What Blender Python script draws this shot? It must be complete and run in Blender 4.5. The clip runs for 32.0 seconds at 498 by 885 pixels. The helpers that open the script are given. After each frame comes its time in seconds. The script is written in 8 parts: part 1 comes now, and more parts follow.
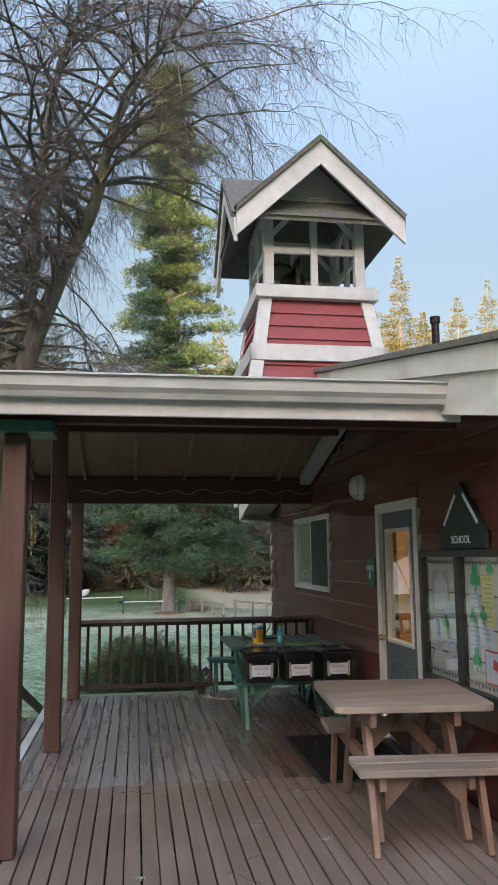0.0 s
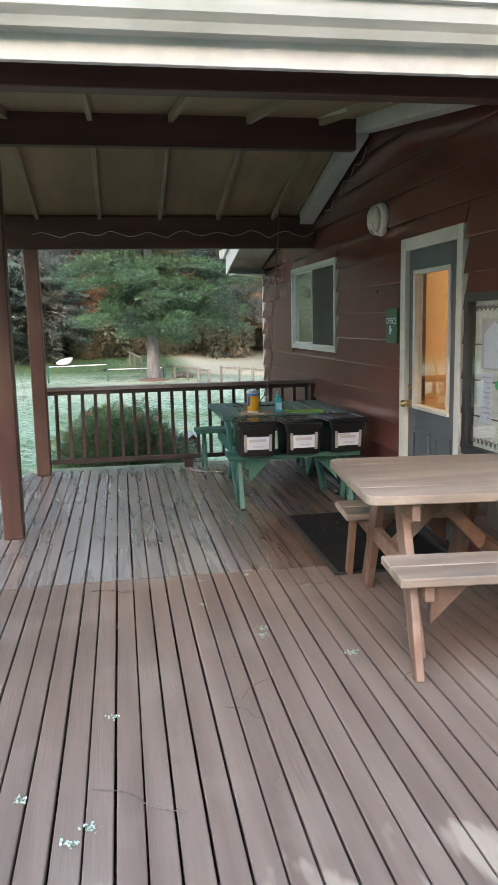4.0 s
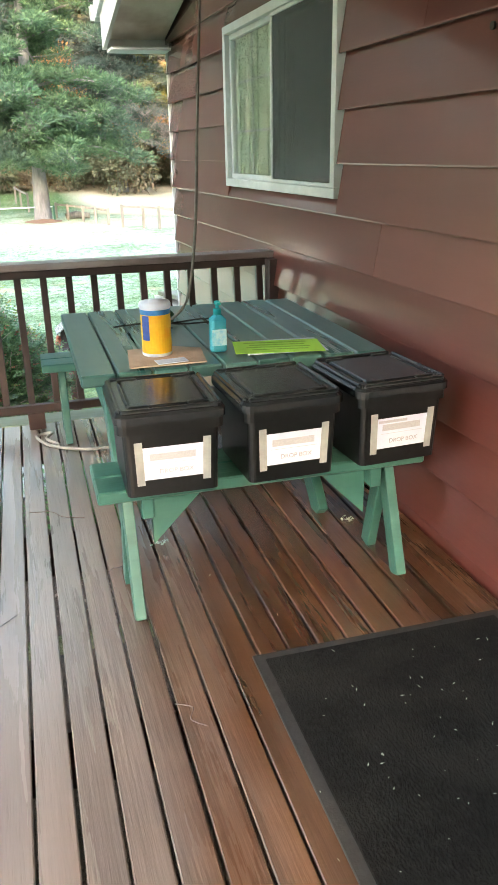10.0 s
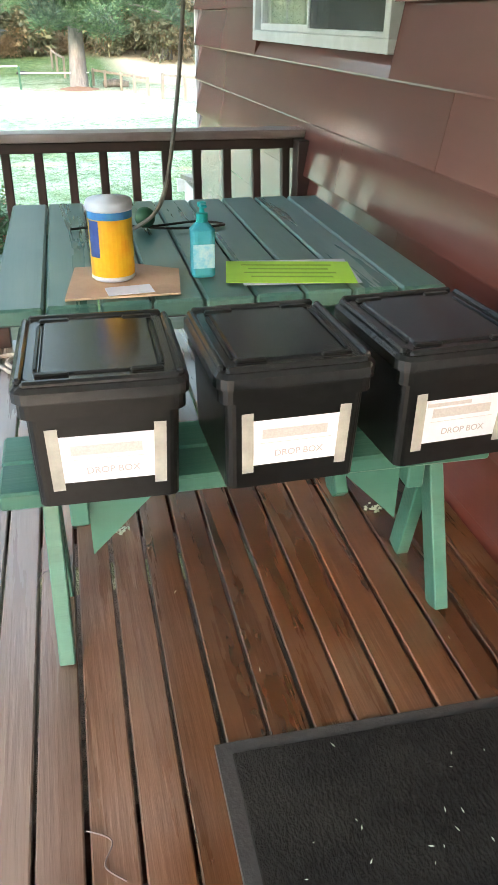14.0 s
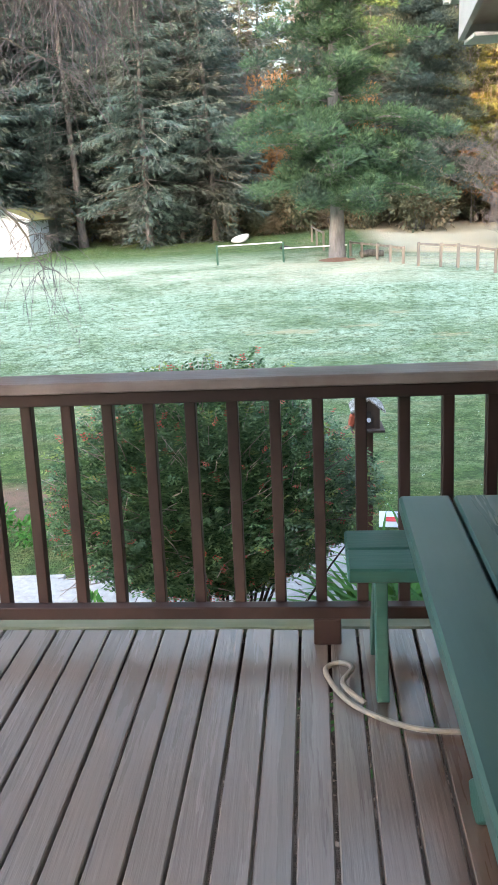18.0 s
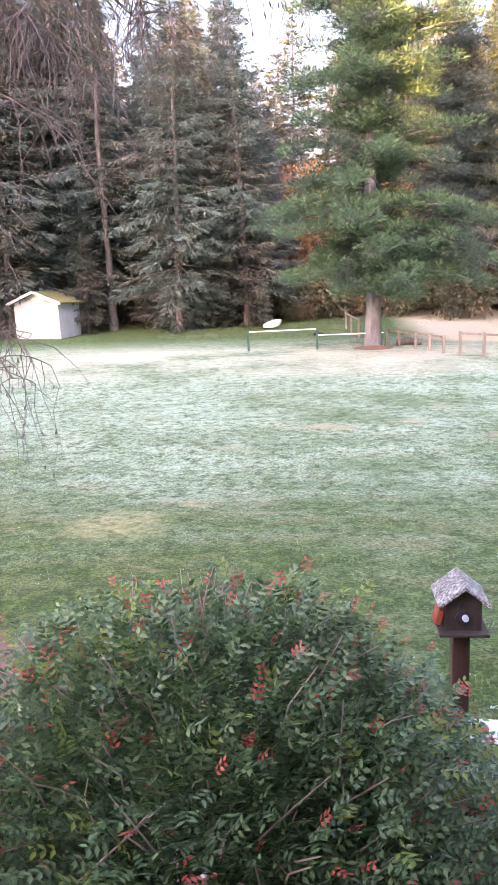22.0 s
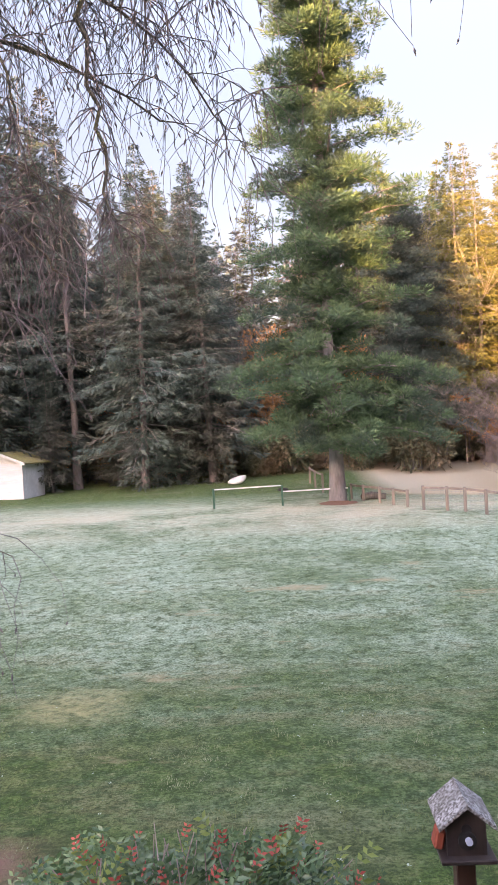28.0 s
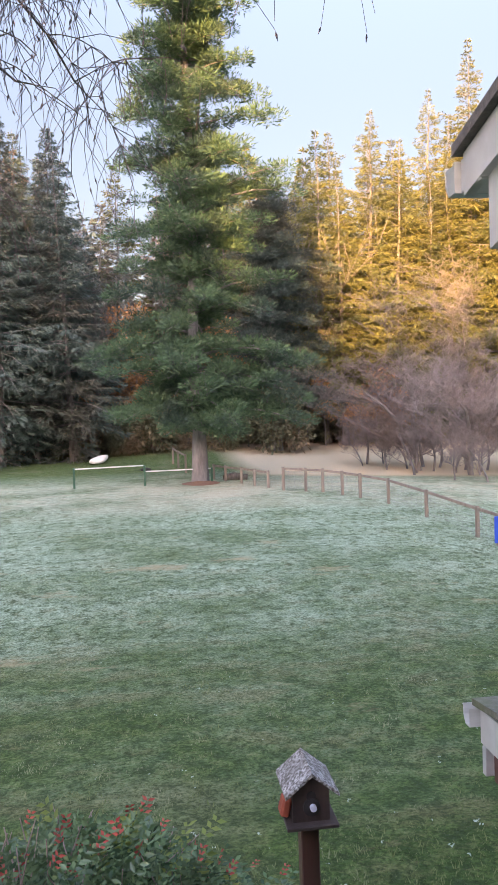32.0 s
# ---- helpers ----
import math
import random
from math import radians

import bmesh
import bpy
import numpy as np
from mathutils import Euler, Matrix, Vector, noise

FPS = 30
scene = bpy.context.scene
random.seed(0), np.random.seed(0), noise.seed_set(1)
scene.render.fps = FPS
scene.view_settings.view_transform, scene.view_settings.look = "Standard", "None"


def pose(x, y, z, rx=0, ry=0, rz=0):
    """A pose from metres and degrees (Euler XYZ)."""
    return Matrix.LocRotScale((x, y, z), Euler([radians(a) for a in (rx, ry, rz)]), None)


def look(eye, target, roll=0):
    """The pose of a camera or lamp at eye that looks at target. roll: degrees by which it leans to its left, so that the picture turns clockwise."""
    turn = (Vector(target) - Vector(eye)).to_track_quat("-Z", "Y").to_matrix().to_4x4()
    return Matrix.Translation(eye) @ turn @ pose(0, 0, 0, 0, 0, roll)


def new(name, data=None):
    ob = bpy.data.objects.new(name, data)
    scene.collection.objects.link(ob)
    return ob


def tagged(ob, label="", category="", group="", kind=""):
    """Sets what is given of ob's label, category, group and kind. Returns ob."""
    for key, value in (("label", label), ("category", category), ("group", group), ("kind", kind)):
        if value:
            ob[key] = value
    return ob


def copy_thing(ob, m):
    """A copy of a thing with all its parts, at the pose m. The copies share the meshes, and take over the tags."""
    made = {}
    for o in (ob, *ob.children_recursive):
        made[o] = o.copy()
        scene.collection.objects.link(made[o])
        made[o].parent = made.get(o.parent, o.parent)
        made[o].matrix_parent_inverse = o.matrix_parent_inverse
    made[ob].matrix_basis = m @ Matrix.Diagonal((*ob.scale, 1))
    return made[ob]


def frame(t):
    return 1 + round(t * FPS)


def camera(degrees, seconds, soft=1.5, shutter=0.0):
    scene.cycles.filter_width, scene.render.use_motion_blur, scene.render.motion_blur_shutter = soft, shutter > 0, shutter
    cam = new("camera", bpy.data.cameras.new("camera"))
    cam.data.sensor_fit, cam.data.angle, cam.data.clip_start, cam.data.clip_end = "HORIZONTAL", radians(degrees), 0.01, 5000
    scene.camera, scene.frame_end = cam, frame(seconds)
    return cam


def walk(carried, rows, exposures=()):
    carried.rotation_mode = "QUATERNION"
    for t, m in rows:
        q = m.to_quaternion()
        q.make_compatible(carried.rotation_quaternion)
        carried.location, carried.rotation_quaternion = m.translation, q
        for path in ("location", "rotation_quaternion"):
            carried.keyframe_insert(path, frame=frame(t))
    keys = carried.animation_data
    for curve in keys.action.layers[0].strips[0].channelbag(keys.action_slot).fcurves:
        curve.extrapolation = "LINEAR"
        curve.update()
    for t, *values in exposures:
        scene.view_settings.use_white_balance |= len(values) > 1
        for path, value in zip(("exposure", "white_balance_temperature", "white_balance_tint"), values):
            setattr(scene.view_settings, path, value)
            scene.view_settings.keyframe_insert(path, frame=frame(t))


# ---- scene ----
cam = camera(36.2, 32.0)

PATH = [
    (0, (-2.482, -9.446, 1.645), (-2.147, -7.496, 1.938), -0.5),
    (0.5, (-2.492, -9.413, 1.637), (-2.156, -7.455, 1.869), -0.4),
    (1, (-2.519, -9.362, 1.589), (-2.193, -7.391, 1.695), -0.5),
    (1.5, (-2.537, -9.34, 1.547), (-2.211, -7.368, 1.49), -1.1),
    (2, (-2.505, -9.211, 1.506), (-2.17, -7.248, 1.319), -1.4),
    (2.5, (-2.385, -8.958, 1.516), (-2.065, -6.999, 1.276), -1.0),
    (3, (-2.331, -8.662, 1.495), (-2.011, -6.705, 1.223), -0.4),
    (3.5, (-2.331, -8.345, 1.507), (-1.964, -6.401, 1.213), -1.0),
    (5.5, (-2.097, -7.115, 1.551), (-1.753, -5.176, 1.207), -1.8),
    (6, (-2.013, -6.747, 1.545), (-1.652, -4.808, 1.216), -1.4),
    (6.5, (-2.0, -6.367, 1.532), (-1.611, -4.437, 1.187), -1.8),
    (7, (-1.971, -6.011, 1.577), (-1.564, -4.089, 1.207), -2.9),
    (7.5, (-1.857, -5.684, 1.571), (-1.439, -3.764, 1.192), -2.4),
    (8, (-1.807, -5.34, 1.546), (-1.378, -3.426, 1.151), -1.4),
    (8.5, (-1.786, -4.999, 1.521), (-1.307, -3.119, 1.032), -0.9),
    (9, (-1.688, -4.709, 1.471), (-1.17, -2.874, 0.867), -1.2),
    (9.5, (-1.575, -4.42, 1.445), (-1.064, -2.599, 0.797), -1.2),
    (10, (-1.519, -4.145, 1.42), (-0.968, -2.36, 0.706), -1.1),
    (10.5, (-1.447, -3.938, 1.384), (-0.849, -2.211, 0.572), -0.3),
    (11, (-1.316, -3.762, 1.377), (-0.789, -2.043, 0.502), 0.3),
    (11.5, (-1.238, -3.598, 1.34), (-0.775, -1.882, 0.424), 0.3),
    (12, (-1.205, -3.456, 1.319), (-0.704, -1.747, 0.407), 0.2),
    (12.5, (-1.177, -3.415, 1.305), (-0.661, -1.713, 0.388), 0.9),
    (13, (-1.145, -3.403, 1.313), (-0.672, -1.711, 0.356), 1.5),
    (13.5, (-1.138, -3.383, 1.311), (-0.698, -1.698, 0.328), 1.1),
    (15.5, (-1.298, -3.33, 1.315), (-0.96, -1.58, 0.406), 1.6),
    (16, (-1.314, -3.148, 1.395), (-1.186, -1.392, 0.447), -0.8),
    (16.5, (-1.364, -2.959, 1.347), (-1.346, -1.154, 0.485), -1.6),
    (17, (-1.458, -2.761, 1.378), (-1.519, -0.917, 0.607), -1.5),
    (17.5, (-1.526, -2.488, 1.437), (-1.625, -0.617, 0.739), -2.5),
    (18, (-1.529, -2.186, 1.406), (-1.664, -0.286, 0.798), -3.0),
    (18.5, (-1.531, -1.901, 1.433), (-1.727, 0.012, 0.885), -2.7),
    (19, (-1.611, -1.635, 1.429), (-1.808, 0.278, 0.877), -2.6),
    (19.5, (-1.672, -1.346, 1.445), (-1.843, 0.571, 0.9), -2.9),
    (20, (-1.65, -1.02, 1.463), (-1.889, 0.895, 0.939), -3.2),
    (20.5, (-1.638, -0.743, 1.44), (-1.921, 1.168, 0.922), -2.9),
    (21, (-1.698, -0.405, 1.415), (-1.902, 1.519, 0.91), -1.7),
    (21.5, (-1.717, -0.16, 1.401), (-1.884, 1.778, 0.937), -1.9),
    (22, (-1.702, -0.017, 1.45), (-1.906, 1.931, 1.046), -2.2),
    (22.5, (-1.697, 0.052, 1.499), (-1.914, 2.005, 1.125), -2.3),
    (23, (-1.71, 0.091, 1.535), (-1.845, 2.048, 1.142), -2.8),
    (23.5, (-1.749, 0.136, 1.563), (-1.81, 2.096, 1.171), -2.8),
    (24, (-1.751, 0.191, 1.571), (-1.806, 2.154, 1.194), -2.3),
    (24.5, (-1.777, 0.177, 1.591), (-1.848, 2.143, 1.231), -2.1),
    (26.5, (-1.77, 0.186, 1.646), (-1.852, 2.171, 1.412), -2.5),
    (27, (-1.765, 0.19, 1.66), (-1.848, 2.183, 1.513), -2.7),
    (27.5, (-1.762, 0.177, 1.672), (-1.855, 2.174, 1.604), -2.9),
    (28, (-1.76, 0.179, 1.676), (-1.858, 2.176, 1.663), -3.1),
    (28.5, (-1.764, 0.177, 1.677), (-1.865, 2.175, 1.7), -3.0),
    (29, (-1.765, 0.178, 1.675), (-1.865, 2.176, 1.701), -3.0),
    (29.5, (-1.762, 0.181, 1.678), (-1.851, 2.179, 1.686), -2.9),
    (30, (-1.753, 0.179, 1.677), (-1.768, 2.179, 1.663), -2.3),
    (30.5, (-1.745, 0.184, 1.678), (-1.657, 2.181, 1.633), -1.9),
    (31, (-1.725, 0.184, 1.679), (-1.554, 2.176, 1.613), -1.9),
    (31.5, (-1.722, 0.187, 1.676), (-1.496, 2.172, 1.604), -1.6),
    (32, (-1.721, 0.188, 1.674), (-1.467, 2.17, 1.594), -1.9),
]
walk(cam, [(t, look(eye, target, roll)) for t, eye, target, roll in PATH], exposures=[(0, 2.2, 6550, 0), (1, 2.36, 6350, -3), (2, 2.63, 6500, 0), (3.5, 3.04, 6550, -3), (5, 3.46, 6450, -8), (6.1, 3.84, 6050, -18), (7, 3.94, 6450, -15), (8, 4.08, 6800, -12), (10, 4.33, 7000, -8), (12, 4.43, 6850, -8), (14, 4.45, 6850, -7), (16, 4.08, 6900, -6), (17, 3.80, 7050, -5), (18, 3.54, 6650, -3), (19, 3.44, 6350, 5), (20.5, 3.58, 6250, 13), (22, 3.58, 7050, 26), (24, 3.29, 6950, 22), (26, 3.08, 7250, 24), (28, 2.86, 7200, 22), (30, 2.70, 6900, 17), (32, 2.64, 6800, 16)])

# ---- sky, sun ----
SUN_EL, SUN_AZ = radians(11.0), radians(-158.0)     # low winter sun behind the porch; azimuth from +y towards +x
world = bpy.data.worlds.new("sky")
scene.world = world
world.use_nodes = True
wn = world.node_tree
sky = wn.nodes.new("ShaderNodeTexSky")
sky.sky_type, sky.sun_disc = "NISHITA", False
sky.sun_elevation, sky.sun_rotation = SUN_EL, SUN_AZ
sky.air_density, sky.dust_density, sky.ozone_density = 1.0, 1.5, 1.0
wn.nodes["Background"].inputs[1].default_value = 0.10
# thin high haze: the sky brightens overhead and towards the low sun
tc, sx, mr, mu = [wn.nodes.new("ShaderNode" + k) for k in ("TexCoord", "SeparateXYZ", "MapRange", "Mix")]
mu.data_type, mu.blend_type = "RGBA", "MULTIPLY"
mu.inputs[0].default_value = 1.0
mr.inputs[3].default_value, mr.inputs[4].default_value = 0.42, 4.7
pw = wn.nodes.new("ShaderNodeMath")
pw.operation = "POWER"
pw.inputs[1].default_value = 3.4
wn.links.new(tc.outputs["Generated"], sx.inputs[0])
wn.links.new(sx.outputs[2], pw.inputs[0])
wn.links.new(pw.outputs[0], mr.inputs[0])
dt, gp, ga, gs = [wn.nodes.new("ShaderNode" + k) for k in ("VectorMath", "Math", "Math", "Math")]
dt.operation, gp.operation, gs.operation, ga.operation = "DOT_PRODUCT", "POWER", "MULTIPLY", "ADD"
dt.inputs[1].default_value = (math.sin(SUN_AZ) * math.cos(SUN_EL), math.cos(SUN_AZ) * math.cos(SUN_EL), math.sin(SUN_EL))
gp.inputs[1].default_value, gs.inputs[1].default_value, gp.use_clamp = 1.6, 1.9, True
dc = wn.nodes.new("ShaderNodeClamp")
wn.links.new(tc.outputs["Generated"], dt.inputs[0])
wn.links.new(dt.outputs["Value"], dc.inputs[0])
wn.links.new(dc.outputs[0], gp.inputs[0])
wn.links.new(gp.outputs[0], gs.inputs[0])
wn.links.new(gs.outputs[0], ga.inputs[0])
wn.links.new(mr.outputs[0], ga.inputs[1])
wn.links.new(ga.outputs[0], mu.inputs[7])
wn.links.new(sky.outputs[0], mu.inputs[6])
hz = wn.nodes.new("ShaderNodeMix")
hz.data_type, hz.blend_type = "RGBA", "MULTIPLY"
hz.inputs[0].default_value = 1.0
hz.inputs[7].default_value = (1.17, 0.95, 0.92, 1)      # winter haze, less cyan than a clear sky
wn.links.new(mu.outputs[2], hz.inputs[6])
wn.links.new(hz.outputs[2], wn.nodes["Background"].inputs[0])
sun_data = bpy.data.lights.new("sun", "SUN")
sun_data.energy, sun_data.angle, sun_data.color = 5.0, radians(0.5), (1.0, 0.57, 0.18)
sun = new("sun", sun_data)
sun_dir = Vector((math.sin(SUN_AZ) * math.cos(SUN_EL), math.cos(SUN_AZ) * math.cos(SUN_EL), math.sin(SUN_EL)))
sun.matrix_world = look(tuple(sun_dir * 80), (0, 0, 0))


# ---- small builders ----
# the house and its porch stand turned a little to the lawn's axes; BASE is the frame in which things are placed
LAWN = Matrix.Identity(4)
HOUSE = Matrix.Translation((-1.46, 0, 0)) @ Matrix.Rotation(-0.0225, 4, "Z") @ Matrix.Translation((1.46, 0, 0))
WALL = Matrix.Translation((-0.065, 0, 0))
BASE = LAWN


def part(name, bm, material, parent=None, label="", smooth=False):
    """One bmesh as one mesh object."""
    me = bpy.data.meshes.new(name)
    bm.to_mesh(me)
    bm.free()
    return mesh_part(name, me, material, parent, label, smooth)


def mesh_part(name, me, material, parent=None, label="", smooth=False):
    if material is not None and len(me.materials) == 0:
        me.materials.append(material)
    if smooth:
        me.polygons.foreach_set("use_smooth", [True] * len(me.polygons))
    ob = new(name, me)
    if parent is not None:
        ob.parent = parent
    else:
        ob.matrix_basis = BASE.copy()
    if label:
        ob["label"] = label
    return ob


def thing(name, loc=(0, 0, 0), label="", category="", group="", kind="", rz=0.0):
    ob = new(name)
    ob.empty_display_size = 0.1
    ob.matrix_basis = BASE @ pose(loc[0], loc[1], loc[2], 0, 0, rz)
    return tagged(ob, label, category, group, kind)


def box(bm, c, s, m=None, bevel=0.0):
    """A box of size s about c, turned by m, with bevelled edges, added to bm."""
    mat4 = Matrix.Translation(c)
    if m is not None:
        mat4 = mat4 @ m
    r = bmesh.ops.create_cube(bm, size=1.0, matrix=mat4 @ Matrix.Diagonal((*s, 1)))
    if bevel > 0:
        es = list({e for v in r["verts"] for e in v.link_edges})
        bmesh.ops.bevel(bm, geom=es, offset=bevel, segments=1, profile=0.5, affect="EDGES", clamp_overlap=True)
    return bm


def box2(bm, lo, hi, bevel=0.0):
    return box(bm, [(a + b) / 2 for a, b in zip(lo, hi)], [b - a for a, b in zip(lo, hi)], None, bevel)


def bar(bm, a, b, w, h, bevel=0.0, up=(0, 0, 1)):
    """A straight timber from a to b, w wide and h deep."""
    a, b = Vector(a), Vector(b)
    d = (b - a)
    y = d.normalized()
    x = y.cross(Vector(up))
    if x.length < 1e-4:
        x = y.cross(Vector((1, 0, 0)))
    x.normalize()
    z = x.cross(y)
    m = Matrix((x, y, z)).transposed().to_4x4()
    return box(bm, (a + b) / 2, (w, d.length, h), m, bevel)


def cyl(bm, a, b, r1, r2=None, n=16):
    a, b = Vector(a), Vector(b)
    d = b - a
    m = Matrix.Translation((a + b) / 2) @ d.to_track_quat("Z", "Y").to_matrix().to_4x4()
    bmesh.ops.create_cone(bm, cap_ends=True, segments=n, radius1=r1, radius2=r1 if r2 is None else r2, depth=d.length, matrix=m)
    return bm


def lathe(bm, prof, n=24, c=(0, 0, 0)):
    """A turned body from (radius, height) pairs, closed at both ends."""
    rings = []
    for r, z in prof:
        rings.append([bm.verts.new((c[0] + r * math.cos(2 * math.pi * i / n), c[1] + r * math.sin(2 * math.pi * i / n), c[2] + z)) for i in range(n)])
    for p, q in zip(rings, rings[1:]):
        for i in range(n):
            bm.faces.new((p[i], p[(i + 1) % n], q[(i + 1) % n], q[i]))
    bm.faces.new(rings[0][::-1])
    bm.faces.new(rings[-1])
    return bm


def prism(bm, poly, axis, a, b):
    """A polygon in the plane across the axis (0 x, 1 y, 2 z), pushed from a to b."""
    def at(p, v):
        q = list(p)
        q.insert(axis, v)
        return bm.verts.new(q)
    lo, hi = [at(p, a) for p in poly], [at(p, b) for p in poly]
    n = len(poly)
    bm.faces.new(lo)
    bm.faces.new(hi[::-1])
    for i in range(n):
        bm.faces.new((lo[i], hi[i], hi[(i + 1) % n], lo[(i + 1) % n]))
    bmesh.ops.recalc_face_normals(bm, faces=bm.faces)
    return bm


def tubes(paths, n=4):
    """Vertices and faces of tapered tubes, each a list of (point, radius)."""
    vs, fs = [], []
    for path in paths:
        base = len(vs)
        for i, (p, r) in enumerate(path):
            q = path[min(i + 1, len(path) - 1)][0] - path[max(i - 1, 0)][0]
            if q.length < 1e-6:
                q = Vector((0, 0, 1))
            q.normalize()
            u = q.cross(Vector((0.31, 0.17, 0.93)) if abs(q.z) < 0.9 else Vector((1, 0, 0))).normalized()
            v = q.cross(u)
            for k in range(n):
                an = 2 * math.pi * k / n
                vs.append(tuple(p + u * (r * math.cos(an)) + v * (r * math.sin(an))))
            if i:
                o = base + (i - 1) * n
                for k in range(n):
                    k2 = (k + 1) % n
                    fs.append((o + k, o + k2, o + n + k2, o + n + k))
        fs.append(tuple(base + (len(path) - 1) * n + k for k in range(n)))
    return vs, fs


def raw(name, vs, fs):
    me = bpy.data.meshes.new(name)
    me.from_pydata(vs, [], fs)
    me.update()
    return me


def cable(pts, r, n=6):
    """A smooth tube through the points."""
    P = [Vector(p) for p in pts]
    out = []
    for i in range(len(P) - 1):
        p0, p1, p2, p3 = P[max(i - 1, 0)], P[i], P[i + 1], P[min(i + 2, len(P) - 1)]
        for k in range(8):
            t = k / 8
            out.append((0.5 * ((2 * p1) + (p2 - p0) * t + (2 * p0 - 5 * p1 + 4 * p2 - p3) * t * t + (3 * p1 - p0 - 3 * p2 + p3) * t ** 3), r))
    out.append((P[-1], r))
    return raw("cable", *tubes([out], n))


# ---- materials ----
def surface(name, c1, c2, scale=8.0, stretch=(1, 1, 1), rough=0.7, bump=0.3, fine=60.0, c3=None, big=0.8, amount=0.5, vary=0.0,
            metal=0.0, spread=(0.35, 0.65), depth=0.004, spec=0.5, big_spread=(0.45, 0.7), rvary=0.12):
    """Two scales of variation over world space: grain between c1 and c2, patches of c3, fine relief."""
    m = bpy.data.materials.new(name)
    m.use_nodes = True
    nt = m.node_tree
    N, Lk = nt.nodes, nt.links
    p = N["Principled BSDF"]
    geo = N.new("ShaderNodeNewGeometry")
    mp = N.new("ShaderNodeMapping")
    mp.inputs["Scale"].default_value = stretch
    Lk.new(geo.outputs["Position"], mp.inputs["Vector"])
    n1 = N.new("ShaderNodeTexNoise")
    n1.inputs["Scale"].default_value, n1.inputs["Detail"].default_value, n1.inputs["Roughness"].default_value = scale, 6, 0.6
    Lk.new(mp.outputs[0], n1.inputs["Vector"])
    r1 = N.new("ShaderNodeMapRange")
    r1.inputs[1].default_value, r1.inputs[2].default_value = spread
    Lk.new(n1.outputs[0], r1.inputs[0])
    mix = N.new("ShaderNodeMix")
    mix.data_type = "RGBA"
    mix.inputs[6].default_value, mix.inputs[7].default_value = (*c1, 1), (*c2, 1)
    Lk.new(r1.outputs[0], mix.inputs[0])
    col = mix.outputs[2]
    n2 = N.new("ShaderNodeTexNoise")
    n2.inputs["Scale"].default_value, n2.inputs["Detail"].default_value = big, 5
    Lk.new(geo.outputs["Position"], n2.inputs["Vector"])
    r2 = N.new("ShaderNodeMapRange")
    r2.inputs[1].default_value, r2.inputs[2].default_value, r2.inputs[4].default_value = big_spread[0], big_spread[1], amount
    Lk.new(n2.outputs[0], r2.inputs[0])
    if c3 is not None:
        mx = N.new("ShaderNodeMix")
        mx.data_type = "RGBA"
        mx.inputs[7].default_value = (*c3, 1)
        Lk.new(r2.outputs[0], mx.inputs[0])
        Lk.new(col, mx.inputs[6])
        col = mx.outputs[2]
    if vary > 0:
        oi = N.new("ShaderNodeObjectInfo")
        hs = N.new("ShaderNodeHueSaturation")
        rr = N.new("ShaderNodeMapRange")
        rr.inputs[3].default_value, rr.inputs[4].default_value = 1 - vary, 1 + vary
        Lk.new(oi.outputs["Random"], rr.inputs[0])
        Lk.new(rr.outputs[0], hs.inputs["Value"])
        Lk.new(col, hs.inputs["Color"])
        col = hs.outputs[0]
    Lk.new(col, p.inputs["Base Color"])
    ro = N.new("ShaderNodeMapRange")
    ro.inputs[3].default_value, ro.inputs[4].default_value = max(0.03, rough - rvary), min(1, rough + rvary)
    Lk.new(n1.outputs[0], ro.inputs[0])
    Lk.new(ro.outputs[0], p.inputs["Roughness"])
    p.inputs["Metallic"].default_value = metal
    p.inputs["Specular IOR Level"].default_value = spec
    if bump > 0:
        n3 = N.new("ShaderNodeTexNoise")
        n3.inputs["Scale"].default_value, n3.inputs["Detail"].default_value = fine, 4
        Lk.new(mp.outputs[0], n3.inputs["Vector"])
        ad = N.new("ShaderNodeMath")
        Lk.new(n3.outputs[0], ad.inputs[0])
        Lk.new(n1.outputs[0], ad.inputs[1])
        b = N.new("ShaderNodeBump")
        b.inputs["Strength"].default_value, b.inputs["Distance"].default_value = bump, depth
        Lk.new(ad.outputs[0], b.inputs["Height"])
        Lk.new(b.outputs[0], p.inputs["Normal"])
    return m


def glow(name, colour, strength):
    m = bpy.data.materials.new(name)
    m.use_nodes = True
    p = m.node_tree.nodes["Principled BSDF"]
    p.inputs["Base Color"].default_value = (*colour, 1)
    p.inputs["Emission Color"].default_value = (*colour, 1)
    p.inputs["Emission Strength"].default_value = strength
    return m


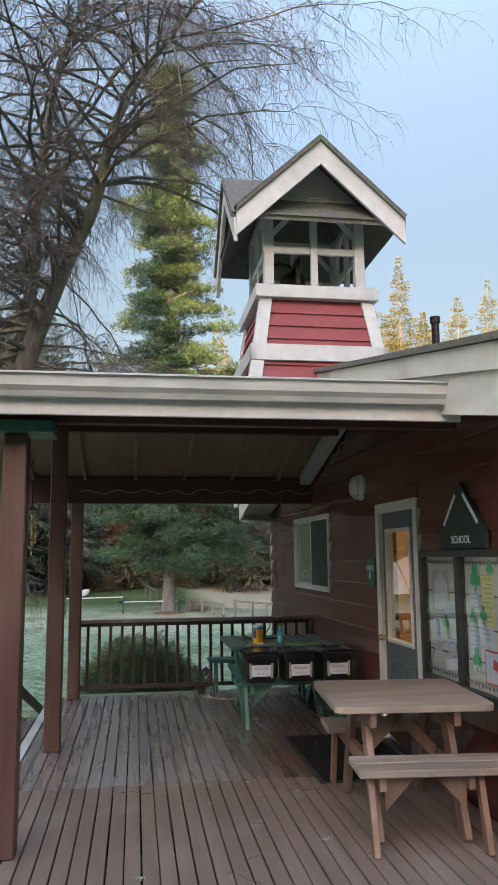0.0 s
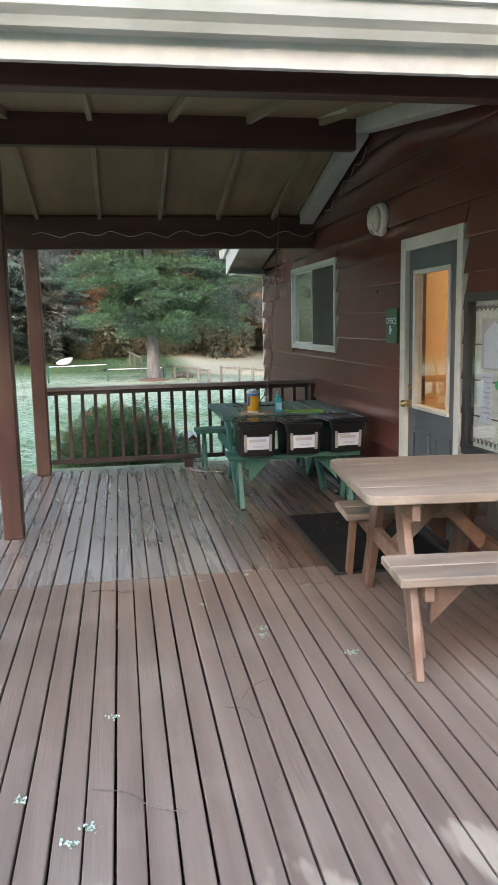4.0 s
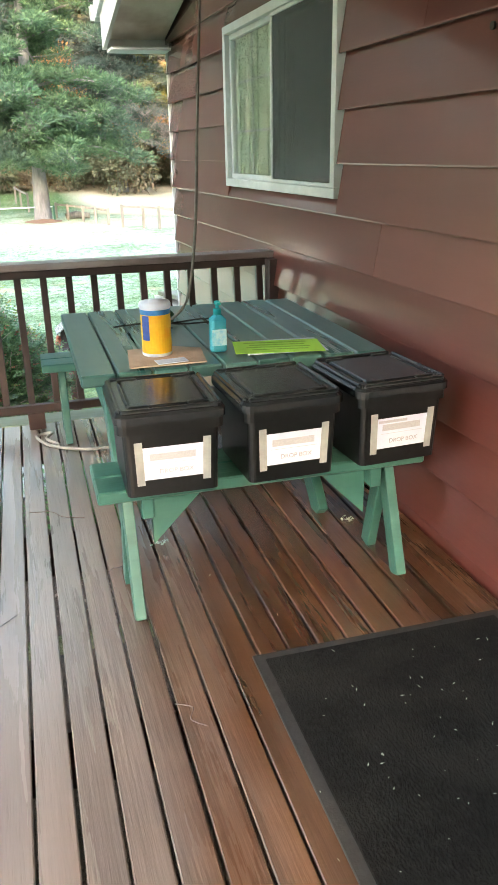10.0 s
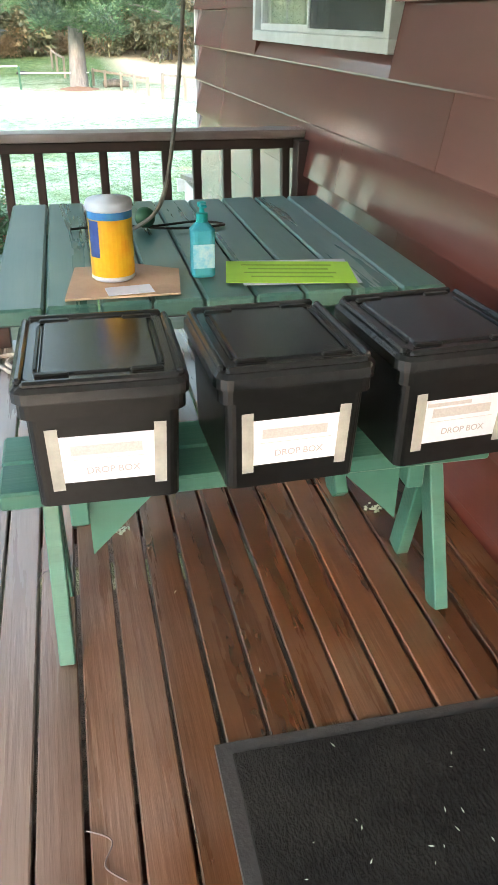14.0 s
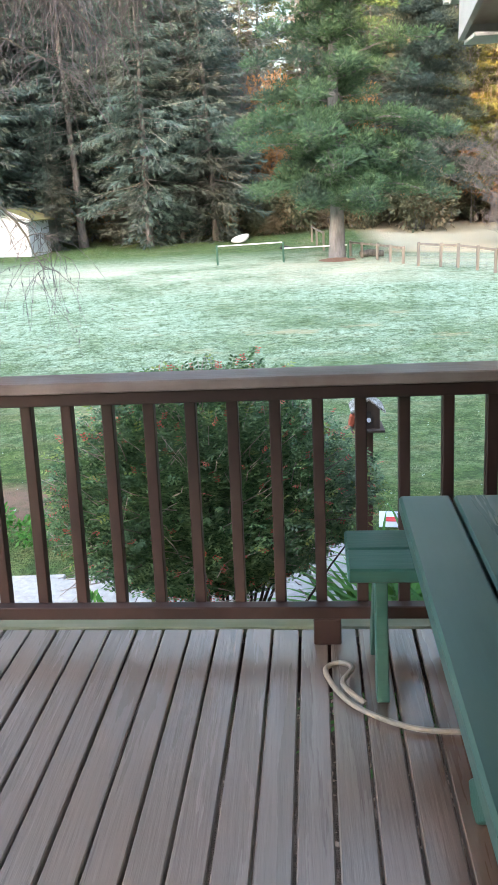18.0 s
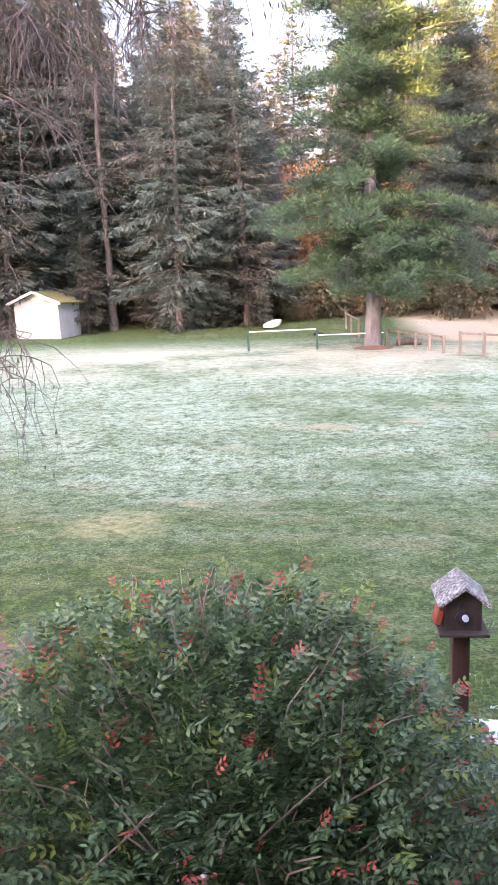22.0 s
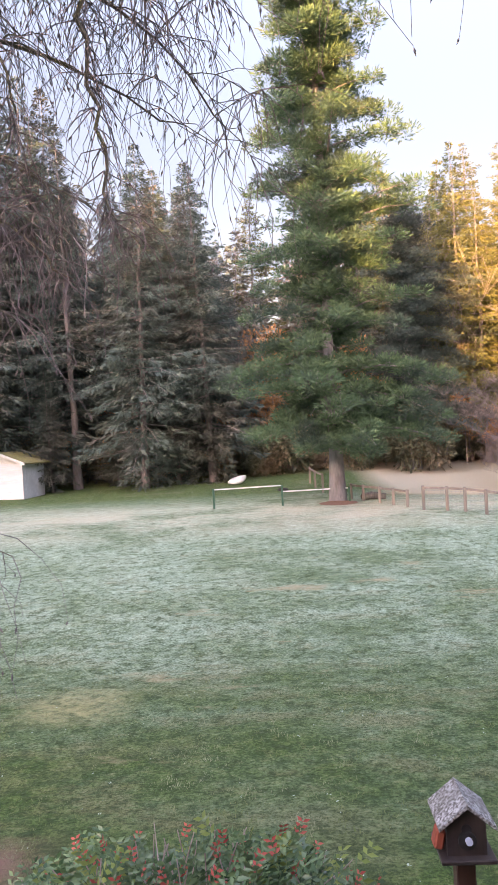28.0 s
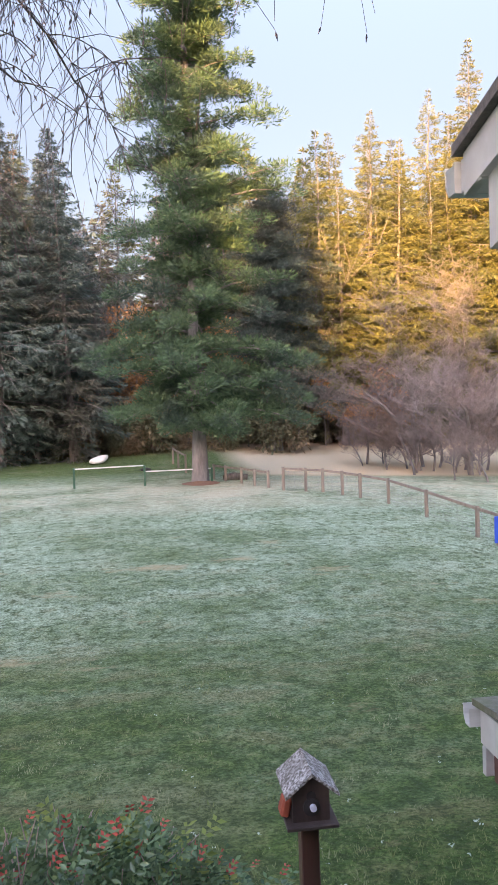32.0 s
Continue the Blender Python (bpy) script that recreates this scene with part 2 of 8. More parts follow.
def glass(name, tint=(1, 1, 1), rough=0.0, least=0.2):
    """Thin pane: a clear and a glossy share, more gloss at a slant."""
    m = bpy.data.materials.new(name)
    m.use_nodes = True
    nt = m.node_tree
    nt.nodes.remove(nt.nodes["Principled BSDF"])
    tr, gl, mx, lw, pw, mr = [nt.nodes.new("ShaderNode" + k) for k in ("BsdfTransparent", "BsdfGlossy", "MixShader", "LayerWeight", "Math", "MapRange")]
    tr.inputs[0].default_value = (*tint, 1)
    gl.inputs["Roughness"].default_value = rough
    pw.operation = "POWER"
    pw.inputs[1].default_value = 2.6
    mr.inputs[3].default_value, mr.inputs[4].default_value = least, 0.92
    nt.links.new(lw.outputs["Facing"], pw.inputs[0])
    nt.links.new(pw.outputs[0], mr.inputs[0])
    nt.links.new(mr.outputs[0], mx.inputs[0])
    nt.links.new(tr.outputs[0], mx.inputs[1])
    nt.links.new(gl.outputs[0], mx.inputs[2])
    nt.links.new(mx.outputs[0], nt.nodes["Material Output"].inputs[0])
    return m


def leafy(name, c1, c2, scale=3.0, trans=0.25, rough=0.55, c3=None, amount=0.6, vary=0.15):
    """Foliage: colour by island and by patch, a little light let through."""
    m = bpy.data.materials.new(name)
    m.use_nodes = True
    nt = m.node_tree
    N, Lk = nt.nodes, nt.links
    p = N["Principled BSDF"]
    geo = N.new("ShaderNodeNewGeometry")
    mix = N.new("ShaderNodeMix")
    mix.data_type = "RGBA"
    mix.inputs[6].default_value, mix.inputs[7].default_value = (*c1, 1), (*c2, 1)
    Lk.new(geo.outputs["Random Per Island"], mix.inputs[0])
    col = mix.outputs[2]
    n = N.new("ShaderNodeTexNoise")
    n.inputs["Scale"].default_value = scale
    Lk.new(geo.outputs["Position"], n.inputs["Vector"])
    if c3 is not None:
        r = N.new("ShaderNodeMapRange")
        r.inputs[1].default_value, r.inputs[2].default_value, r.inputs[4].default_value = 0.48, 0.62, amount
        Lk.new(n.outputs[0], r.inputs[0])
        mx = N.new("ShaderNodeMix")
        mx.data_type = "RGBA"
        mx.inputs[7].default_value = (*c3, 1)
        Lk.new(r.outputs[0], mx.inputs[0])
        Lk.new(col, mx.inputs[6])
        col = mx.outputs[2]
    if vary > 0:
        oi = N.new("ShaderNodeObjectInfo")
        hs = N.new("ShaderNodeHueSaturation")
        rr = N.new("ShaderNodeMapRange")
        rr.inputs[3].default_value, rr.inputs[4].default_value = 1 - vary, 1 + vary
        Lk.new(oi.outputs["Random"], rr.inputs[0])
        Lk.new(rr.outputs[0], hs.inputs["Value"])
        Lk.new(col, hs.inputs["Color"])
        col = hs.outputs[0]
    Lk.new(col, p.inputs["Base Color"])
    p.inputs["Roughness"].default_value = rough
    p.inputs["Specular IOR Level"].default_value = 0.5 if rough < 0.4 else 0.18
    if trans > 0:
        tl, ms = N.new("ShaderNodeBsdfTranslucent"), N.new("ShaderNodeMixShader")
        ms.inputs[0].default_value = trans
        Lk.new(col, tl.inputs[0])
        Lk.new(p.outputs[0], ms.inputs[1])
        Lk.new(tl.outputs[0], ms.inputs[2])
        Lk.new(ms.outputs[0], N["Material Output"].inputs[0])
    return m


Y_GRAIN, X_GRAIN, Z_GRAIN = (1, 0.06, 1), (0.06, 1, 1), (1, 1, 0.06)
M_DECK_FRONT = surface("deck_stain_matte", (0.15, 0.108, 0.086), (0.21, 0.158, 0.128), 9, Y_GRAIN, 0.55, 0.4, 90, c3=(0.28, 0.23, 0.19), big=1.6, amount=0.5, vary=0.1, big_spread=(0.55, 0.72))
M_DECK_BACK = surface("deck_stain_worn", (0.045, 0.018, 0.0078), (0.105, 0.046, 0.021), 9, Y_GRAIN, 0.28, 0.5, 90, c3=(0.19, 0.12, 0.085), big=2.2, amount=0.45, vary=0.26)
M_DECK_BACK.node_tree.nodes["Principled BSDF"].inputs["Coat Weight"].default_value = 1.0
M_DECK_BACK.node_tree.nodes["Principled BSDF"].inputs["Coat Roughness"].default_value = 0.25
M_DECK_EDGE = surface("weathered_timber", (0.22, 0.155, 0.11), (0.36, 0.275, 0.205), 10, X_GRAIN, 0.8, 0.8, 60, c3=(0.15, 0.125, 0.075), big=2.4, amount=0.65)
M_POST = surface("post_paint_brown", (0.055, 0.025, 0.021), (0.09, 0.04, 0.033), 12, Z_GRAIN, 0.45, 0.35, 70, c3=(0.16, 0.11, 0.085), big=1.2, amount=0.4, vary=0.08)
M_RAIL = surface("rail_paint_brown", (0.026, 0.013, 0.0125), (0.05, 0.025, 0.0235), 14, (0.3, 0.3, 0.3), 0.5, 0.35, 80, c3=(0.10, 0.065, 0.055), big=2.2, amount=0.45, vary=0.12)
# sky reflection on the cap's top painted in as paler grey, besides lichen
M_RAIL_TOP = surface("rail_cap_sky_sheen", (0.17, 0.122, 0.115), (0.28, 0.212, 0.20), 16, X_GRAIN, 0.36, 0.4, 80, c3=(0.42, 0.38, 0.375), big=3, amount=0.6)
M_SIDING = surface("siding_barn_red", (0.105, 0.029, 0.024), (0.135, 0.04, 0.033), 5, Y_GRAIN, 0.5, 0.2, 70, c3=(0.155, 0.064, 0.052), big=1.1, amount=0.5, vary=0.08, spec=0.28, rvary=0.06)
M_SIDING.node_tree.nodes["Principled BSDF"].inputs["Coat Weight"].default_value = 1.0
M_SIDING.node_tree.nodes["Principled BSDF"].inputs["Coat IOR"].default_value = 1.75
M_SIDING.node_tree.nodes["Principled BSDF"].inputs["Coat Roughness"].default_value = 0.13
M_TOWER_RED = surface("tower_barn_red", (0.22, 0.035, 0.04), (0.28, 0.055, 0.06), 6, X_GRAIN, 0.6, 0.25, 70, c3=(0.33, 0.1, 0.1), big=1.5, amount=0.3)
M_WHITE = surface("trim_paint_white", (0.53, 0.54, 0.54), (0.63, 0.64, 0.64), 9, (1, 1, 1), 0.5, 0.15, 60, c3=(0.4, 0.41, 0.38), big=1.6, amount=0.5)
M_CREAM = surface("fascia_paint_cream", (0.58, 0.55, 0.47), (0.68, 0.66, 0.58), 9, (1, 0.3, 1), 0.6, 0.2, 60, c3=(0.25, 0.17, 0.11), big=1.4, amount=0.75, big_spread=(0.52, 0.7))
M_GUTTER = surface("gutter_enamel_white", (0.47, 0.49, 0.48), (0.57, 0.59, 0.58), 6, (0.2, 1, 3), 0.35, 0.1, 50, c3=(0.33, 0.36, 0.31), big=2.5, amount=0.6)
M_SHINGLE = surface("roof_shingle_grey", (0.09, 0.085, 0.08), (0.16, 0.15, 0.14), 25, (1, 1, 1), 0.9, 0.8, 120, c3=(0.10, 0.13, 0.04), big=2.2, amount=0.6, vary=0.25)
M_CEIL = surface("ceiling_plywood", (0.225, 0.17, 0.105), (0.30, 0.232, 0.15), 7, Y_GRAIN, 0.6, 0.2, 50, c3=(0.15, 0.12, 0.088), big=0.9, amount=0.4)
M_BEAM = surface("beam_stain_dark", (0.042, 0.018, 0.015), (0.068, 0.03, 0.025), 10, X_GRAIN, 0.5, 0.3, 60)
M_RAFTER = surface("rafter_pale", (0.24, 0.19, 0.14), (0.32, 0.27, 0.21), 10, Y_GRAIN, 0.7, 0.3, 60)
M_GREEN = surface("table_paint_green", (0.045, 0.118, 0.112), (0.062, 0.152, 0.145), 12, Y_GRAIN, 0.3, 0.12, 80, c3=(0.13, 0.2, 0.185), big=2.6, amount=0.5, vary=0.08)
M_GREEN_X = surface("bench_paint_green", (0.032, 0.11, 0.09), (0.046, 0.15, 0.126), 12, X_GRAIN, 0.4, 0.35, 80, c3=(0.09, 0.19, 0.15), big=2.8, amount=0.5, vary=0.08)
M_TABLE = surface("table_wood_weathered", (0.22, 0.165, 0.13), (0.34, 0.28, 0.23), 11, X_GRAIN, 0.55, 0.5, 80, c3=(0.18, 0.155, 0.135), big=2.4, amount=0.65, vary=0.14)
M_TABLE_LEG = surface("table_leg_wood", (0.12, 0.062, 0.042), (0.21, 0.125, 0.088), 11, Z_GRAIN, 0.6, 0.5, 80, c3=(0.33, 0.27, 0.23), big=3, amount=0.6, vary=0.2)
M_BIN = surface("bin_plastic_black", (0.006, 0.0065, 0.0075), (0.009, 0.010, 0.011), 30, (1, 1, 1), 0.33, 0.0, 200, rvary=0.03, spec=0.3)
# lighter copy of the black plastic: sky light on the lids in its colour
M_BIN_LID = surface("bin_lid_sky_lit", (0.016, 0.018, 0.021), (0.022, 0.025, 0.029), 40, (1, 1, 1), 0.2, 0.08, 300, rvary=0.05, spec=0.4)
M_PAPER = surface("paper_white", (0.58, 0.64, 0.8), (0.66, 0.72, 0.86), 12, (1, 1, 1), 0.7, 0.1, 60)
M_TAPE = surface("tape_silver_grey", (0.30, 0.31, 0.31), (0.4, 0.41, 0.41), 20, (1, 1, 1), 0.45, 0.2, 120)
M_INK = surface("ink_dark", (0.11, 0.11, 0.14), (0.17, 0.17, 0.2), 30, (1, 1, 1), 0.7, 0, 60)
M_MAT = surface("doormat_charcoal_pile", (0.0024, 0.0024, 0.0030), (0.0108, 0.0108, 0.0114), 90, (1, 0.55, 1), 0.95, 1.0, 180, c3=(0.025, 0.0245, 0.023), big=5, amount=0.5, depth=0.008, spec=0.22)
M_RUBBER = surface("doormat_rubber_edge", (0.018, 0.018, 0.019), (0.03, 0.03, 0.031), 40, (1, 1, 1), 0.75, 0.3, 120)
M_DOOR = surface("door_paint_slate", (0.075, 0.095, 0.115), (0.095, 0.115, 0.135), 8, Z_GRAIN, 0.42, 0.15, 70, c3=(0.11, 0.13, 0.15), big=2, amount=0.3)
M_BRASS = surface("brass_worn", (0.45, 0.34, 0.18), (0.6, 0.48, 0.28), 30, (1, 1, 1), 0.28, 0.1, 100, metal=1.0)
M_IRON = surface("iron_dark", (0.02, 0.02, 0.02), (0.045, 0.04, 0.036), 20, (1, 1, 1), 0.5, 0.3, 90, metal=0.6)
M_GLASS = glass("window_pane")
M_GLASS_CLEAR = glass("board_pane", least=0.03)
M_ROOM = surface("room_wall_pine", (0.62, 0.42, 0.24), (0.72, 0.5, 0.3), 5, Z_GRAIN, 0.6, 0.1, 40)
M_LAMP_WARM = glow("room_lamp_warm", (1.0, 0.66, 0.34), 10.0)
M_CONCRETE = surface("concrete_path", (0.28, 0.275, 0.27), (0.38, 0.375, 0.37), 20, (1, 1, 1), 0.85, 0.5, 120, c3=(0.2, 0.2, 0.19), big=1.5, amount=0.5)
M_WALK = surface("concrete_walk_worn", (0.16, 0.14, 0.115), (0.235, 0.208, 0.175), 20, (1, 1, 1), 0.8, 0.6, 120, c3=(0.10, 0.10, 0.095), big=1.3, amount=0.65)
M_BARK = surface("bark_mossy", (0.085, 0.072, 0.062), (0.18, 0.16, 0.14), 9, (1, 1, 0.25), 0.9, 1.0, 40, c3=(0.13, 0.135, 0.05), big=1.8, amount=0.7, depth=0.02)
M_TWIG = surface("twig_grey_brown", (0.085, 0.07, 0.072), (0.16, 0.135, 0.138), 8, (1, 1, 1), 0.8, 0, 40)
M_TWIG_WARM = surface("twig_russet", (0.19, 0.14, 0.12), (0.31, 0.25, 0.225), 3, (1, 1, 1), 0.85, 0, 40, vary=0.2)
M_TWIG_GREY = surface("twig_ash_grey", (0.135, 0.116, 0.112), (0.24, 0.213, 0.207), 3, (1, 1, 1), 0.85, 0, 40, c3=(0.17, 0.115, 0.098), big=0.3, amount=0.4, vary=0.15)
M_BARK_FAR = surface("conifer_bark", (0.12, 0.105, 0.10), (0.22, 0.2, 0.195), 5, (1, 1, 0.3), 0.9, 0.6, 20, depth=0.03, vary=0.2)
M_NEEDLE = leafy("needles_deep_green", (0.082, 0.115, 0.10), (0.125, 0.166, 0.142), 0.25, c3=(0.125, 0.105, 0.08), amount=0.55, vary=0.3)
# distance haze painted in: paler needles for the deep trees
M_NEEDLE_HAZE = leafy("needles_haze_brown", (0.15, 0.15, 0.125), (0.23, 0.215, 0.18), 0.2, c3=(0.31, 0.215, 0.145), amount=0.6, vary=0.25)
M_NEEDLE_PINE = leafy("needles_pine", (0.062, 0.115, 0.068), (0.135, 0.21, 0.112), 0.5, c3=(0.06, 0.085, 0.08), amount=0.65, vary=0.0)
# lit variant of the fir needles: low sun's gold put into the colour
M_NEEDLE_SUN_GOLD = leafy("needles_sun_gold", (0.11, 0.115, 0.045), (0.205, 0.2, 0.07), 0.35, c3=(0.08, 0.105, 0.06), amount=0.5, vary=0.2)
M_BUSH = leafy("shrub_leaf_dark", (0.042, 0.095, 0.044), (0.2, 0.31, 0.14), 2.6, trans=0.2, rough=0.25, c3=(0.10, 0.155, 0.095), amount=0.6, vary=0.0)
M_BUSH_RED = leafy("shrub_leaf_red", (0.35, 0.06, 0.05), (0.5, 0.14, 0.1), 4, trans=0.2, vary=0.0)
M_BERRY = leafy("shrub_leaf_lime", (0.15, 0.21, 0.05), (0.24, 0.3, 0.09), 4, trans=0.2, vary=0.0)


def weathered(m, colour, x0, x1, axis=0, ragged=0.9):
    """Paler wood towards the open side or the front of the deck, with a ragged border: rain bleaching, on the back
    boards also sky sheen.
    """
    nt = m.node_tree
    N, Lk = nt.nodes, nt.links
    p = N["Principled BSDF"]
    col = p.inputs["Base Color"].links[0].from_socket
    geo, sep, n, ad, mu, r, mx = [N.new("ShaderNode" + k) for k in ("NewGeometry", "SeparateXYZ", "TexNoise", "Math", "Math", "MapRange", "Mix")]
    n.inputs["Scale"].default_value, n.inputs["Detail"].default_value = 1.3, 3
    mp = N.new("ShaderNodeMapping")
    mp.inputs["Scale"].default_value = (3, 0.35, 1) if axis == 0 else (5, 1.6, 1)
    Lk.new(geo.outputs["Position"], mp.inputs[0])
    Lk.new(mp.outputs[0], n.inputs["Vector"])
    Lk.new(geo.outputs["Position"], sep.inputs[0])
    mu.operation = "MULTIPLY"
    mu.inputs[1].default_value = ragged
    Lk.new(n.outputs[0], mu.inputs[0])
    Lk.new(sep.outputs[axis], ad.inputs[0])
    Lk.new(mu.outputs[0], ad.inputs[1])
    r.inputs[1].default_value, r.inputs[2].default_value, r.inputs[3].default_value, r.inputs[4].default_value = x0 + ragged / 2, x1 + ragged / 2, 0.8, 0.0
    Lk.new(ad.outputs[0], r.inputs[0])
    mx.data_type = "RGBA"
    mx.inputs[7].default_value = (*colour, 1)
    Lk.new(r.outputs[0], mx.inputs[0])
    Lk.new(col, mx.inputs[6])
    Lk.new(mx.outputs[2], p.inputs["Base Color"])


# bleached boards at the open side; the grey also holds painted sky sheen
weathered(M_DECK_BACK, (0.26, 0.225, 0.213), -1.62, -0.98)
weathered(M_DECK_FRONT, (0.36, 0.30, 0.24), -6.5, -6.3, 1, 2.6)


# ---- ground ----
# the hill beyond y = -40 is unseen, added to block the low sun
PROFILE = ((-2600, 30.0), (-180, 37.0), (-112, 37.0), (-70, 8.0), (-40, 0.5), (-20, -0.12), (-6.9, -0.12), (-4.0, -0.6), (1.0, -1.9), (5.0, -2.0), (9.0, -2.42), (16.0, -2.8), (24.0, -2.55), (36.0, -1.75), (46.0, -1.45), (60.0, -0.9), (90.0, 1.0), (150.0, 9.0), (400.0, 20.0), (2600.0, 20.0))


def ground_z(x, y):
    for (y0, z0), (y1, z1) in zip(PROFILE, PROFILE[1:]):
        if y <= y1:
            t = max(0.0, (y - y0) / (y1 - y0))
            t = t * t * (3 - 2 * t) * 0.5 + t * 0.5
            z = z0 + (z1 - z0) * t
            break
    else:
        z = PROFILE[-1][1]
    if y > 14:
        z -= 0.05 * max(0.0, min(x - 4.0, 14.0)) * min(1.0, (y - 14) / 8) * max(0.0, min(1.0, (75 - y) / 30))
    if y > 3:
        z += 0.05 * noise.noise(Vector((x * 0.25, y * 0.25, 0))) + 0.10 * noise.noise(Vector((x * 0.07, y * 0.07, 3)))
    return z


def lawn_material():
    """Frosted lawn: green near the porch, paler with rime further out, straw patches, tan meadow behind the fence."""
    m = surface("frosted_lawn", (0.046, 0.09, 0.024), (0.11, 0.172, 0.05), 5.0, (1, 0.6, 1), 0.95, 1.0, 55, c3=(0.25, 0.24, 0.14), big=0.45, amount=0.55, depth=0.05, big_spread=(0.56, 0.72), spec=0.1)
    nt = m.node_tree
    N, Lk = nt.nodes, nt.links
    p = N["Principled BSDF"]
    col = p.inputs["Base Color"].links[0].from_socket
    geo = N.new("ShaderNodeNewGeometry")
    sep = N.new("ShaderNodeSeparateXYZ")
    Lk.new(geo.outputs["Position"], sep.inputs[0])
    n = N.new("ShaderNodeTexNoise")
    n.inputs["Scale"].default_value, n.inputs["Detail"].default_value, n.inputs["Roughness"].default_value = 0.22, 9, 0.72
    mp = N.new("ShaderNodeMapping")
    mp.inputs["Scale"].default_value = (0.6, 1.0, 1.0)
    Lk.new(geo.outputs["Position"], mp.inputs[0])
    Lk.new(mp.outputs[0], n.inputs["Vector"])

    def ramp(src, a, b, lo=0.0, hi=1.0):
        r = N.new("ShaderNodeMapRange")
        r.inputs[1].default_value, r.inputs[2].default_value, r.inputs[3].default_value, r.inputs[4].default_value = a, b, lo, hi
        Lk.new(src, r.inputs[0])
        return r.outputs[0]

    def math2(op, a, b):
        q = N.new("ShaderNodeMath")
        q.operation = op
        for i, v in enumerate((a, b)):
            if isinstance(v, float):
                q.inputs[i].default_value = v
            else:
                Lk.new(v, q.inputs[i])
        return q.outputs[0]

    def blend(f, a, colour):
        q = N.new("ShaderNodeMix")
        q.data_type = "RGBA"
        q.inputs[7].default_value = (*colour, 1)
        Lk.new(f, q.inputs[0])
        Lk.new(a, q.inputs[6])
        return q.outputs[2]

    tuft = N.new("ShaderNodeTexNoise")
    tuft.inputs["Scale"].default_value, tuft.inputs["Detail"].default_value, tuft.inputs["Roughness"].default_value = 3.8, 10, 0.78
    Lk.new(geo.outputs["Position"], tuft.inputs["Vector"])
    blade = N.new("ShaderNodeTexNoise")
    blade.inputs["Scale"].default_value, blade.inputs["Detail"].default_value, blade.inputs["Roughness"].default_value = 20.0, 6, 0.8
    Lk.new(geo.outputs["Position"], blade.inputs["Vector"])
    col = blend(ramp(tuft.outputs[0], 0.53, 0.64, 0.0, 0.55), col, (0.25, 0.26, 0.12))
    far = ramp(sep.outputs[1], 9.0, 24.0)
    rime = math2("MULTIPLY", ramp(math2("ADD", n.outputs[0], math2("MULTIPLY", far, 0.22)), 0.44, 0.72), ramp(sep.outputs[1], 6.0, 19.0, 0.15, 0.85))
    rime = math2("MULTIPLY", rime, ramp(sep.outputs[1], 38.0, 44.0, 1.0, 0.0))
    rime = math2("MULTIPLY", rime, ramp(tuft.outputs[0], 0.40, 0.56, 0.45, 1.0))
    mott = N.new("ShaderNodeTexNoise")
    mott.inputs["Scale"].default_value, mott.inputs["Detail"].default_value, mott.inputs["Roughness"].default_value = 0.9, 8, 0.75
    Lk.new(mp.outputs[0], mott.inputs["Vector"])
    rime = math2("MULTIPLY", rime, ramp(mott.outputs[0], 0.38, 0.56, 0.5, 1.0))
    col = blend(rime, col, (0.49, 0.63, 0.50))
    col = blend(math2("MULTIPLY", ramp(mott.outputs[0], 0.52, 0.62, 0.0, 0.45), ramp(sep.outputs[1], 16.0, 26.0, 1.0, 0.3)), col, (0.235, 0.205, 0.105))
    col = blend(math2("MULTIPLY", ramp(tuft.outputs[0], 0.49, 0.40, 0.0, 0.75), ramp(sep.outputs[1], 20.0, 40.0, 1.0, 0.4)), col, (0.05, 0.075, 0.035))
    col = blend(ramp(blade.outputs[0], 0.55, 0.38, 0.0, 0.9), col, (0.03, 0.05, 0.018))
    bare = N.new("ShaderNodeTexNoise")
    bare.inputs["Scale"].default_value, bare.inputs["Detail"].default_value, bare.inputs["Roughness"].default_value = 0.62, 8, 0.7
    Lk.new(mp.outputs[0], bare.inputs["Vector"])
    col = blend(math2("MULTIPLY", ramp(bare.outputs[0], 0.60, 0.70, 0.0, 0.75), ramp(sep.outputs[1], 22.0, 30.0, 1.0, 0.2)), col, (0.36, 0.29, 0.18))
    col = blend(math2("MULTIPLY", ramp(blade.outputs[0], 0.54, 0.68, 0.0, 0.6), ramp(sep.outputs[1], 8.0, 20.0, 0.12, 1.0)), col, (0.50, 0.57, 0.45))
    straw = math2("MULTIPLY", ramp(sep.outputs[1], 29.0, 33.0), ramp(sep.outputs[1], 36.0, 41.0, 1.0, 0.0))
    patch = math2("MULTIPLY", math2("MULTIPLY", ramp(sep.outputs[1], 11.4, 12.2), ramp(sep.outputs[1], 13.0, 14.2, 1.0, 0.0)), math2("MULTIPLY", ramp(sep.outputs[0], -6.6, -5.9), ramp(sep.outputs[0], -5.2, -4.3, 1.0, 0.0)))
    col = blend(math2("MULTIPLY", patch, ramp(tuft.outputs[0], 0.40, 0.60, 0.15, 0.85)), col, (0.36, 0.33, 0.17))
    col = blend(math2("MULTIPLY", straw, ramp(n.outputs[0], 0.42, 0.58, 0.05, 0.62)), col, (0.52, 0.48, 0.37))
    soil = math2("MULTIPLY", math2("MULTIPLY", ramp(sep.outputs[1], 5.5, 6.0), ramp(sep.outputs[1], 7.3, 8.0, 1.0, 0.0)), math2("MULTIPLY", ramp(sep.outputs[0], -6.4, -5.8), ramp(sep.outputs[0], -4.7, -4.1, 1.0, 0.0)))
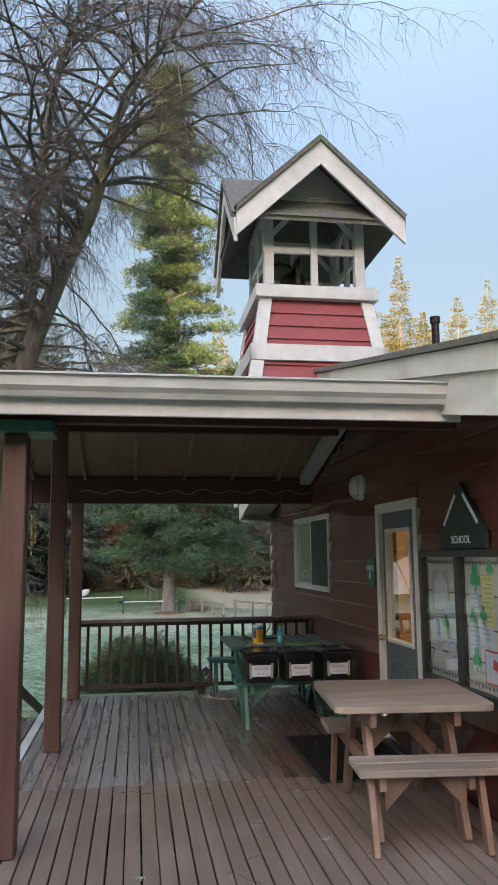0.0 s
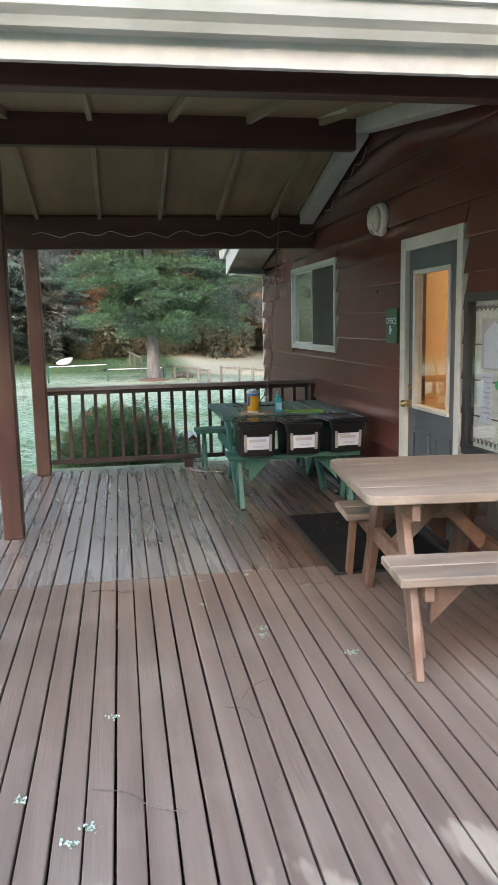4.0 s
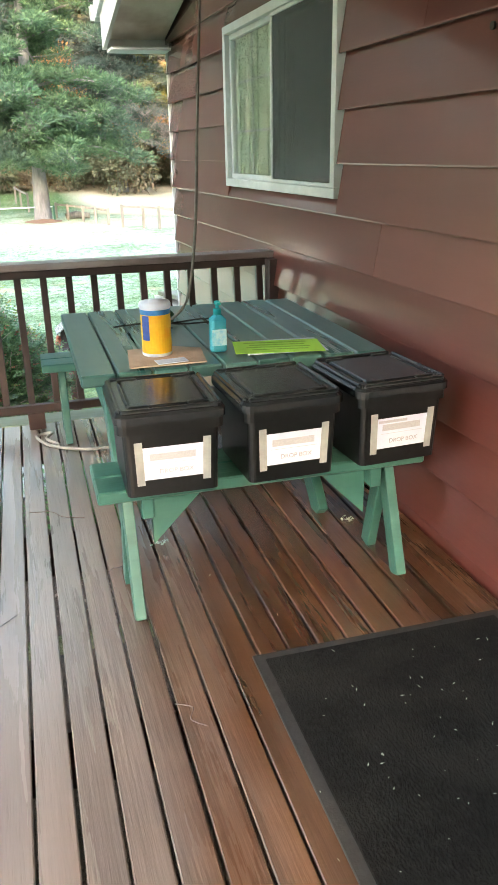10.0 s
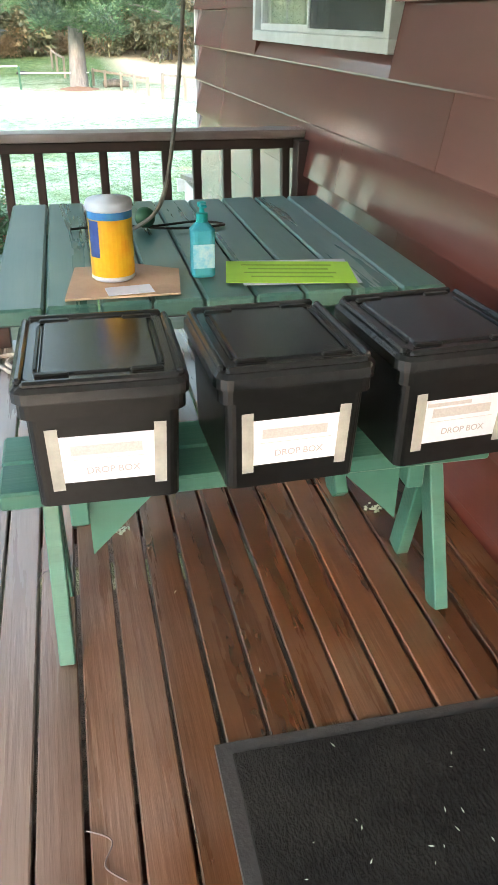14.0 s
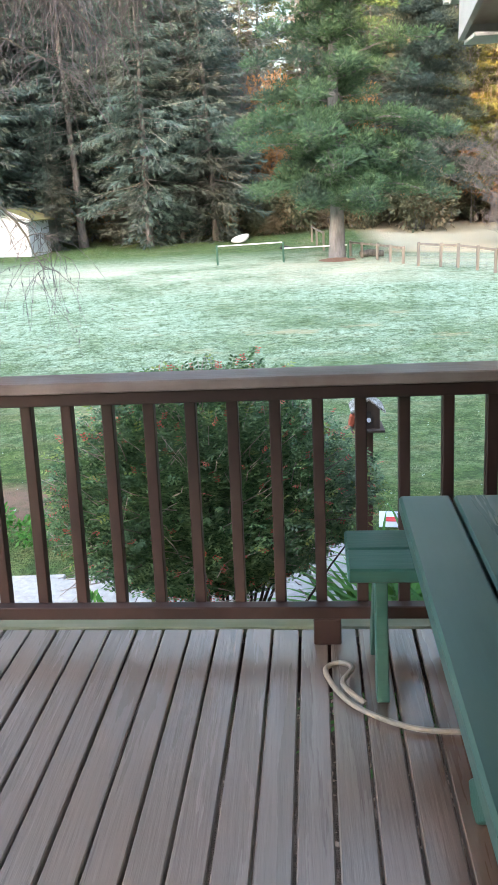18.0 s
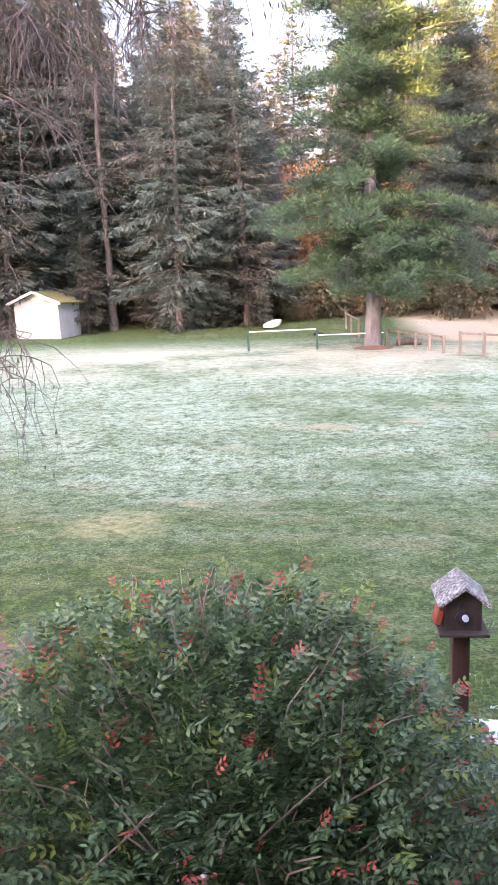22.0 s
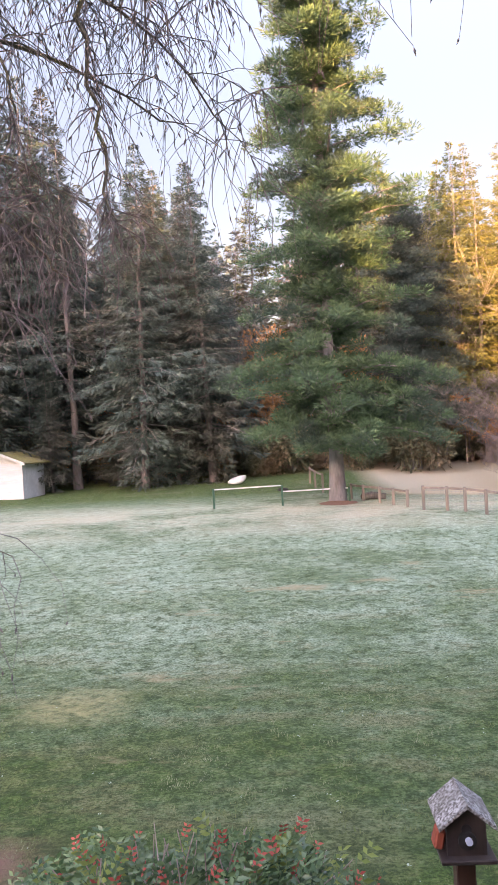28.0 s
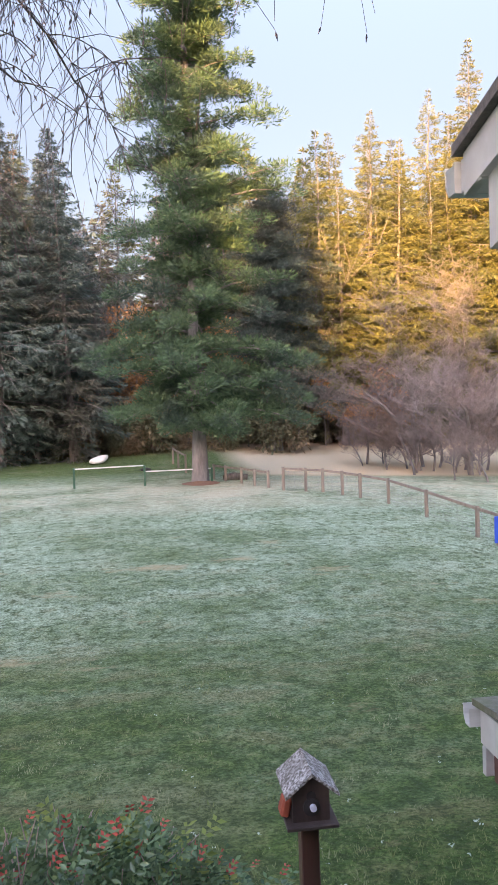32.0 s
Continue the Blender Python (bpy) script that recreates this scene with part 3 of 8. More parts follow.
    col = blend(math2("MULTIPLY", soil, ramp(tuft.outputs[0], 0.36, 0.52, 0.25, 0.9)), col, (0.24, 0.145, 0.115))
    meadow = math2("MULTIPLY", ramp(sep.outputs[0], 2.5, 4.5), ramp(sep.outputs[1], 39.0, 40.5))
    col = blend(meadow, col, (0.54, 0.46, 0.32))
    wood = ramp(math2("ADD", sep.outputs[1], math2("MULTIPLY", n.outputs[0], 6.0)), 56.0, 66.0)
    col = blend(wood, col, (0.22, 0.155, 0.105))
    Lk.new(col, p.inputs["Base Color"])
    return m


M_LAWN = lawn_material()
xs = [-2600, -900, -400, -200, -120] + [-80 + 4 * i for i in range(12)] + [-32 + 1.0 * i for i in range(57)] + [28 + 4 * i for i in range(14)] + [120, 200, 400, 900, 2600]
ys = [-2600, -900, -300, -180, -150, -130, -120, -112, -105, -98, -90, -80, -70, -60, -50, -40, -30, -20, -14] + [-10 + 0.8 * i for i in range(50)] + [30.5 + 1.5 * i for i in range(30)] + [78, 84, 90, 100, 115, 130, 150, 200, 300, 400, 900, 2600]
gv = [(x, y, ground_z(x, y)) for y in ys for x in xs]
nx = len(xs)
gf = [(j * nx + i, j * nx + i + 1, (j + 1) * nx + i + 1, (j + 1) * nx + i) for j in range(len(ys) - 1) for i in range(nx - 1)]
ground = mesh_part("ground", raw("ground", gv, gf), M_LAWN, smooth=True)
tagged(ground, "frosted green lawn with straw patches sloping to woodland", "lawn", kind="structure")

# concrete walk before the porch, and the path below the shrub
bm = bmesh.new()
box2(bm, (-6.0, -14.0, -0.2), (3.0, -6.82, -0.035), 0.01)
tagged(part("pavement", bm, M_WALK), "worn grey concrete walk before the porch", "pavement", kind="structure")
bm = bmesh.new()
for i in range(7):
    x0 = -7.2 + i * 1.15
    ya = 3.12 + (0.36 * (i - 3.2) if i > 3 else 0.03 * i)
    z = ground_z(x0 + 0.55, ya + 0.5) + 0.03
    box(bm, (x0 + 0.55, ya + 0.45, z), (1.16, 1.12, 0.1), Euler((0, 0, 0.03 if i < 3 else 0.28)).to_matrix().to_4x4(), 0.01)
tagged(part("garden_path", bm, M_CONCRETE), "pale concrete garden path below the deck", "path", kind="structure")

# ---- deck ----
BASE = HOUSE
DECK_X0, DECK_X1, DECK_Y0, DECK_JOINT, DECK_Y1 = -3.16, -0.03, -6.74, -3.57, 0.30
PITCH, BOARD = 0.095, 0.0865
deck = thing("deck", (0, 0, 0), "weathered brown-stained timber deck with open gaps", "deck", kind="structure")
bm = bmesh.new()
for y in (-6.6, -5.4, -4.2, -3.62, -2.4, -1.2, 0.1):
    box2(bm, (DECK_X0 + 0.02, y - 0.02, -0.24), (DECK_X1, y + 0.02, -0.042))
part("joist", bm, M_BEAM, deck)
bm = bmesh.new()
box2(bm, (DECK_X0 - 0.035, DECK_Y0, -0.28), (DECK_X0 - 0.004, DECK_Y1, -0.045), 0.004)
part("rim_board", bm, M_BEAM, deck)
bm = bmesh.new()
rag = random.Random(12)
cuts_ = [-3.35 + 3.5 * k / 40 for k in range(41)]
ring_ = []
for x in cuts_:
    w0, w1, hh_ = rag.uniform(-0.007, 0.007), rag.uniform(-0.004, 0.004), rag.uniform(-0.005, 0.004)
    yc_ = DECK_Y0 - 0.045 + 0.012 * (x + 1.6)
    ring_.append([bm.verts.new((x, yc_ + dy, z)) for dy, z in ((-0.04 + w0, -0.06), (-0.042 + w0, -0.02 + hh_), (-0.028 + w0, -0.006 + hh_), (0.034 + w1, -0.004), (0.036, -0.06))])
for p_, q_ in zip(ring_, ring_[1:]):
    for k in range(5):
        bm.faces.new((p_[k], p_[(k + 1) % 5], q_[(k + 1) % 5], q_[k]))
bm.faces.new(ring_[0][::-1])
bm.faces.new(ring_[-1])
part("front_sill", bm, M_DECK_EDGE, deck, "splintered pale timber sill at the deck's front edge")
bm = bmesh.new()
box2(bm, (DECK_X0 - 0.09, -4.7, -0.04), (DECK_X0 - 0.01, -0.1, 0.008), 0.004)
part("edge_strip", bm, M_WHITE, deck, "white painted strip along the deck's edge")

# ---- rail at the deck's end ----
RAIL_Y, RAIL_Z = 0.03, 0.888
rail = thing("railing", (0, 0, 0), "dark brown painted timber railing with square balusters", "railing")
bm = bmesh.new()
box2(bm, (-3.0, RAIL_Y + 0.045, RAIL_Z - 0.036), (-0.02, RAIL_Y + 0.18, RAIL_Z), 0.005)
part("cap_rail", bm, M_RAIL_TOP, rail, "scuffed brown cap rail with painted-in sky sheen and pale lichen flecks")
bm = bmesh.new()
box2(bm, (-3.0, RAIL_Y + 0.06, RAIL_Z - 0.078), (-0.02, RAIL_Y + 0.10, RAIL_Z - 0.037), 0.003)
part("top_rail", bm, M_RAIL, rail)
bm = bmesh.new()
box2(bm, (-3.0, RAIL_Y - 0.028, 0.095), (-0.02, RAIL_Y + 0.012, 0.14), 0.003)
part("bottom_rail", bm, M_RAIL, rail)
bm = bmesh.new()
box2(bm, (-0.018, -0.018, -0.375), (0.018, 0.018, 0.375), 0.003)
bal_mesh = bpy.data.meshes.new("baluster")
bm.to_mesh(bal_mesh)
bm.free()
bal_mesh.materials.append(M_RAIL)
nb = 22
for i in range(nb):
    o = mesh_part("baluster", bal_mesh, M_RAIL, rail)
    o.location = (-0.131 - i * 0.1345, RAIL_Y + 0.075, 0.47)
    o.rotation_euler = (-0.115, 0, 0)
for x in (-1.46,):
    bm = bmesh.new()
    box2(bm, (x - 0.045, RAIL_Y - 0.03, 0.0), (x + 0.045, RAIL_Y + 0.03, 0.096), 0.004)
    part("block", bm, M_RAIL, rail, "short brown block under the bottom rail")
bm = bmesh.new()
box2(bm, (-0.11, RAIL_Y - 0.03, 0.0), (-0.02, RAIL_Y + 0.058, RAIL_Z - 0.037), 0.004)
part("end_post", bm, M_RAIL, rail)


# ---- posts ----
def post(x, y, z1, base=0.0, w=0.14):
    t = thing("porch_post", (x, y, base), "brown painted square timber porch post", "post", "porch posts")
    b = bmesh.new()
    box2(b, (-w / 2, -w / 2, 0), (w / 2, w / 2, z1 - base), 0.008)
    part("shaft", b, M_POST, t)
    return t


p1 = post(-2.98, -4.79, 2.37)
b = bmesh.new()
box2(b, (-0.12, -0.16, 2.37), (0.22, 0.16, 2.44), 0.004)
part("cap_plate", b, M_GREEN_X, p1, "dark green painted cap plate")
post(-2.957, -2.43, 2.78, 0.0, 0.14)
post(-2.967, -0.03, 2.28, 0.0, 0.14)

# ---- porch roof ----
RIDGE_Y, RIDGE_Z, BACK_S, FRONT_S = -1.9, 3.10, 0.25, 0.155


def ceil_z(y):
    return RIDGE_Z - (BACK_S * (y - RIDGE_Y) if y > RIDGE_Y else FRONT_S * (RIDGE_Y - y))


EAVE_B, EAVE_F, PX0, PX1 = 0.55, -5.15, -3.95, -0.24
bm = bmesh.new()
prism(bm, [(EAVE_B, ceil_z(EAVE_B)), (RIDGE_Y, RIDGE_Z), (EAVE_F, ceil_z(EAVE_F)), (EAVE_F, ceil_z(EAVE_F) + 0.05), (RIDGE_Y, RIDGE_Z + 0.05), (EAVE_B, ceil_z(EAVE_B) + 0.05)], 0, PX0, PX1)
tagged(part("ceiling", bm, M_CEIL), "brown plywood porch ceiling between dark beams", "ceiling", kind="structure")
porch_roof = thing("porch_roof", (0, 0, 0), "low grey shingled porch roof with white eaves", "roof", kind="structure")
bm = bmesh.new()
prism(bm, [(EAVE_B + 0.05, ceil_z(EAVE_B) + 0.055), (RIDGE_Y, RIDGE_Z + 0.054), (EAVE_F - 0.06, ceil_z(EAVE_F) + 0.056), (EAVE_F - 0.06, ceil_z(EAVE_F) + 0.075), (RIDGE_Y, RIDGE_Z + 0.18), (EAVE_B + 0.05, ceil_z(EAVE_B) + 0.15)], 0, PX0 - 0.05, PX1 - 0.002)
part("roof_deck", bm, M_SHINGLE, porch_roof)
bm = bmesh.new()
box2(bm, (PX0, EAVE_F - 0.03, 2.43), (-0.34, EAVE_F - 0.002, ceil_z(EAVE_F) + 0.055), 0.002)
part("fascia", bm, M_WHITE, porch_roof, "white painted fascia board")
gutter = thing("gutter", (0, EAVE_F - 0.03, 2.52), "white enamelled roof gutter streaked with green algae", "gutter")
bm = bmesh.new()
prof = [(0.0, 0.0), (-0.06, 0.0), (-0.075, 0.03), (-0.10, 0.055), (-0.105, 0.115), (-0.125, 0.118), (-0.125, 0.128), (-0.098, 0.128), (-0.096, 0.06), (-0.07, 0.036), (-0.055, 0.008), (-0.004, 0.008), (-0.004, 0.125), (0.0, 0.125)]
prism(bm, prof, 0, PX0 - 0.05, -0.35)
part("trough", bm, M_GUTTER, gutter)
bm = bmesh.new()
box2(bm, (-0.352, -0.122, 0.0), (-0.344, -0.001, 0.122), 0.001)
part("end_cap", bm, M_GUTTER, gutter)
bm = bmesh.new()
for i in range(3):
    box2(bm, (PX0, -0.104 + i * 0.03, 0.124), (-0.35, -0.09 + i * 0.03, 0.1285), 0)
part("leaf_guard", bm, M_IRON, gutter, "dark mesh leaf guard with debris")


def beam(y, z0, z1, x0=PX0 + 0.1, x1=-0.21, w=0.09):
    b = bmesh.new()
    box2(b, (x0, y - w / 2, z0), (x1, y + w / 2, z1), 0.004)
    return tagged(part("ceiling_beam", b, M_BEAM), "dark brown stained porch roof beam", "beam", "porch beams", "structure")


beam(0.03, 2.285, ceil_z(0.03) - 0.012, x1=-0.03)
beam(RIDGE_Y, 2.86, RIDGE_Z - 0.002)
beam(-4.79, 2.445, ceil_z(-4.79) - 0.01)
bm = bmesh.new()
for x in (-3.5, -2.89, -2.28, -1.68, -1.08, -0.5):
    for ya, yb in ((0.0, RIDGE_Y + 0.06), (RIDGE_Y - 0.06, -4.74), (-4.84, EAVE_F + 0.02), (EAVE_B - 0.02, 0.11)):
        za, zb = ceil_z(ya), ceil_z(yb)
        bar(bm, (x, ya, za - 0.03), (x, yb, zb - 0.03), 0.038, 0.056)
tagged(part("ceiling_batten", bm, M_RAFTER), "thin pale battens across the porch ceiling", "batten", kind="structure")
bm = bmesh.new()
for ya, yb in ((0.0, RIDGE_Y + 0.05), (RIDGE_Y - 0.05, -5.1)):
    bar(bm, (-0.145, ya, ceil_z(ya) - 0.035), (-0.145, yb, ceil_z(yb) - 0.035), 0.14, 0.13, 0.004)
tagged(part("frieze_trim", bm, M_WHITE), "white painted trim board where ceiling meets wall", "trim", kind="structure")

# ---- house ----
BASE = WALL
HX, HY0, HY1 = 9.0, -5.9, 2.6
HR_Y, HR_Z, HR_S, HR_SB = -1.65, 3.58, 0.191, 0.225


def house_z(y):
    return HR_Z - (HR_SB if y > HR_Y else HR_S) * abs(y - HR_Y)


WIN = (-0.868, 0.868, 1.215, 2.122)      # y0, y1, z0, z1
DOOR = (-3.47, -2.593, 0.0, 2.035)
wall_porch = thing("wall_porch", (0, 0, 0), "barn-red lap siding wall beside the porch", "wall", kind="structure")
bm = bmesh.new()
WX0, WX1 = 0.022, 0.15
Zb = -2.1
for lo, hi in (((HY0, Zb), (DOOR[0], 2.8)), ((DOOR[0], Zb), (DOOR[1], -0.02)), ((DOOR[0], DOOR[3]), (DOOR[1], 2.8)), ((DOOR[1], Zb), (WIN[0], 2.8)),
               ((WIN[0], Zb), (WIN[1], WIN[2])), ((WIN[0], WIN[3]), (WIN[1], 2.8)), ((WIN[1], Zb), (HY1, 2.4))):
    box2(bm, (WX0, lo[0], lo[1]), (WX1, hi[0], hi[1]))
prism(bm, [(HY0, 2.3), (HY1, 2.3), (HY1, house_z(HY1) - 0.11), (HR_Y, HR_Z - 0.11), (HY0, house_z(HY0) - 0.11)], 0, WX0 + 0.002, WX1 - 0.002)
part("wall_core", bm, M_SIDING, wall_porch)
bm = bmesh.new()
box2(bm, (WX0 + 0.05, HY1 - 0.13, Zb), (HX, HY1, 2.42))
box2(bm, (HX - 0.12, HY0, Zb), (HX, HY1 - 0.14, 2.42))
box2(bm, (WX0 + 0.2, HY0, Zb), (HX - 0.13, HY0 + 0.12, 2.6))
tagged(part("wall_back", bm, M_SIDING), "barn-red outer walls of the house", "wall", kind="structure")
house_roof = thing("house_roof", (0, 0, 0), "low-pitched grey shingled house roof with white rakes", "roof", kind="structure")
bm = bmesh.new()
yb, yf, RX0 = 2.78, -6.15, -0.545
prism(bm, [(yb, house_z(yb) - 0.04), (HR_Y, HR_Z - 0.04), (yf, house_z(yf) - 0.04), (yf, house_z(yf)), (HR_Y, HR_Z), (yb, house_z(yb))], 0, RX0 - 0.03, HX + 0.4)
part("roof_covering", bm, M_SHINGLE, house_roof)
bm = bmesh.new()
prism(bm, [(yb - 0.02, house_z(yb) - 0.11), (HR_Y, HR_Z - 0.11), (yf + 0.02, house_z(yf) - 0.11), (yf + 0.02, house_z(yf) - 0.044), (HR_Y, HR_Z - 0.044), (yb - 0.02, house_z(yb) - 0.044)], 0, RX0 + 0.04, HX + 0.3)
part("soffit", bm, M_WHITE, house_roof)
for nm, x0, x1, d0, d1, mt in (("rake_board", RX0, RX0 + 0.035, 0.044, 0.19, M_WHITE), ("under_rake_board", RX0 + 0.03, RX0 + 0.06, 0.12, 0.43, M_WHITE)):
    bm = bmesh.new()
    ye = yb - 0.03 if nm == "rake_board" else 2.62
    prism(bm, [(ye, house_z(ye) - d1), (HR_Y, HR_Z - d1), (HR_Y, HR_Z - d0), (ye, house_z(ye) - d0)], 0, x0, x1)
    part(nm, bm, mt, house_roof)
    bm = bmesh.new()
    prism(bm, [(HR_Y - 0.001, HR_Z - d1), (yf, house_z(yf) - d1), (yf, house_z(yf) - d0), (HR_Y - 0.001, HR_Z - d0)], 0, x0, x1)
    part(nm, bm, M_CREAM, house_roof, "stained cream rake board")
bm = bmesh.new()
box2(bm, (RX0 + 0.002, yb - 0.16, house_z(yb) - 0.165), (HX, yb - 0.001, house_z(yb) - 0.05), 0.003)
box2(bm, (RX0 + 0.062, 2.36, 2.165), (-0.02, 2.618, 2.185), 0.002)
box2(bm, (RX0 + 0.062, 2.6, 2.187), (HX, 2.618, house_z(2.6) - 0.12), 0.002)
part("eave_box", bm, M_WHITE, house_roof, "white boxed eave with soffit")
bm = bmesh.new()
prof = [(0.0, 0.0), (0.06, 0.0), (0.085, 0.045), (0.09, 0.1), (0.105, 0.105), (0.085, 0.112), (0.08, 0.05), (0.055, 0.008), (0.004, 0.008), (0.004, 0.11), (0.0, 0.11)]
prism(bm, [(yb + 0.002 + a, house_z(yb) - 0.165 + c) for a, c in prof], 0, RX0 - 0.02, HX)
prism(bm, [(yb + 0.004, house_z(yb) - 0.16), (yb + 0.06, house_z(yb) - 0.16), (yb + 0.088, house_z(yb) - 0.065), (yb + 0.004, house_z(yb) - 0.065)], 0, RX0 - 0.018, RX0 - 0.012)
part("eave_gutter", bm, M_GUTTER, house_roof, "white gutter along the back eave")
bm = bmesh.new()
prism(bm, [(2.6, house_z(2.6) - 0.36), (0.1, house_z(0.1) - 0.36), (0.1, house_z(0.1) - 0.34), (2.6, house_z(2.6) - 0.34)], 0, RX0 + 0.062, -0.02)
part("rake_soffit", bm, M_CREAM, house_roof, "pale panel under the overhanging rake")
bm = bmesh.new()
cyl(bm, (1.1, -1.55, 3.4), (1.1, -1.55, 4.24), 0.045, n=14)
cyl(bm, (1.1, -1.55, 4.24), (1.1, -1.55, 4.31), 0.06, n=14)
tagged(part("stove_pipe", bm, M_IRON), "dark metal stove pipe on the roof", "chimney pipe")

# corner board at the wall's far end
bm = bmesh.new()
box2(bm, (-0.012, HY1 - 0.012, Zb), (0.06, HY1 + 0.02, 2.24), 0.003)
tagged(part("corner_trim", bm, M_WHITE), "narrow white corner board of the house", "trim", kind="structure")

# low annexe behind the house
BASE = LAWN
annexe = thing("annexe", (0.1, 2.7, -2.0), "low maroon annexe with white gutter and fascia", "annexe")
bm = bmesh.new()
box2(bm, (0.05, -0.02, 1.52), (4.0, 1.553, 1.715), 0)
part("wall", bm, M_SIDING, annexe)
bm = bmesh.new()
prism(bm, [(0.0, 2.12), (1.66, 1.93), (1.66, 1.97), (0.0, 2.16)], 0, -0.03, 4.1)
part("roof", bm, M_SHINGLE, annexe)
bm = bmesh.new()
box2(bm, (0.0, 0.0, 1.72), (0.11, 1.62, 1.925), 0.004)
box2(bm, (0.115, 1.52, 1.72), (4.0, 1.62, 1.92), 0.004)
box2(bm, (0.0, 1.555, 1.55), (0.11, 1.6, 1.715), 0.003)
part("fascia", bm, M_WHITE, annexe)
bm = bmesh.new()
prism(bm, [(1.63 + a, 1.81 + c) for a, c in prof], 0, -0.06, 4.1)
part("gutter", bm, M_GUTTER, annexe)

# ---- window ----
BASE = WALL
window = thing("window_1", (0, 0, 0), "white vinyl sliding window, one half behind a dark screen", "window", kind="structure")
y0, y1, z0, z1 = WIN
fw = 0.045


def frame_bm(bm, ya, yb_, za, zb_, w, xa, xb, bev=0.003):
    box2(bm, (xa, ya, za), (xb, yb_, za + w), bev)
    box2(bm, (xa, ya, zb_ - w), (xb, yb_, zb_), bev)
    box2(bm, (xa, ya, za + w), (xb, ya + w, zb_ - w), bev)
    box2(bm, (xa, yb_ - w, za + w), (xb, yb_, zb_ - w), bev)
    return bm


ymid = 0.035
part("window_frame", frame_bm(bmesh.new(), y0, y1, z0, z1, fw, -0.03, 0.1), M_WHITE, window)
part("sash", frame_bm(bmesh.new(), ymid - 0.02, y1 - fw, z0 + fw, z1 - fw, 0.03, 0.0, 0.03), M_WHITE, window)
part("screen_frame", frame_bm(bmesh.new(), y0 + fw, ymid - 0.022, z0 + fw, z1 - fw, 0.018, -0.018, 0.0), M_WHITE, window)
bm = bmesh.new()
box2(bm, (0.012, ymid + 0.01, z0 + fw + 0.03), (0.016, y1 - fw - 0.03, z1 - fw - 0.03))
pane = part("pane", bm, M_GLASS_CLEAR, window)
pane.visible_shadow = False
bm = bmesh.new()
box2(bm, (0.03, y0 + fw, z0 + fw), (0.034, ymid - 0.022, z1 - fw))
pane = part("pane", bm, M_GLASS, window)
pane.visible_shadow = False
bm = bmesh.new()
for i in range(1, 3):
    zz = z0 + fw + (z1 - z0 - 2 * fw) * i / 3
    box2(bm, (0.018, ymid + 0.01, zz - 0.006), (0.024, y1 - fw - 0.03, zz + 0.006))
yy = (ymid + y1 - fw) / 2
box2(bm, (0.018, yy - 0.006, z0 + fw + 0.03), (0.0235, yy + 0.006, z1 - fw - 0.03))
part("grille", bm, M_WHITE, window)
bm = bmesh.new()
box2(bm, (-0.01, y0 + fw + 0.018, z0 + fw + 0.018), (-0.008, ymid - 0.04, z1 - fw - 0.018))
M_SCREEN2 = bpy.data.materials.new("fly_screen")
M_SCREEN2.use_nodes = True
sn = M_SCREEN2.node_tree
s_tr, s_mx = sn.nodes.new("ShaderNodeBsdfTransparent"), sn.nodes.new("ShaderNodeMixShader")
sn.nodes["Principled BSDF"].inputs["Base Color"].default_value = (0.05, 0.055, 0.055, 1)
sn.nodes["Principled BSDF"].inputs["Roughness"].default_value = 0.5
s_mx.inputs[0].default_value = 0.6
sn.links.new(s_tr.outputs[0], s_mx.inputs[1])
sn.links.new(sn.nodes["Principled BSDF"].outputs[0], s_mx.inputs[2])
sn.links.new(s_mx.outputs[0], sn.nodes["Material Output"].inputs[0])
scr = part("fly_screen", bm, M_SCREEN2, window, "dark fly screen")
scr.visible_shadow = False
bm = bmesh.new()
box2(bm, (0.13, y0 + 0.05, z0 + 0.05), (0.135, ymid - 0.005, z1 - 0.05))
part("blind", bm, surface("blind_shade", (0.06, 0.07, 0.065), (0.09, 0.1, 0.09), 5, Z_GRAIN, 0.8), window, "dark blind behind the glass")
# pleated panel added behind the pane; its pale green imitates the lawn's reflection
bm = bmesh.new()
for i in range(9):
    ya = ymid + (y1 - 0.05 - ymid) * i / 9
    box2(bm, (0.034 + 0.006 * (i % 2), ya, z0 + 0.05), (0.040 + 0.006 * (i % 2), ya + (y1 - 0.05 - ymid) / 9, z1 - 0.05))
part("reflection_panel", bm, surface("pane_reflection_green", (0.52, 0.62, 0.42), (0.62, 0.7, 0.52), 5, Z_GRAIN, 0.8), window, "pale green panel behind the glass imitating its reflection")

# ---- door ----
door = thing("door_1", (0, 0, 0), "slate-blue half-glazed entrance door with brass knob", "door", kind="structure")
y0, y1, z0, z1 = DOOR
bm = bmesh.new()
for ya, yb2, za, zb2 in ((y0 - 0.06, y0 + 0.02, 0.0, z1 + 0.07), (y1 - 0.02, y1 + 0.07, 0.0, z1 + 0.07), (y0 + 0.02, y1 - 0.02, z1 - 0.02, z1 + 0.07)):
    box2(bm, (-0.028, ya, za), (0.05, yb2, zb2), 0.003)
part("door_frame", bm, M_WHITE, door, "white painted door casing")
GL = (y0 + 0.17, y1 - 0.13, 0.88, 1.86)
bm = bmesh.new()
dx0, dx1 = 0.01, 0.05
box2(bm, (dx0, y0 + 0.022, 0.02), (dx1, GL[0], z1 - 0.022), 0.002)
box2(bm, (dx0, GL[1], 0.02), (dx1, y1 - 0.022, z1 - 0.022), 0.002)
box2(bm, (dx0, GL[0], 0.02), (dx1, GL[1], GL[2]), 0)
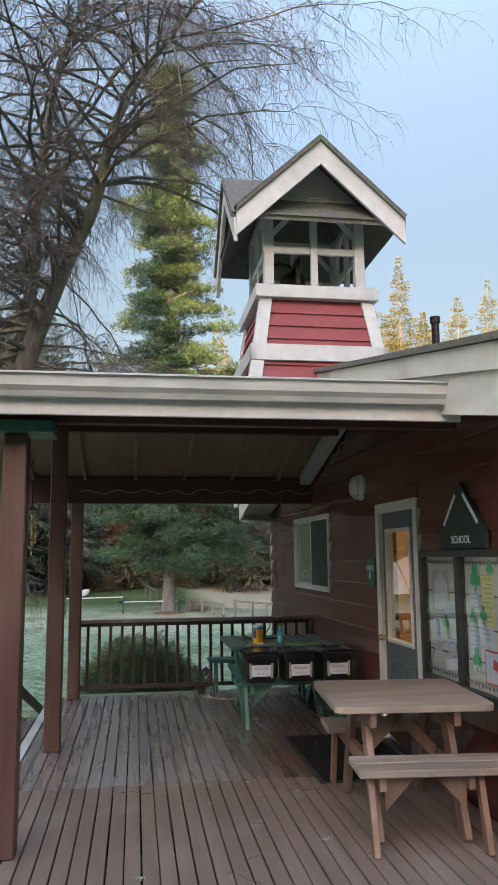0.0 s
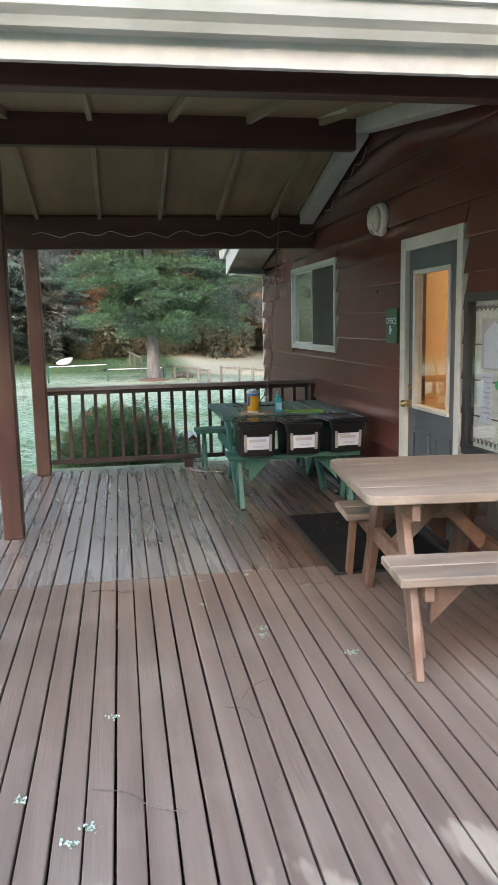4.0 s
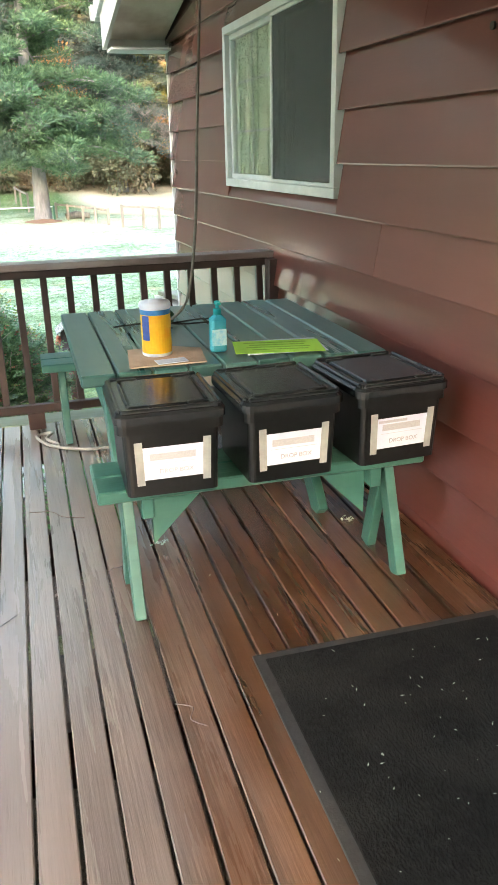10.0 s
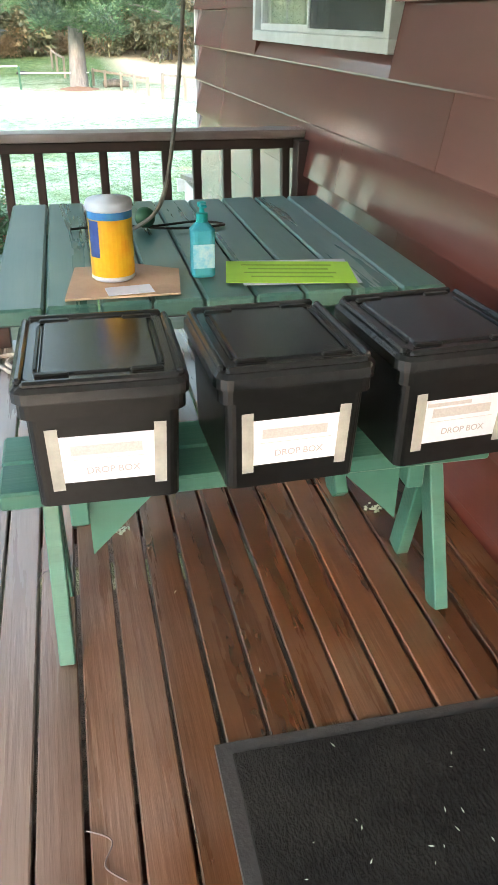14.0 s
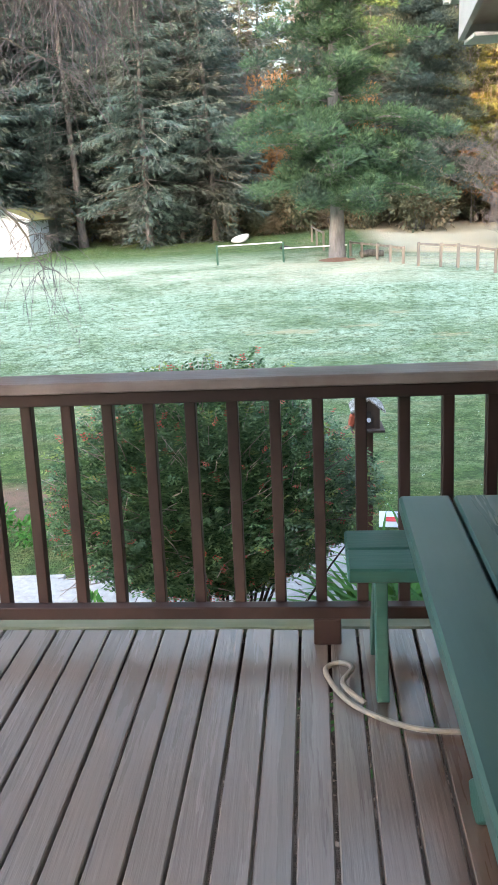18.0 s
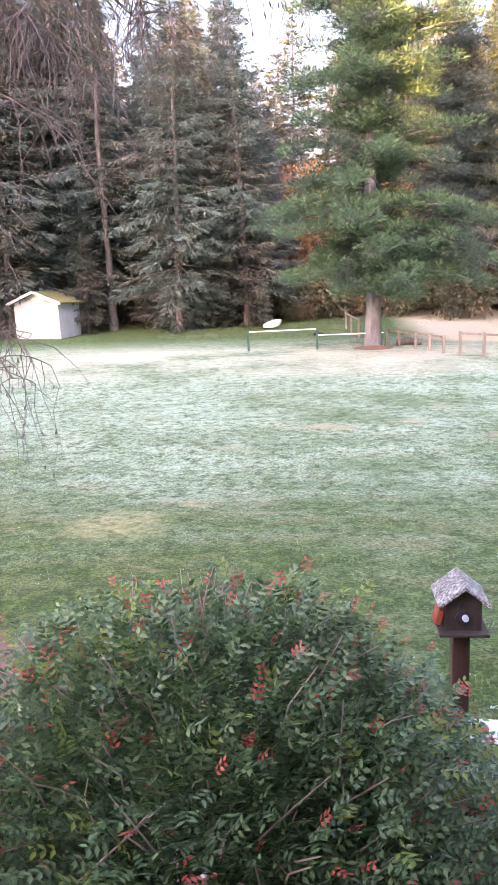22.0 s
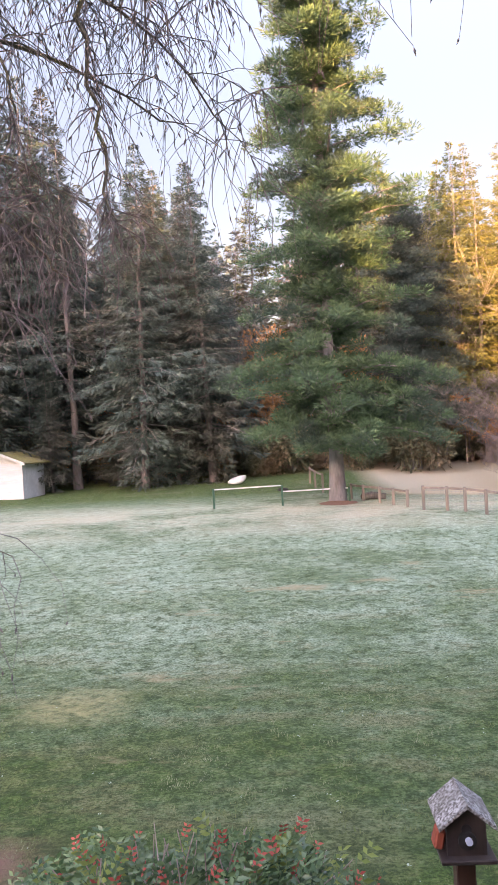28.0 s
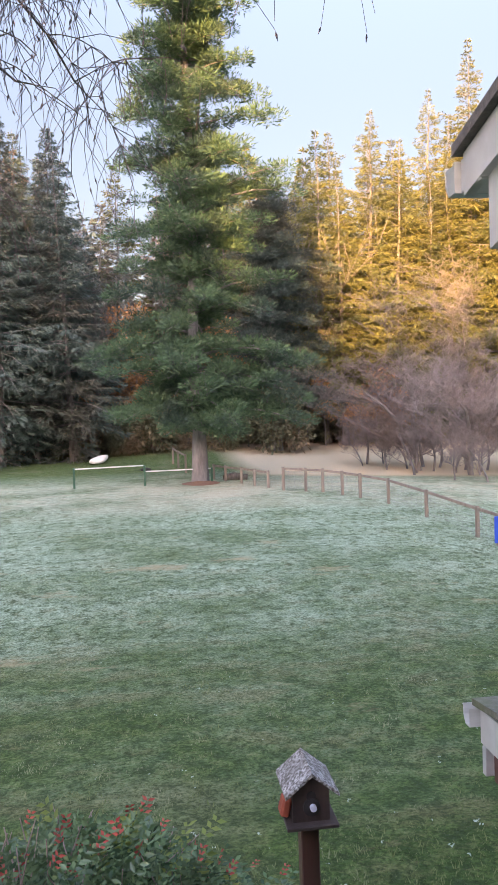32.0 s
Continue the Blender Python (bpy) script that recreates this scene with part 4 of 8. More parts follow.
box2(bm, (dx0, GL[0], GL[3]), (dx1, GL[1], z1 - 0.022), 0)
leaf = part("door_leaf", bm, M_DOOR, door)
part("glazing_bead", frame_bm(bmesh.new(), GL[0] - 0.012, GL[1] + 0.012, GL[2] - 0.012, GL[3] + 0.012, 0.03, -0.006, 0.06, 0.004), M_WHITE, door, "pale bead round the glass")
bm = bmesh.new()
box2(bm, (0.026, GL[0] + 0.012, GL[2] + 0.012), (0.03, GL[1] - 0.012, GL[3] - 0.012))
pane = part("pane", bm, M_GLASS_CLEAR, door)
pane.visible_shadow = False
for ya, yb2 in ((y0 + 0.12, y0 + 0.38), (y0 + 0.46, y1 - 0.12)):
    part("panel", frame_bm(bmesh.new(), ya, yb2, 0.2, 0.72, 0.03, 0.0, 0.0125, 0.004), M_DOOR, door)
for zz, r in ((1.02, 0.02), (0.9, 0.032)):
    bm = bmesh.new()
    cyl(bm, (0.009, y1 - 0.075, zz), (-0.012, y1 - 0.075, zz), r, n=18)
    kn = part("lock_rose" if r < 0.03 else "knob_rose", bm, M_BRASS, door)
    if r > 0.03:
        bm = bmesh.new()
        cyl(bm, (-0.012, y1 - 0.075, zz), (-0.035, y1 - 0.075, zz), 0.011, n=12)
        bmesh.ops.create_uvsphere(bm, u_segments=16, v_segments=10, radius=0.027, matrix=Matrix.Translation((-0.052, y1 - 0.075, zz)))
        part("knob", bm, M_BRASS, kn, "brass door knob", True)
bm = bmesh.new()
box2(bm, (-0.05, y0 - 0.02, -0.0), (0.05, y1 + 0.02, 0.018), 0.004)
part("threshold", bm, M_IRON, door)

# room behind the door
room = thing("room", (0, 0, 0), "warmly lit pine-panelled office room", "room", kind="structure")
bm = bmesh.new()
box2(bm, (2.6, -5.6, 0.0), (2.68, -1.4, 2.5))
box2(bm, (0.16, -5.68, 0.0), (2.6, -5.6, 2.5))
box2(bm, (0.16, -1.4, 0.0), (2.6, -1.32, 2.5))
part("panelling", bm, M_ROOM, room)
bm = bmesh.new()
box2(bm, (0.16, -5.6, -0.06), (2.6, -1.4, -0.003))
part("room_floor", bm, M_ROOM, room)
bm = bmesh.new()
box2(bm, (0.16, -5.6, 2.44), (2.6, -1.4, 2.5))
part("room_ceiling", bm, M_PAPER, room)
lamp = thing("ceiling_lamp", (1.5, -2.6, 2.44), "warm round office ceiling lamp", "ceiling lamp")
bm = bmesh.new()
lathe(bm, [(0.05, 0.0), (0.2, -0.02), (0.19, -0.08), (0.1, -0.12), (0.02, -0.13)], 24)
part("diffuser", bm, M_LAMP_WARM, lamp, "", True)


# ---- bell tower ----
BASE = HOUSE
TX, TY = -0.515, -1.78
tower = thing("bell_tower", (TX, TY, 2.99), "red and white wooden bell tower with cross-gabled shingle roof", "bell tower")


def tz(z):
    return z - 3.1


def ring4(bm, w0, z0_, w1, z1_, t=0.03):
    """A four-sided skirt flaring from half width w0 to w1."""
    for k in range(4):
        r = Matrix.Rotation(k * math.pi / 2, 4, "Z")
        q = [Vector((-w0, -w0, tz(z0_))), Vector((w0, -w0, tz(z0_))), Vector((w1, -w1, tz(z1_))), Vector((-w1, -w1, tz(z1_)))]
        inn = [Vector((p.x, p.y + t, p.z)) for p in q]
        a, b_ = [bm.verts.new(r @ p) for p in q], [bm.verts.new(r @ p) for p in inn]
        bm.faces.new(a)
        bm.faces.new(b_[::-1])
        for i in range(4):
            bm.faces.new((a[i], b_[i], b_[(i + 1) % 4], a[(i + 1) % 4]))
    bmesh.ops.recalc_face_normals(bm, faces=bm.faces)
    return bm


def skirt_w(z):
    return 0.72 - (z - 3.2) * 0.16


for k in range(9):
    za = 3.294 + 0.137 * k
    if za > 4.2:
        continue
    zb_ = min(za + 0.145, 4.27)
    part("siding_course", ring4(bmesh.new(), skirt_w(za) + 0.006, za, skirt_w(zb_) - 0.012, zb_), M_TOWER_RED, tower)
part("trim_band", ring4(bmesh.new(), skirt_w(3.61) + 0.035, 3.61, skirt_w(3.61) + 0.03, 3.77, 0.05), M_WHITE, tower)
for sx in (-1, 1):
    for sy in (-1, 1):
        bm = bmesh.new()
        for za, zb_ in ((3.3, 3.61), (3.772, 4.27)):
            wa, wb = skirt_w(za) + 0.012, skirt_w(zb_) + 0.012
            bar(bm, (sx * (wa - 0.05), sy * wa, tz(za)), (sx * (wb - 0.05), sy * wb, tz(zb_)), 0.12, 0.026, 0, up=(0, 1, 0))
            bar(bm, (sx * wa, sy * (wa - 0.06), tz(za)), (sx * wb, sy * (wb - 0.06), tz(zb_)), 0.1, 0.026, 0, up=(1, 0, 0))
        part("corner_board", bm, M_WHITE, tower)
bm = bmesh.new()
for k in range(4):
    box(bm, Matrix.Rotation(k * math.pi / 2, 3, "Z") @ Vector((0, -0.565, tz(4.33))), (1.24 if k % 2 == 0 else 1.006, 0.11, 0.13), Matrix.Rotation(k * math.pi / 2, 4, "Z"), 0.004)
part("sill", bm, M_WHITE, tower, "wide white sill round the belfry")
bm = bmesh.new()
box2(bm, (-0.52, -0.52, tz(4.27)), (0.52, 0.52, tz(4.31)))
part("belfry_floor", bm, M_CREAM, tower)
for sx in (-1, 1):
    for sy in (-1, 1):
        bm = bmesh.new()
        box2(bm, (sx * 0.47 - 0.05, sy * 0.47 - 0.05, tz(4.39)), (sx * 0.47 + 0.05, sy * 0.47 + 0.05, tz(5.3)), 0.004)
        part("corner_post", bm, M_WHITE, tower)
for k in range(4):
    R = Matrix.Rotation(k * math.pi / 2, 4, "Z")
    bm = bmesh.new()
    box2(bm, (-0.035, -0.505, tz(4.39)), (0.035, -0.455, tz(5.26)), 0.003)
    bm.transform(R)
    part("mullion", bm, M_WHITE, tower)
    bm = bmesh.new()
    for x0_, x1_ in ((-0.42, -0.036), (0.036, 0.42)):
        box2(bm, (x0_, -0.5, tz(4.77)), (x1_, -0.46, tz(4.84)), 0.003)
    bm.transform(R)
    part("cross_rail", bm, M_WHITE, tower)
    bm = bmesh.new()
    box2(bm, (-0.42, -0.51, tz(5.22)), (0.42, -0.45, tz(5.3)), 0.003)
    bm.transform(R)
    part("head_rail", bm, M_WHITE, tower)
    for s in (-1, 1):
        bm = bmesh.new()
        bar(bm, (s * 0.42, -0.47, tz(4.98)), (s * 0.2, -0.47, tz(5.22)), 0.03, 0.05)
        bm.transform(R)
        part("brace", bm, M_WHITE, tower)


def gable(apex, half, drop, y0_, y1_, R):
    """Two roof slopes, barge boards and the gable's infill."""
    run = math.hypot(half, drop)
    for s in (-1, 1):
        b = bmesh.new()
        prism(b, [(0, tz(apex)), (s * half, tz(apex - drop)), (s * half, tz(apex - drop) + 0.045), (0, tz(apex) + 0.05)], 1, y0_ - 0.03, y1_)
        b.transform(R)
        part("roof_slope", b, M_SHINGLE, tower, "mossy grey shingle slope")
        n_c = 9
        b = bmesh.new()
        for i in range(n_c):
            f0, f1 = i / n_c, (i + 1.15) / n_c
            bar(b, (s * half * (f0 + f1) / 2, y0_ - 0.02, tz(apex - drop * (f0 + f1) / 2) + 0.058), (s * half * (f0 + f1) / 2, y1_, tz(apex - drop * (f0 + f1) / 2) + 0.058), run * (f1 - f0), 0.012, 0, up=(s * drop, 0, half))
        b.transform(R)
        part("shingle_course", b, M_SHINGLE, tower)
        b = bmesh.new()
        prism(b, [(0, tz(apex) - 0.001), (s * half, tz(apex - drop) - 0.001), (s * half, tz(apex - drop) - 0.24), (0, tz(apex) - 0.24)], 1, y0_, y0_ + 0.035)
        b.transform(R)
        part("barge_board", b, M_WHITE, tower)
    b = bmesh.new()
    hz = apex - 5.30 - 0.03
    hw = hz * half / drop
    prism(b, [(-hw, tz(5.30)), (hw, tz(5.30)), (0, tz(apex) - 0.03)], 1, -0.50, -0.46)
    for i in range(3):
        z = 5.36 + 0.13 * i
        w = (apex - z - 0.05) * half / drop
        box2(b, (-w, -0.513, tz(z)), (w, -0.501, tz(z) + 0.012))
    b.transform(R)
    part("gable_infill", b, M_WHITE, tower, "pale painted gable boards")


gable(5.80, 0.84, 0.78, -0.86, 0.86, Matrix.Identity(4))
gable(5.73, 0.82, 0.76, -0.86, 0.86, Matrix.Rotation(-math.pi / 2, 4, "Z"))
bell = thing("bell", (TX - 0.12, TY + 0.02, 4.2), "dark cast-iron bell with wheel in the belfry", "bell")
bm = bmesh.new()
lathe(bm, [(0.02, 0.44), (0.09, 0.43), (0.13, 0.38), (0.15, 0.28), (0.175, 0.2), (0.23, 0.14), (0.235, 0.115), (0.2, 0.12), (0.15, 0.2), (0.12, 0.3), (0.05, 0.38)], 28)
part("bell_body", bm, M_IRON, bell, "", True)
bm = bmesh.new()
for s in (-1, 1):
    bar(bm, (0, s * 0.27, 0.0), (0, s * 0.27, 0.46), 0.05, 0.04)
bar(bm, (0, -0.3, 0.47), (0, 0.3, 0.47), 0.05, 0.05)
part("yoke", bm, M_IRON, bell)
ring = [(Vector((-0.06 + 0.0 * a, 0, 0)) + Vector((-0.12 + 0.22 * math.cos(radians(a)), -0.3, 0.2 + 0.22 * math.sin(radians(a)))), 0.017) for a in range(60, 290, 12)]
part_wheel = mesh_part("bell_wheel", raw("bell_wheel", *tubes([ring], 8)), M_IRON, bell, "curved dark bell crank")


# ---- picnic tables ----
def picnic_table(name, loc, rz, w, d, h, bench_h, m_top, m_leg, label, top_axis, gap=0.5, n_top=9, bench_l=None, bench_w=0.26, rough_cut=False, back=0.0, front=0.0, far=0.0, splay=0.13):
    """Square table: top boards along y or x, A-frame legs, two benches along x fixed by stretchers."""
    t = thing(name, loc, label, "picnic table", "", "", rz)
    tt = 0.042
    rng = random.Random(len(label))
    if top_axis == "y":
        bw = w / n_top
        for i in range(n_top):
            b = bmesh.new()
            x = -w / 2 + bw * (i + 0.5)
            box2(b, (x - bw / 2 + 0.003, -d / 2 + rng.uniform(-0.006, 0.006), h - tt), (x + bw / 2 - 0.003, d / 2 + rng.uniform(-0.006, 0.006), h + rng.uniform(-0.001, 0.001)), 0.006)
            part("top_board", b, m_top, t)
    else:
        bw = d / n_top
        for i in range(n_top):
            b = bmesh.new()
            y = -d / 2 + bw * (i + 0.5)
            e = 0.07 if rough_cut and i in (0, n_top - 1) else 0.0
            if e:
                sg = -1 if i == 0 else 1
                rim = [(-w / 2, -sg * bw / 2), (w / 2, -sg * bw / 2)]
                for cx, a0 in ((w / 2 - e, 0), (-w / 2 + e, 90)):
                    rim += [(cx + e * math.cos(radians(a0 + 18 * k)), sg * (bw / 2 - e + e * math.sin(radians(a0 + 18 * k)))) for k in range(6)]
                prism(b, [(px, y + py) for px, py in rim], 2, h - tt, h)
                bmesh.ops.bevel(b, geom=[ed for ed in b.edges if abs(ed.verts[0].co.z - ed.verts[1].co.z) < 1e-5], offset=0.004, segments=1, affect="EDGES")
            else:
                box2(b, (-w / 2 + rng.uniform(-0.003, 0.003), y - bw / 2 + 0.0005, h - tt), (w / 2 + rng.uniform(-0.003, 0.003), y + bw / 2 - 0.0005, h + rng.uniform(-0.001, 0.001)), 0.0025)
            part("top_board", b, m_top, t)
    bl = bench_l or w
    yb_ = d / 2 + gap
    for s in (-1, 1):
        for k in (-1, 1):
            b = bmesh.new()
            y = s * (yb_ + (far if s > 0 else 0) - bench_w / 4 * (1 + k))
            box2(b, (-bl / 2 - (back if s > 0 else 0), y - bench_w / 4 + 0.002, bench_h - 0.042), (bl / 2 + (front if s < 0 else 0), y + bench_w / 4 - 0.002, bench_h), 0.006)
            part("bench_board", b, M_GREEN_X if m_leg is M_GREEN_X else M_TABLE, t)
    for s in (-1, 1):
        x = s * (w / 2 - (0.23 if rough_cut else 0.16))
        b = bmesh.new()
        box2(b, (x - 0.02, -d / 2 + 0.04, h - tt - 0.09), (x + 0.02, d / 2 - 0.04, h - tt - 0.001), 0.004)
        part("top_batten", b, m_leg, t)
        b = bmesh.new()
        box2(b, (x - 0.021, -yb_ - 0.02, bench_h - 0.13), (x + 0.021, yb_ + far + 0.02, bench_h - 0.0435), 0.004)
        part("stretcher", b, m_leg, t)
        for q in (-1, 1):
            b = bmesh.new()
            if rough_cut:
                bar(b, (x, q * 0.17, h - tt - 0.01), (x, q * (d / 2 + 0.02), 0.0), 0.12, 0.042, 0.004, up=(1, 0, 0))
            else:
                bar(b, (x + 0.022 * q, -q * 0.24, h - tt - 0.01), (x + 0.022 * q, q * (d / 2 - 0.17), 0.0), 0.1, 0.04, 0.004, up=(1, 0, 0))
            part("leg", b, m_leg, t)
            b = bmesh.new()
            yl = q * (yb_ + (far if q > 0 else 0) - 0.05)
            for f in ((0.13,) if rough_cut else (splay, -0.1)):
                xb = x - (back if s < 0 and q > 0 else 0)
                bar(b, (xb + 0.062 * s, yl, bench_h - 0.045), (xb + 0.062 * s, yl + q * f, 0.0), 0.06, 0.036, 0.003, up=(1, 0, 0))
            part("bench_leg", b, m_leg, t)
            b = bmesh.new()
            prism(b, [(x - 0.02 * s, bench_h - 0.045), (x - 0.22 * s, bench_h - 0.045), (x - 0.02 * s, bench_h - 0.25)], 1, yl - 0.018, yl + 0.018)
            part("gusset", b, m_leg, t)
        b = bmesh.new()
        bar(b, (x - 0.02 * s, 0, bench_h - 0.08), (x - 0.34 * s, 0, h - tt - 0.005), 0.07, 0.036, 0.003, up=(0, 1, 0))
        part("brace", b, m_leg, t)
    return t


picnic_table("picnic_table", (-0.735, -1.07, 0), 0, 1.12, 1.13, 0.728, 0.442, M_GREEN, M_GREEN_X, "dark green painted square picnic table with attached benches", "y", 0.265, 9, 1.12, 0.265, False, 0.11, 0.0, 0.11, 0.155)
picnic_table("picnic_table", (-0.565, -4.485, 0), -5.0, 0.97, 0.97, 0.755, 0.455, M_TABLE, M_TABLE_LEG, "weathered bare-wood square picnic table with attached benches", "x", 0.15, 5, 0.80, 0.34, True, 0.0, 0.12)


# ---- writing ----
def words(text, size, m, material, parent, thin=0.0006):
    """Built-in lettering as a flat mesh, at the pose m."""
    cu = bpy.data.curves.new("lettering", "FONT")
    cu.body, cu.size, cu.align_x, cu.align_y, cu.extrude = text, size, "CENTER", "CENTER", thin
    tmp = bpy.data.objects.new("lettering", cu)
    scene.collection.objects.link(tmp)
    dg = bpy.context.evaluated_depsgraph_get()
    me = bpy.data.meshes.new_from_object(tmp.evaluated_get(dg))
    bpy.data.objects.remove(tmp)
    me.transform(m)
    me.materials.clear()
    return mesh_part("lettering", me, material, parent)


FRONT = pose(0, 0, 0, 90, 0, 0)          # lettering that faces -y
SIDE = pose(0, 0, 0, 90, 0, -90)         # lettering that faces -x


# ---- drop boxes ----
def rounded(bm, w, d, z0_, z1_, r, w2=None, d2=None, n=4):
    """A body with rounded corners, from w x d below to w2 x d2 above."""
    w2, d2 = w2 or w, d2 or d
    rings = []
    for ww, dd, z in ((w, d, z0_), (w2, d2, z1_)):
        ring_ = []
        for cx, cy, a0 in ((1, 1, 0), (-1, 1, 90), (-1, -1, 180), (1, -1, 270)):
            for k in range(n + 1):
                a = radians(a0 + 90 * k / n)
                ring_.append(bm.verts.new((cx * (ww / 2 - r) + r * math.cos(a), cy * (dd / 2 - r) + r * math.sin(a), z)))
        rings.append(ring_)
    lo, hi = rings
    m = len(lo)
    bm.faces.new(lo[::-1])
    bm.faces.new(hi)
    for i in range(m):
        bm.faces.new((lo[i], lo[(i + 1) % m], hi[(i + 1) % m], hi[i]))
    return bm


M_PENCIL = surface("pencil_grey", (0.3, 0.3, 0.36), (0.4, 0.4, 0.46), 220, (1, 1, 1), 0.7, 0, 60)


def drop_box(x, y, rz, label, extra):
    t = thing("drop_box", (x, y, 0.4425), label, "storage box", "drop boxes", "", rz)
    W, D, H = 0.325, 0.375, 0.257
    b = rounded(bmesh.new(), W - 0.042, D - 0.045, 0, H - 0.02, 0.02, W - 0.03, D - 0.02)
    part("body", b, M_BIN, t)
    b = rounded(bmesh.new(), W - 0.004, D - 0.004, H - 0.05, H - 0.012, 0.026)
    part("rim", b, M_BIN, t)
    b = rounded(bmesh.new(), W + 0.012, D + 0.012, H - 0.016, H + 0.006, 0.034)
    lid = part("lid", b, M_BIN_LID, t)
    b = rounded(bmesh.new(), W + 0.012, D + 0.012, H + 0.0061, H + 0.014, 0.034, W - 0.004, D - 0.004)
    part("lid_shoulder", b, M_BIN_LID, lid)
    b = rounded(bmesh.new(), W - 0.004, D - 0.004, H + 0.0141, H + 0.02, 0.03, W - 0.04, D - 0.04)
    part("lid_top", b, M_BIN_LID, lid)
    b = rounded(bmesh.new(), W - 0.095, D - 0.085, H + 0.0201, H + 0.0245, 0.012, W - 0.105, D - 0.095)
    part("lid_panel", b, M_BIN_LID, lid)
    for s in (-1, 1):
        b = bmesh.new()
        box2(b, (-W / 2 + 0.016, s * (D / 2 - 0.01) - 0.008, H + 0.012), (W / 2 - 0.016, s * (D / 2 - 0.01) + 0.008, H + 0.027), 0.005)
        part("lid_lip", b, M_BIN_LID, lid)
        b = bmesh.new()
        box2(b, (s * (W / 2 - 0.01) - 0.008, -D / 2 + 0.022, H + 0.012), (s * (W / 2 - 0.01) + 0.008, D / 2 - 0.022, H + 0.027), 0.005)
        part("lid_lip", b, M_BIN_LID, lid)
    for sx in (-1, 1):
        for sy in (-1, 1):
            b = bmesh.new()
            box2(b, (sx * 0.09 - 0.032, sy * 0.148 - 0.008, H + 0.02), (sx * 0.09 + 0.032, sy * 0.148 + 0.008, H + 0.028), 0.003)
            part("lid_tab", b, M_BIN, lid)
        b = bmesh.new()
        box2(b, (sx * 0.122 - 0.004, -0.12, H + 0.02), (sx * 0.122 + 0.004, 0.12, H + 0.025), 0.002)
        part("lid_rib", b, M_BIN, lid)
    # front face leans a little: follow it
    tilt = math.degrees(math.atan2(0.0125, H - 0.02))
    F = Matrix.Translation((0, -(D - 0.045) / 2 - 0.0006 - 0.0125 * 0.42, 0.107)) @ pose(0, 0, 0, tilt, 0, 0)
    b = bmesh.new()
    box2(b, (-0.098, -0.0016, -0.053), (0.104, 0.0, 0.053))
    b.transform(F)
    paper = part("label_sheet", b, M_PAPER, t, "white paper label")
    for s in (-1, 1):
        b = bmesh.new()
        box(b, (0.002 + s * 0.103, -0.003, 0.002), (0.024, 0.0014, 0.142), pose(0, 0, 0, 0, s * 1.5, 0))
        b.transform(F)
        part("tape", b, M_TAPE, t, "strip of grey duct tape")
    b = bmesh.new()
    box2(b, (-0.07, -0.0026, 0.010), (0.07, -0.0016, 0.032))
    box2(b, (-0.075, -0.0026, -0.001), (0.08, -0.0016, 0.0))
    if extra:
        box2(b, (-0.085, -0.0026, 0.037), (0.02, -0.0016, 0.046))
    b.transform(F)
    part("written_line", b, surface("pen_grey", (0.42, 0.43, 0.5), (0.5, 0.51, 0.58), 220, (1, 1, 1), 0.7, 0, 60), paper)
    words("DROP BOX", 0.021, F @ Matrix.Translation((0.01, -0.0022, -0.028)) @ FRONT, M_PENCIL, paper, 0.0003)
    return t


drop_box(-1.062, -1.862, -1.0, "black plastic lidded drop box with taped paper label", False)
drop_box(-0.688, -1.865, 2.0, "black plastic lidded drop box with taped paper label", False)
drop_box(-0.312, -1.845, 4.0, "black plastic drop box, its label with a struck-out line", True)

# ---- mat ----
mat_t = thing("door_mat", (-0.495, -3.045, 0.0), "charcoal ribbed door mat with rubber border", "door mat", rz=-0.3)
bm = bmesh.new()
box2(bm, (-0.417, -0.73, 0.001), (0.417, 0.73, 0.008), 0.002)
part("border", bm, M_RUBBER, mat_t)
bm = bmesh.new()
box2(bm, (-0.385, -0.698, 0.0085), (0.385, 0.698, 0.014), 0.003)
part("carpet", bm, M_MAT, mat_t)

# ---- things on the green table ----
TZ = 0.732
wipes = thing("wipes_canister", (-1.0, -1.455, TZ + 0.006), "yellow and blue canister of cleaning wipes, white lid", "canister")
bm = bmesh.new()
lathe(bm, [(0.05, 0.0), (0.054, 0.004), (0.054, 0.012)], 28)
part("base_ring", bm, M_PAPER, wipes, "", True)
bm = bmesh.new()
lathe(bm, [(0.0535, 0.0125), (0.0535, 0.165)], 32)
part("sleeve", bm, surface("label_yellow", (0.75, 0.42, 0.02), (0.85, 0.55, 0.05), 12, (1, 1, 1), 0.35, 0.05, 60, c3=(0.8, 0.25, 0.01), big=18, amount=0.7), wipes)
bm = bmesh.new()
lathe(bm, [(0.054, 0.15), (0.0542, 0.151), (0.0542, 0.166), (0.054, 0.167)], 32)
part("label_band", bm, surface("label_blue", (0.02, 0.12, 0.5), (0.05, 0.3, 0.65), 10, (1, 1, 1), 0.35, 0.05, 60), wipes, "blue printed band")
bm = bmesh.new()
M_BLUE = surface("label_dark_blue", (0.02, 0.05, 0.25), (0.03, 0.08, 0.35), 40, (1, 1, 1), 0.35, 0.05, 60)
for a0, a1, zz0, zz1 in ((200, 235, 0.06, 0.148),):
    vs_ = [[bm.verts.new((0.0545 * math.cos(radians(a0 + (a1 - a0) * i / 8)), 0.0545 * math.sin(radians(a0 + (a1 - a0) * i / 8)), z)) for i in range(9)] for z in (zz0, zz1)]
    for i in range(8):
        bm.faces.new((vs_[0][i], vs_[0][i + 1], vs_[1][i + 1], vs_[1][i]))
part("label_panel", bm, M_BLUE, wipes)
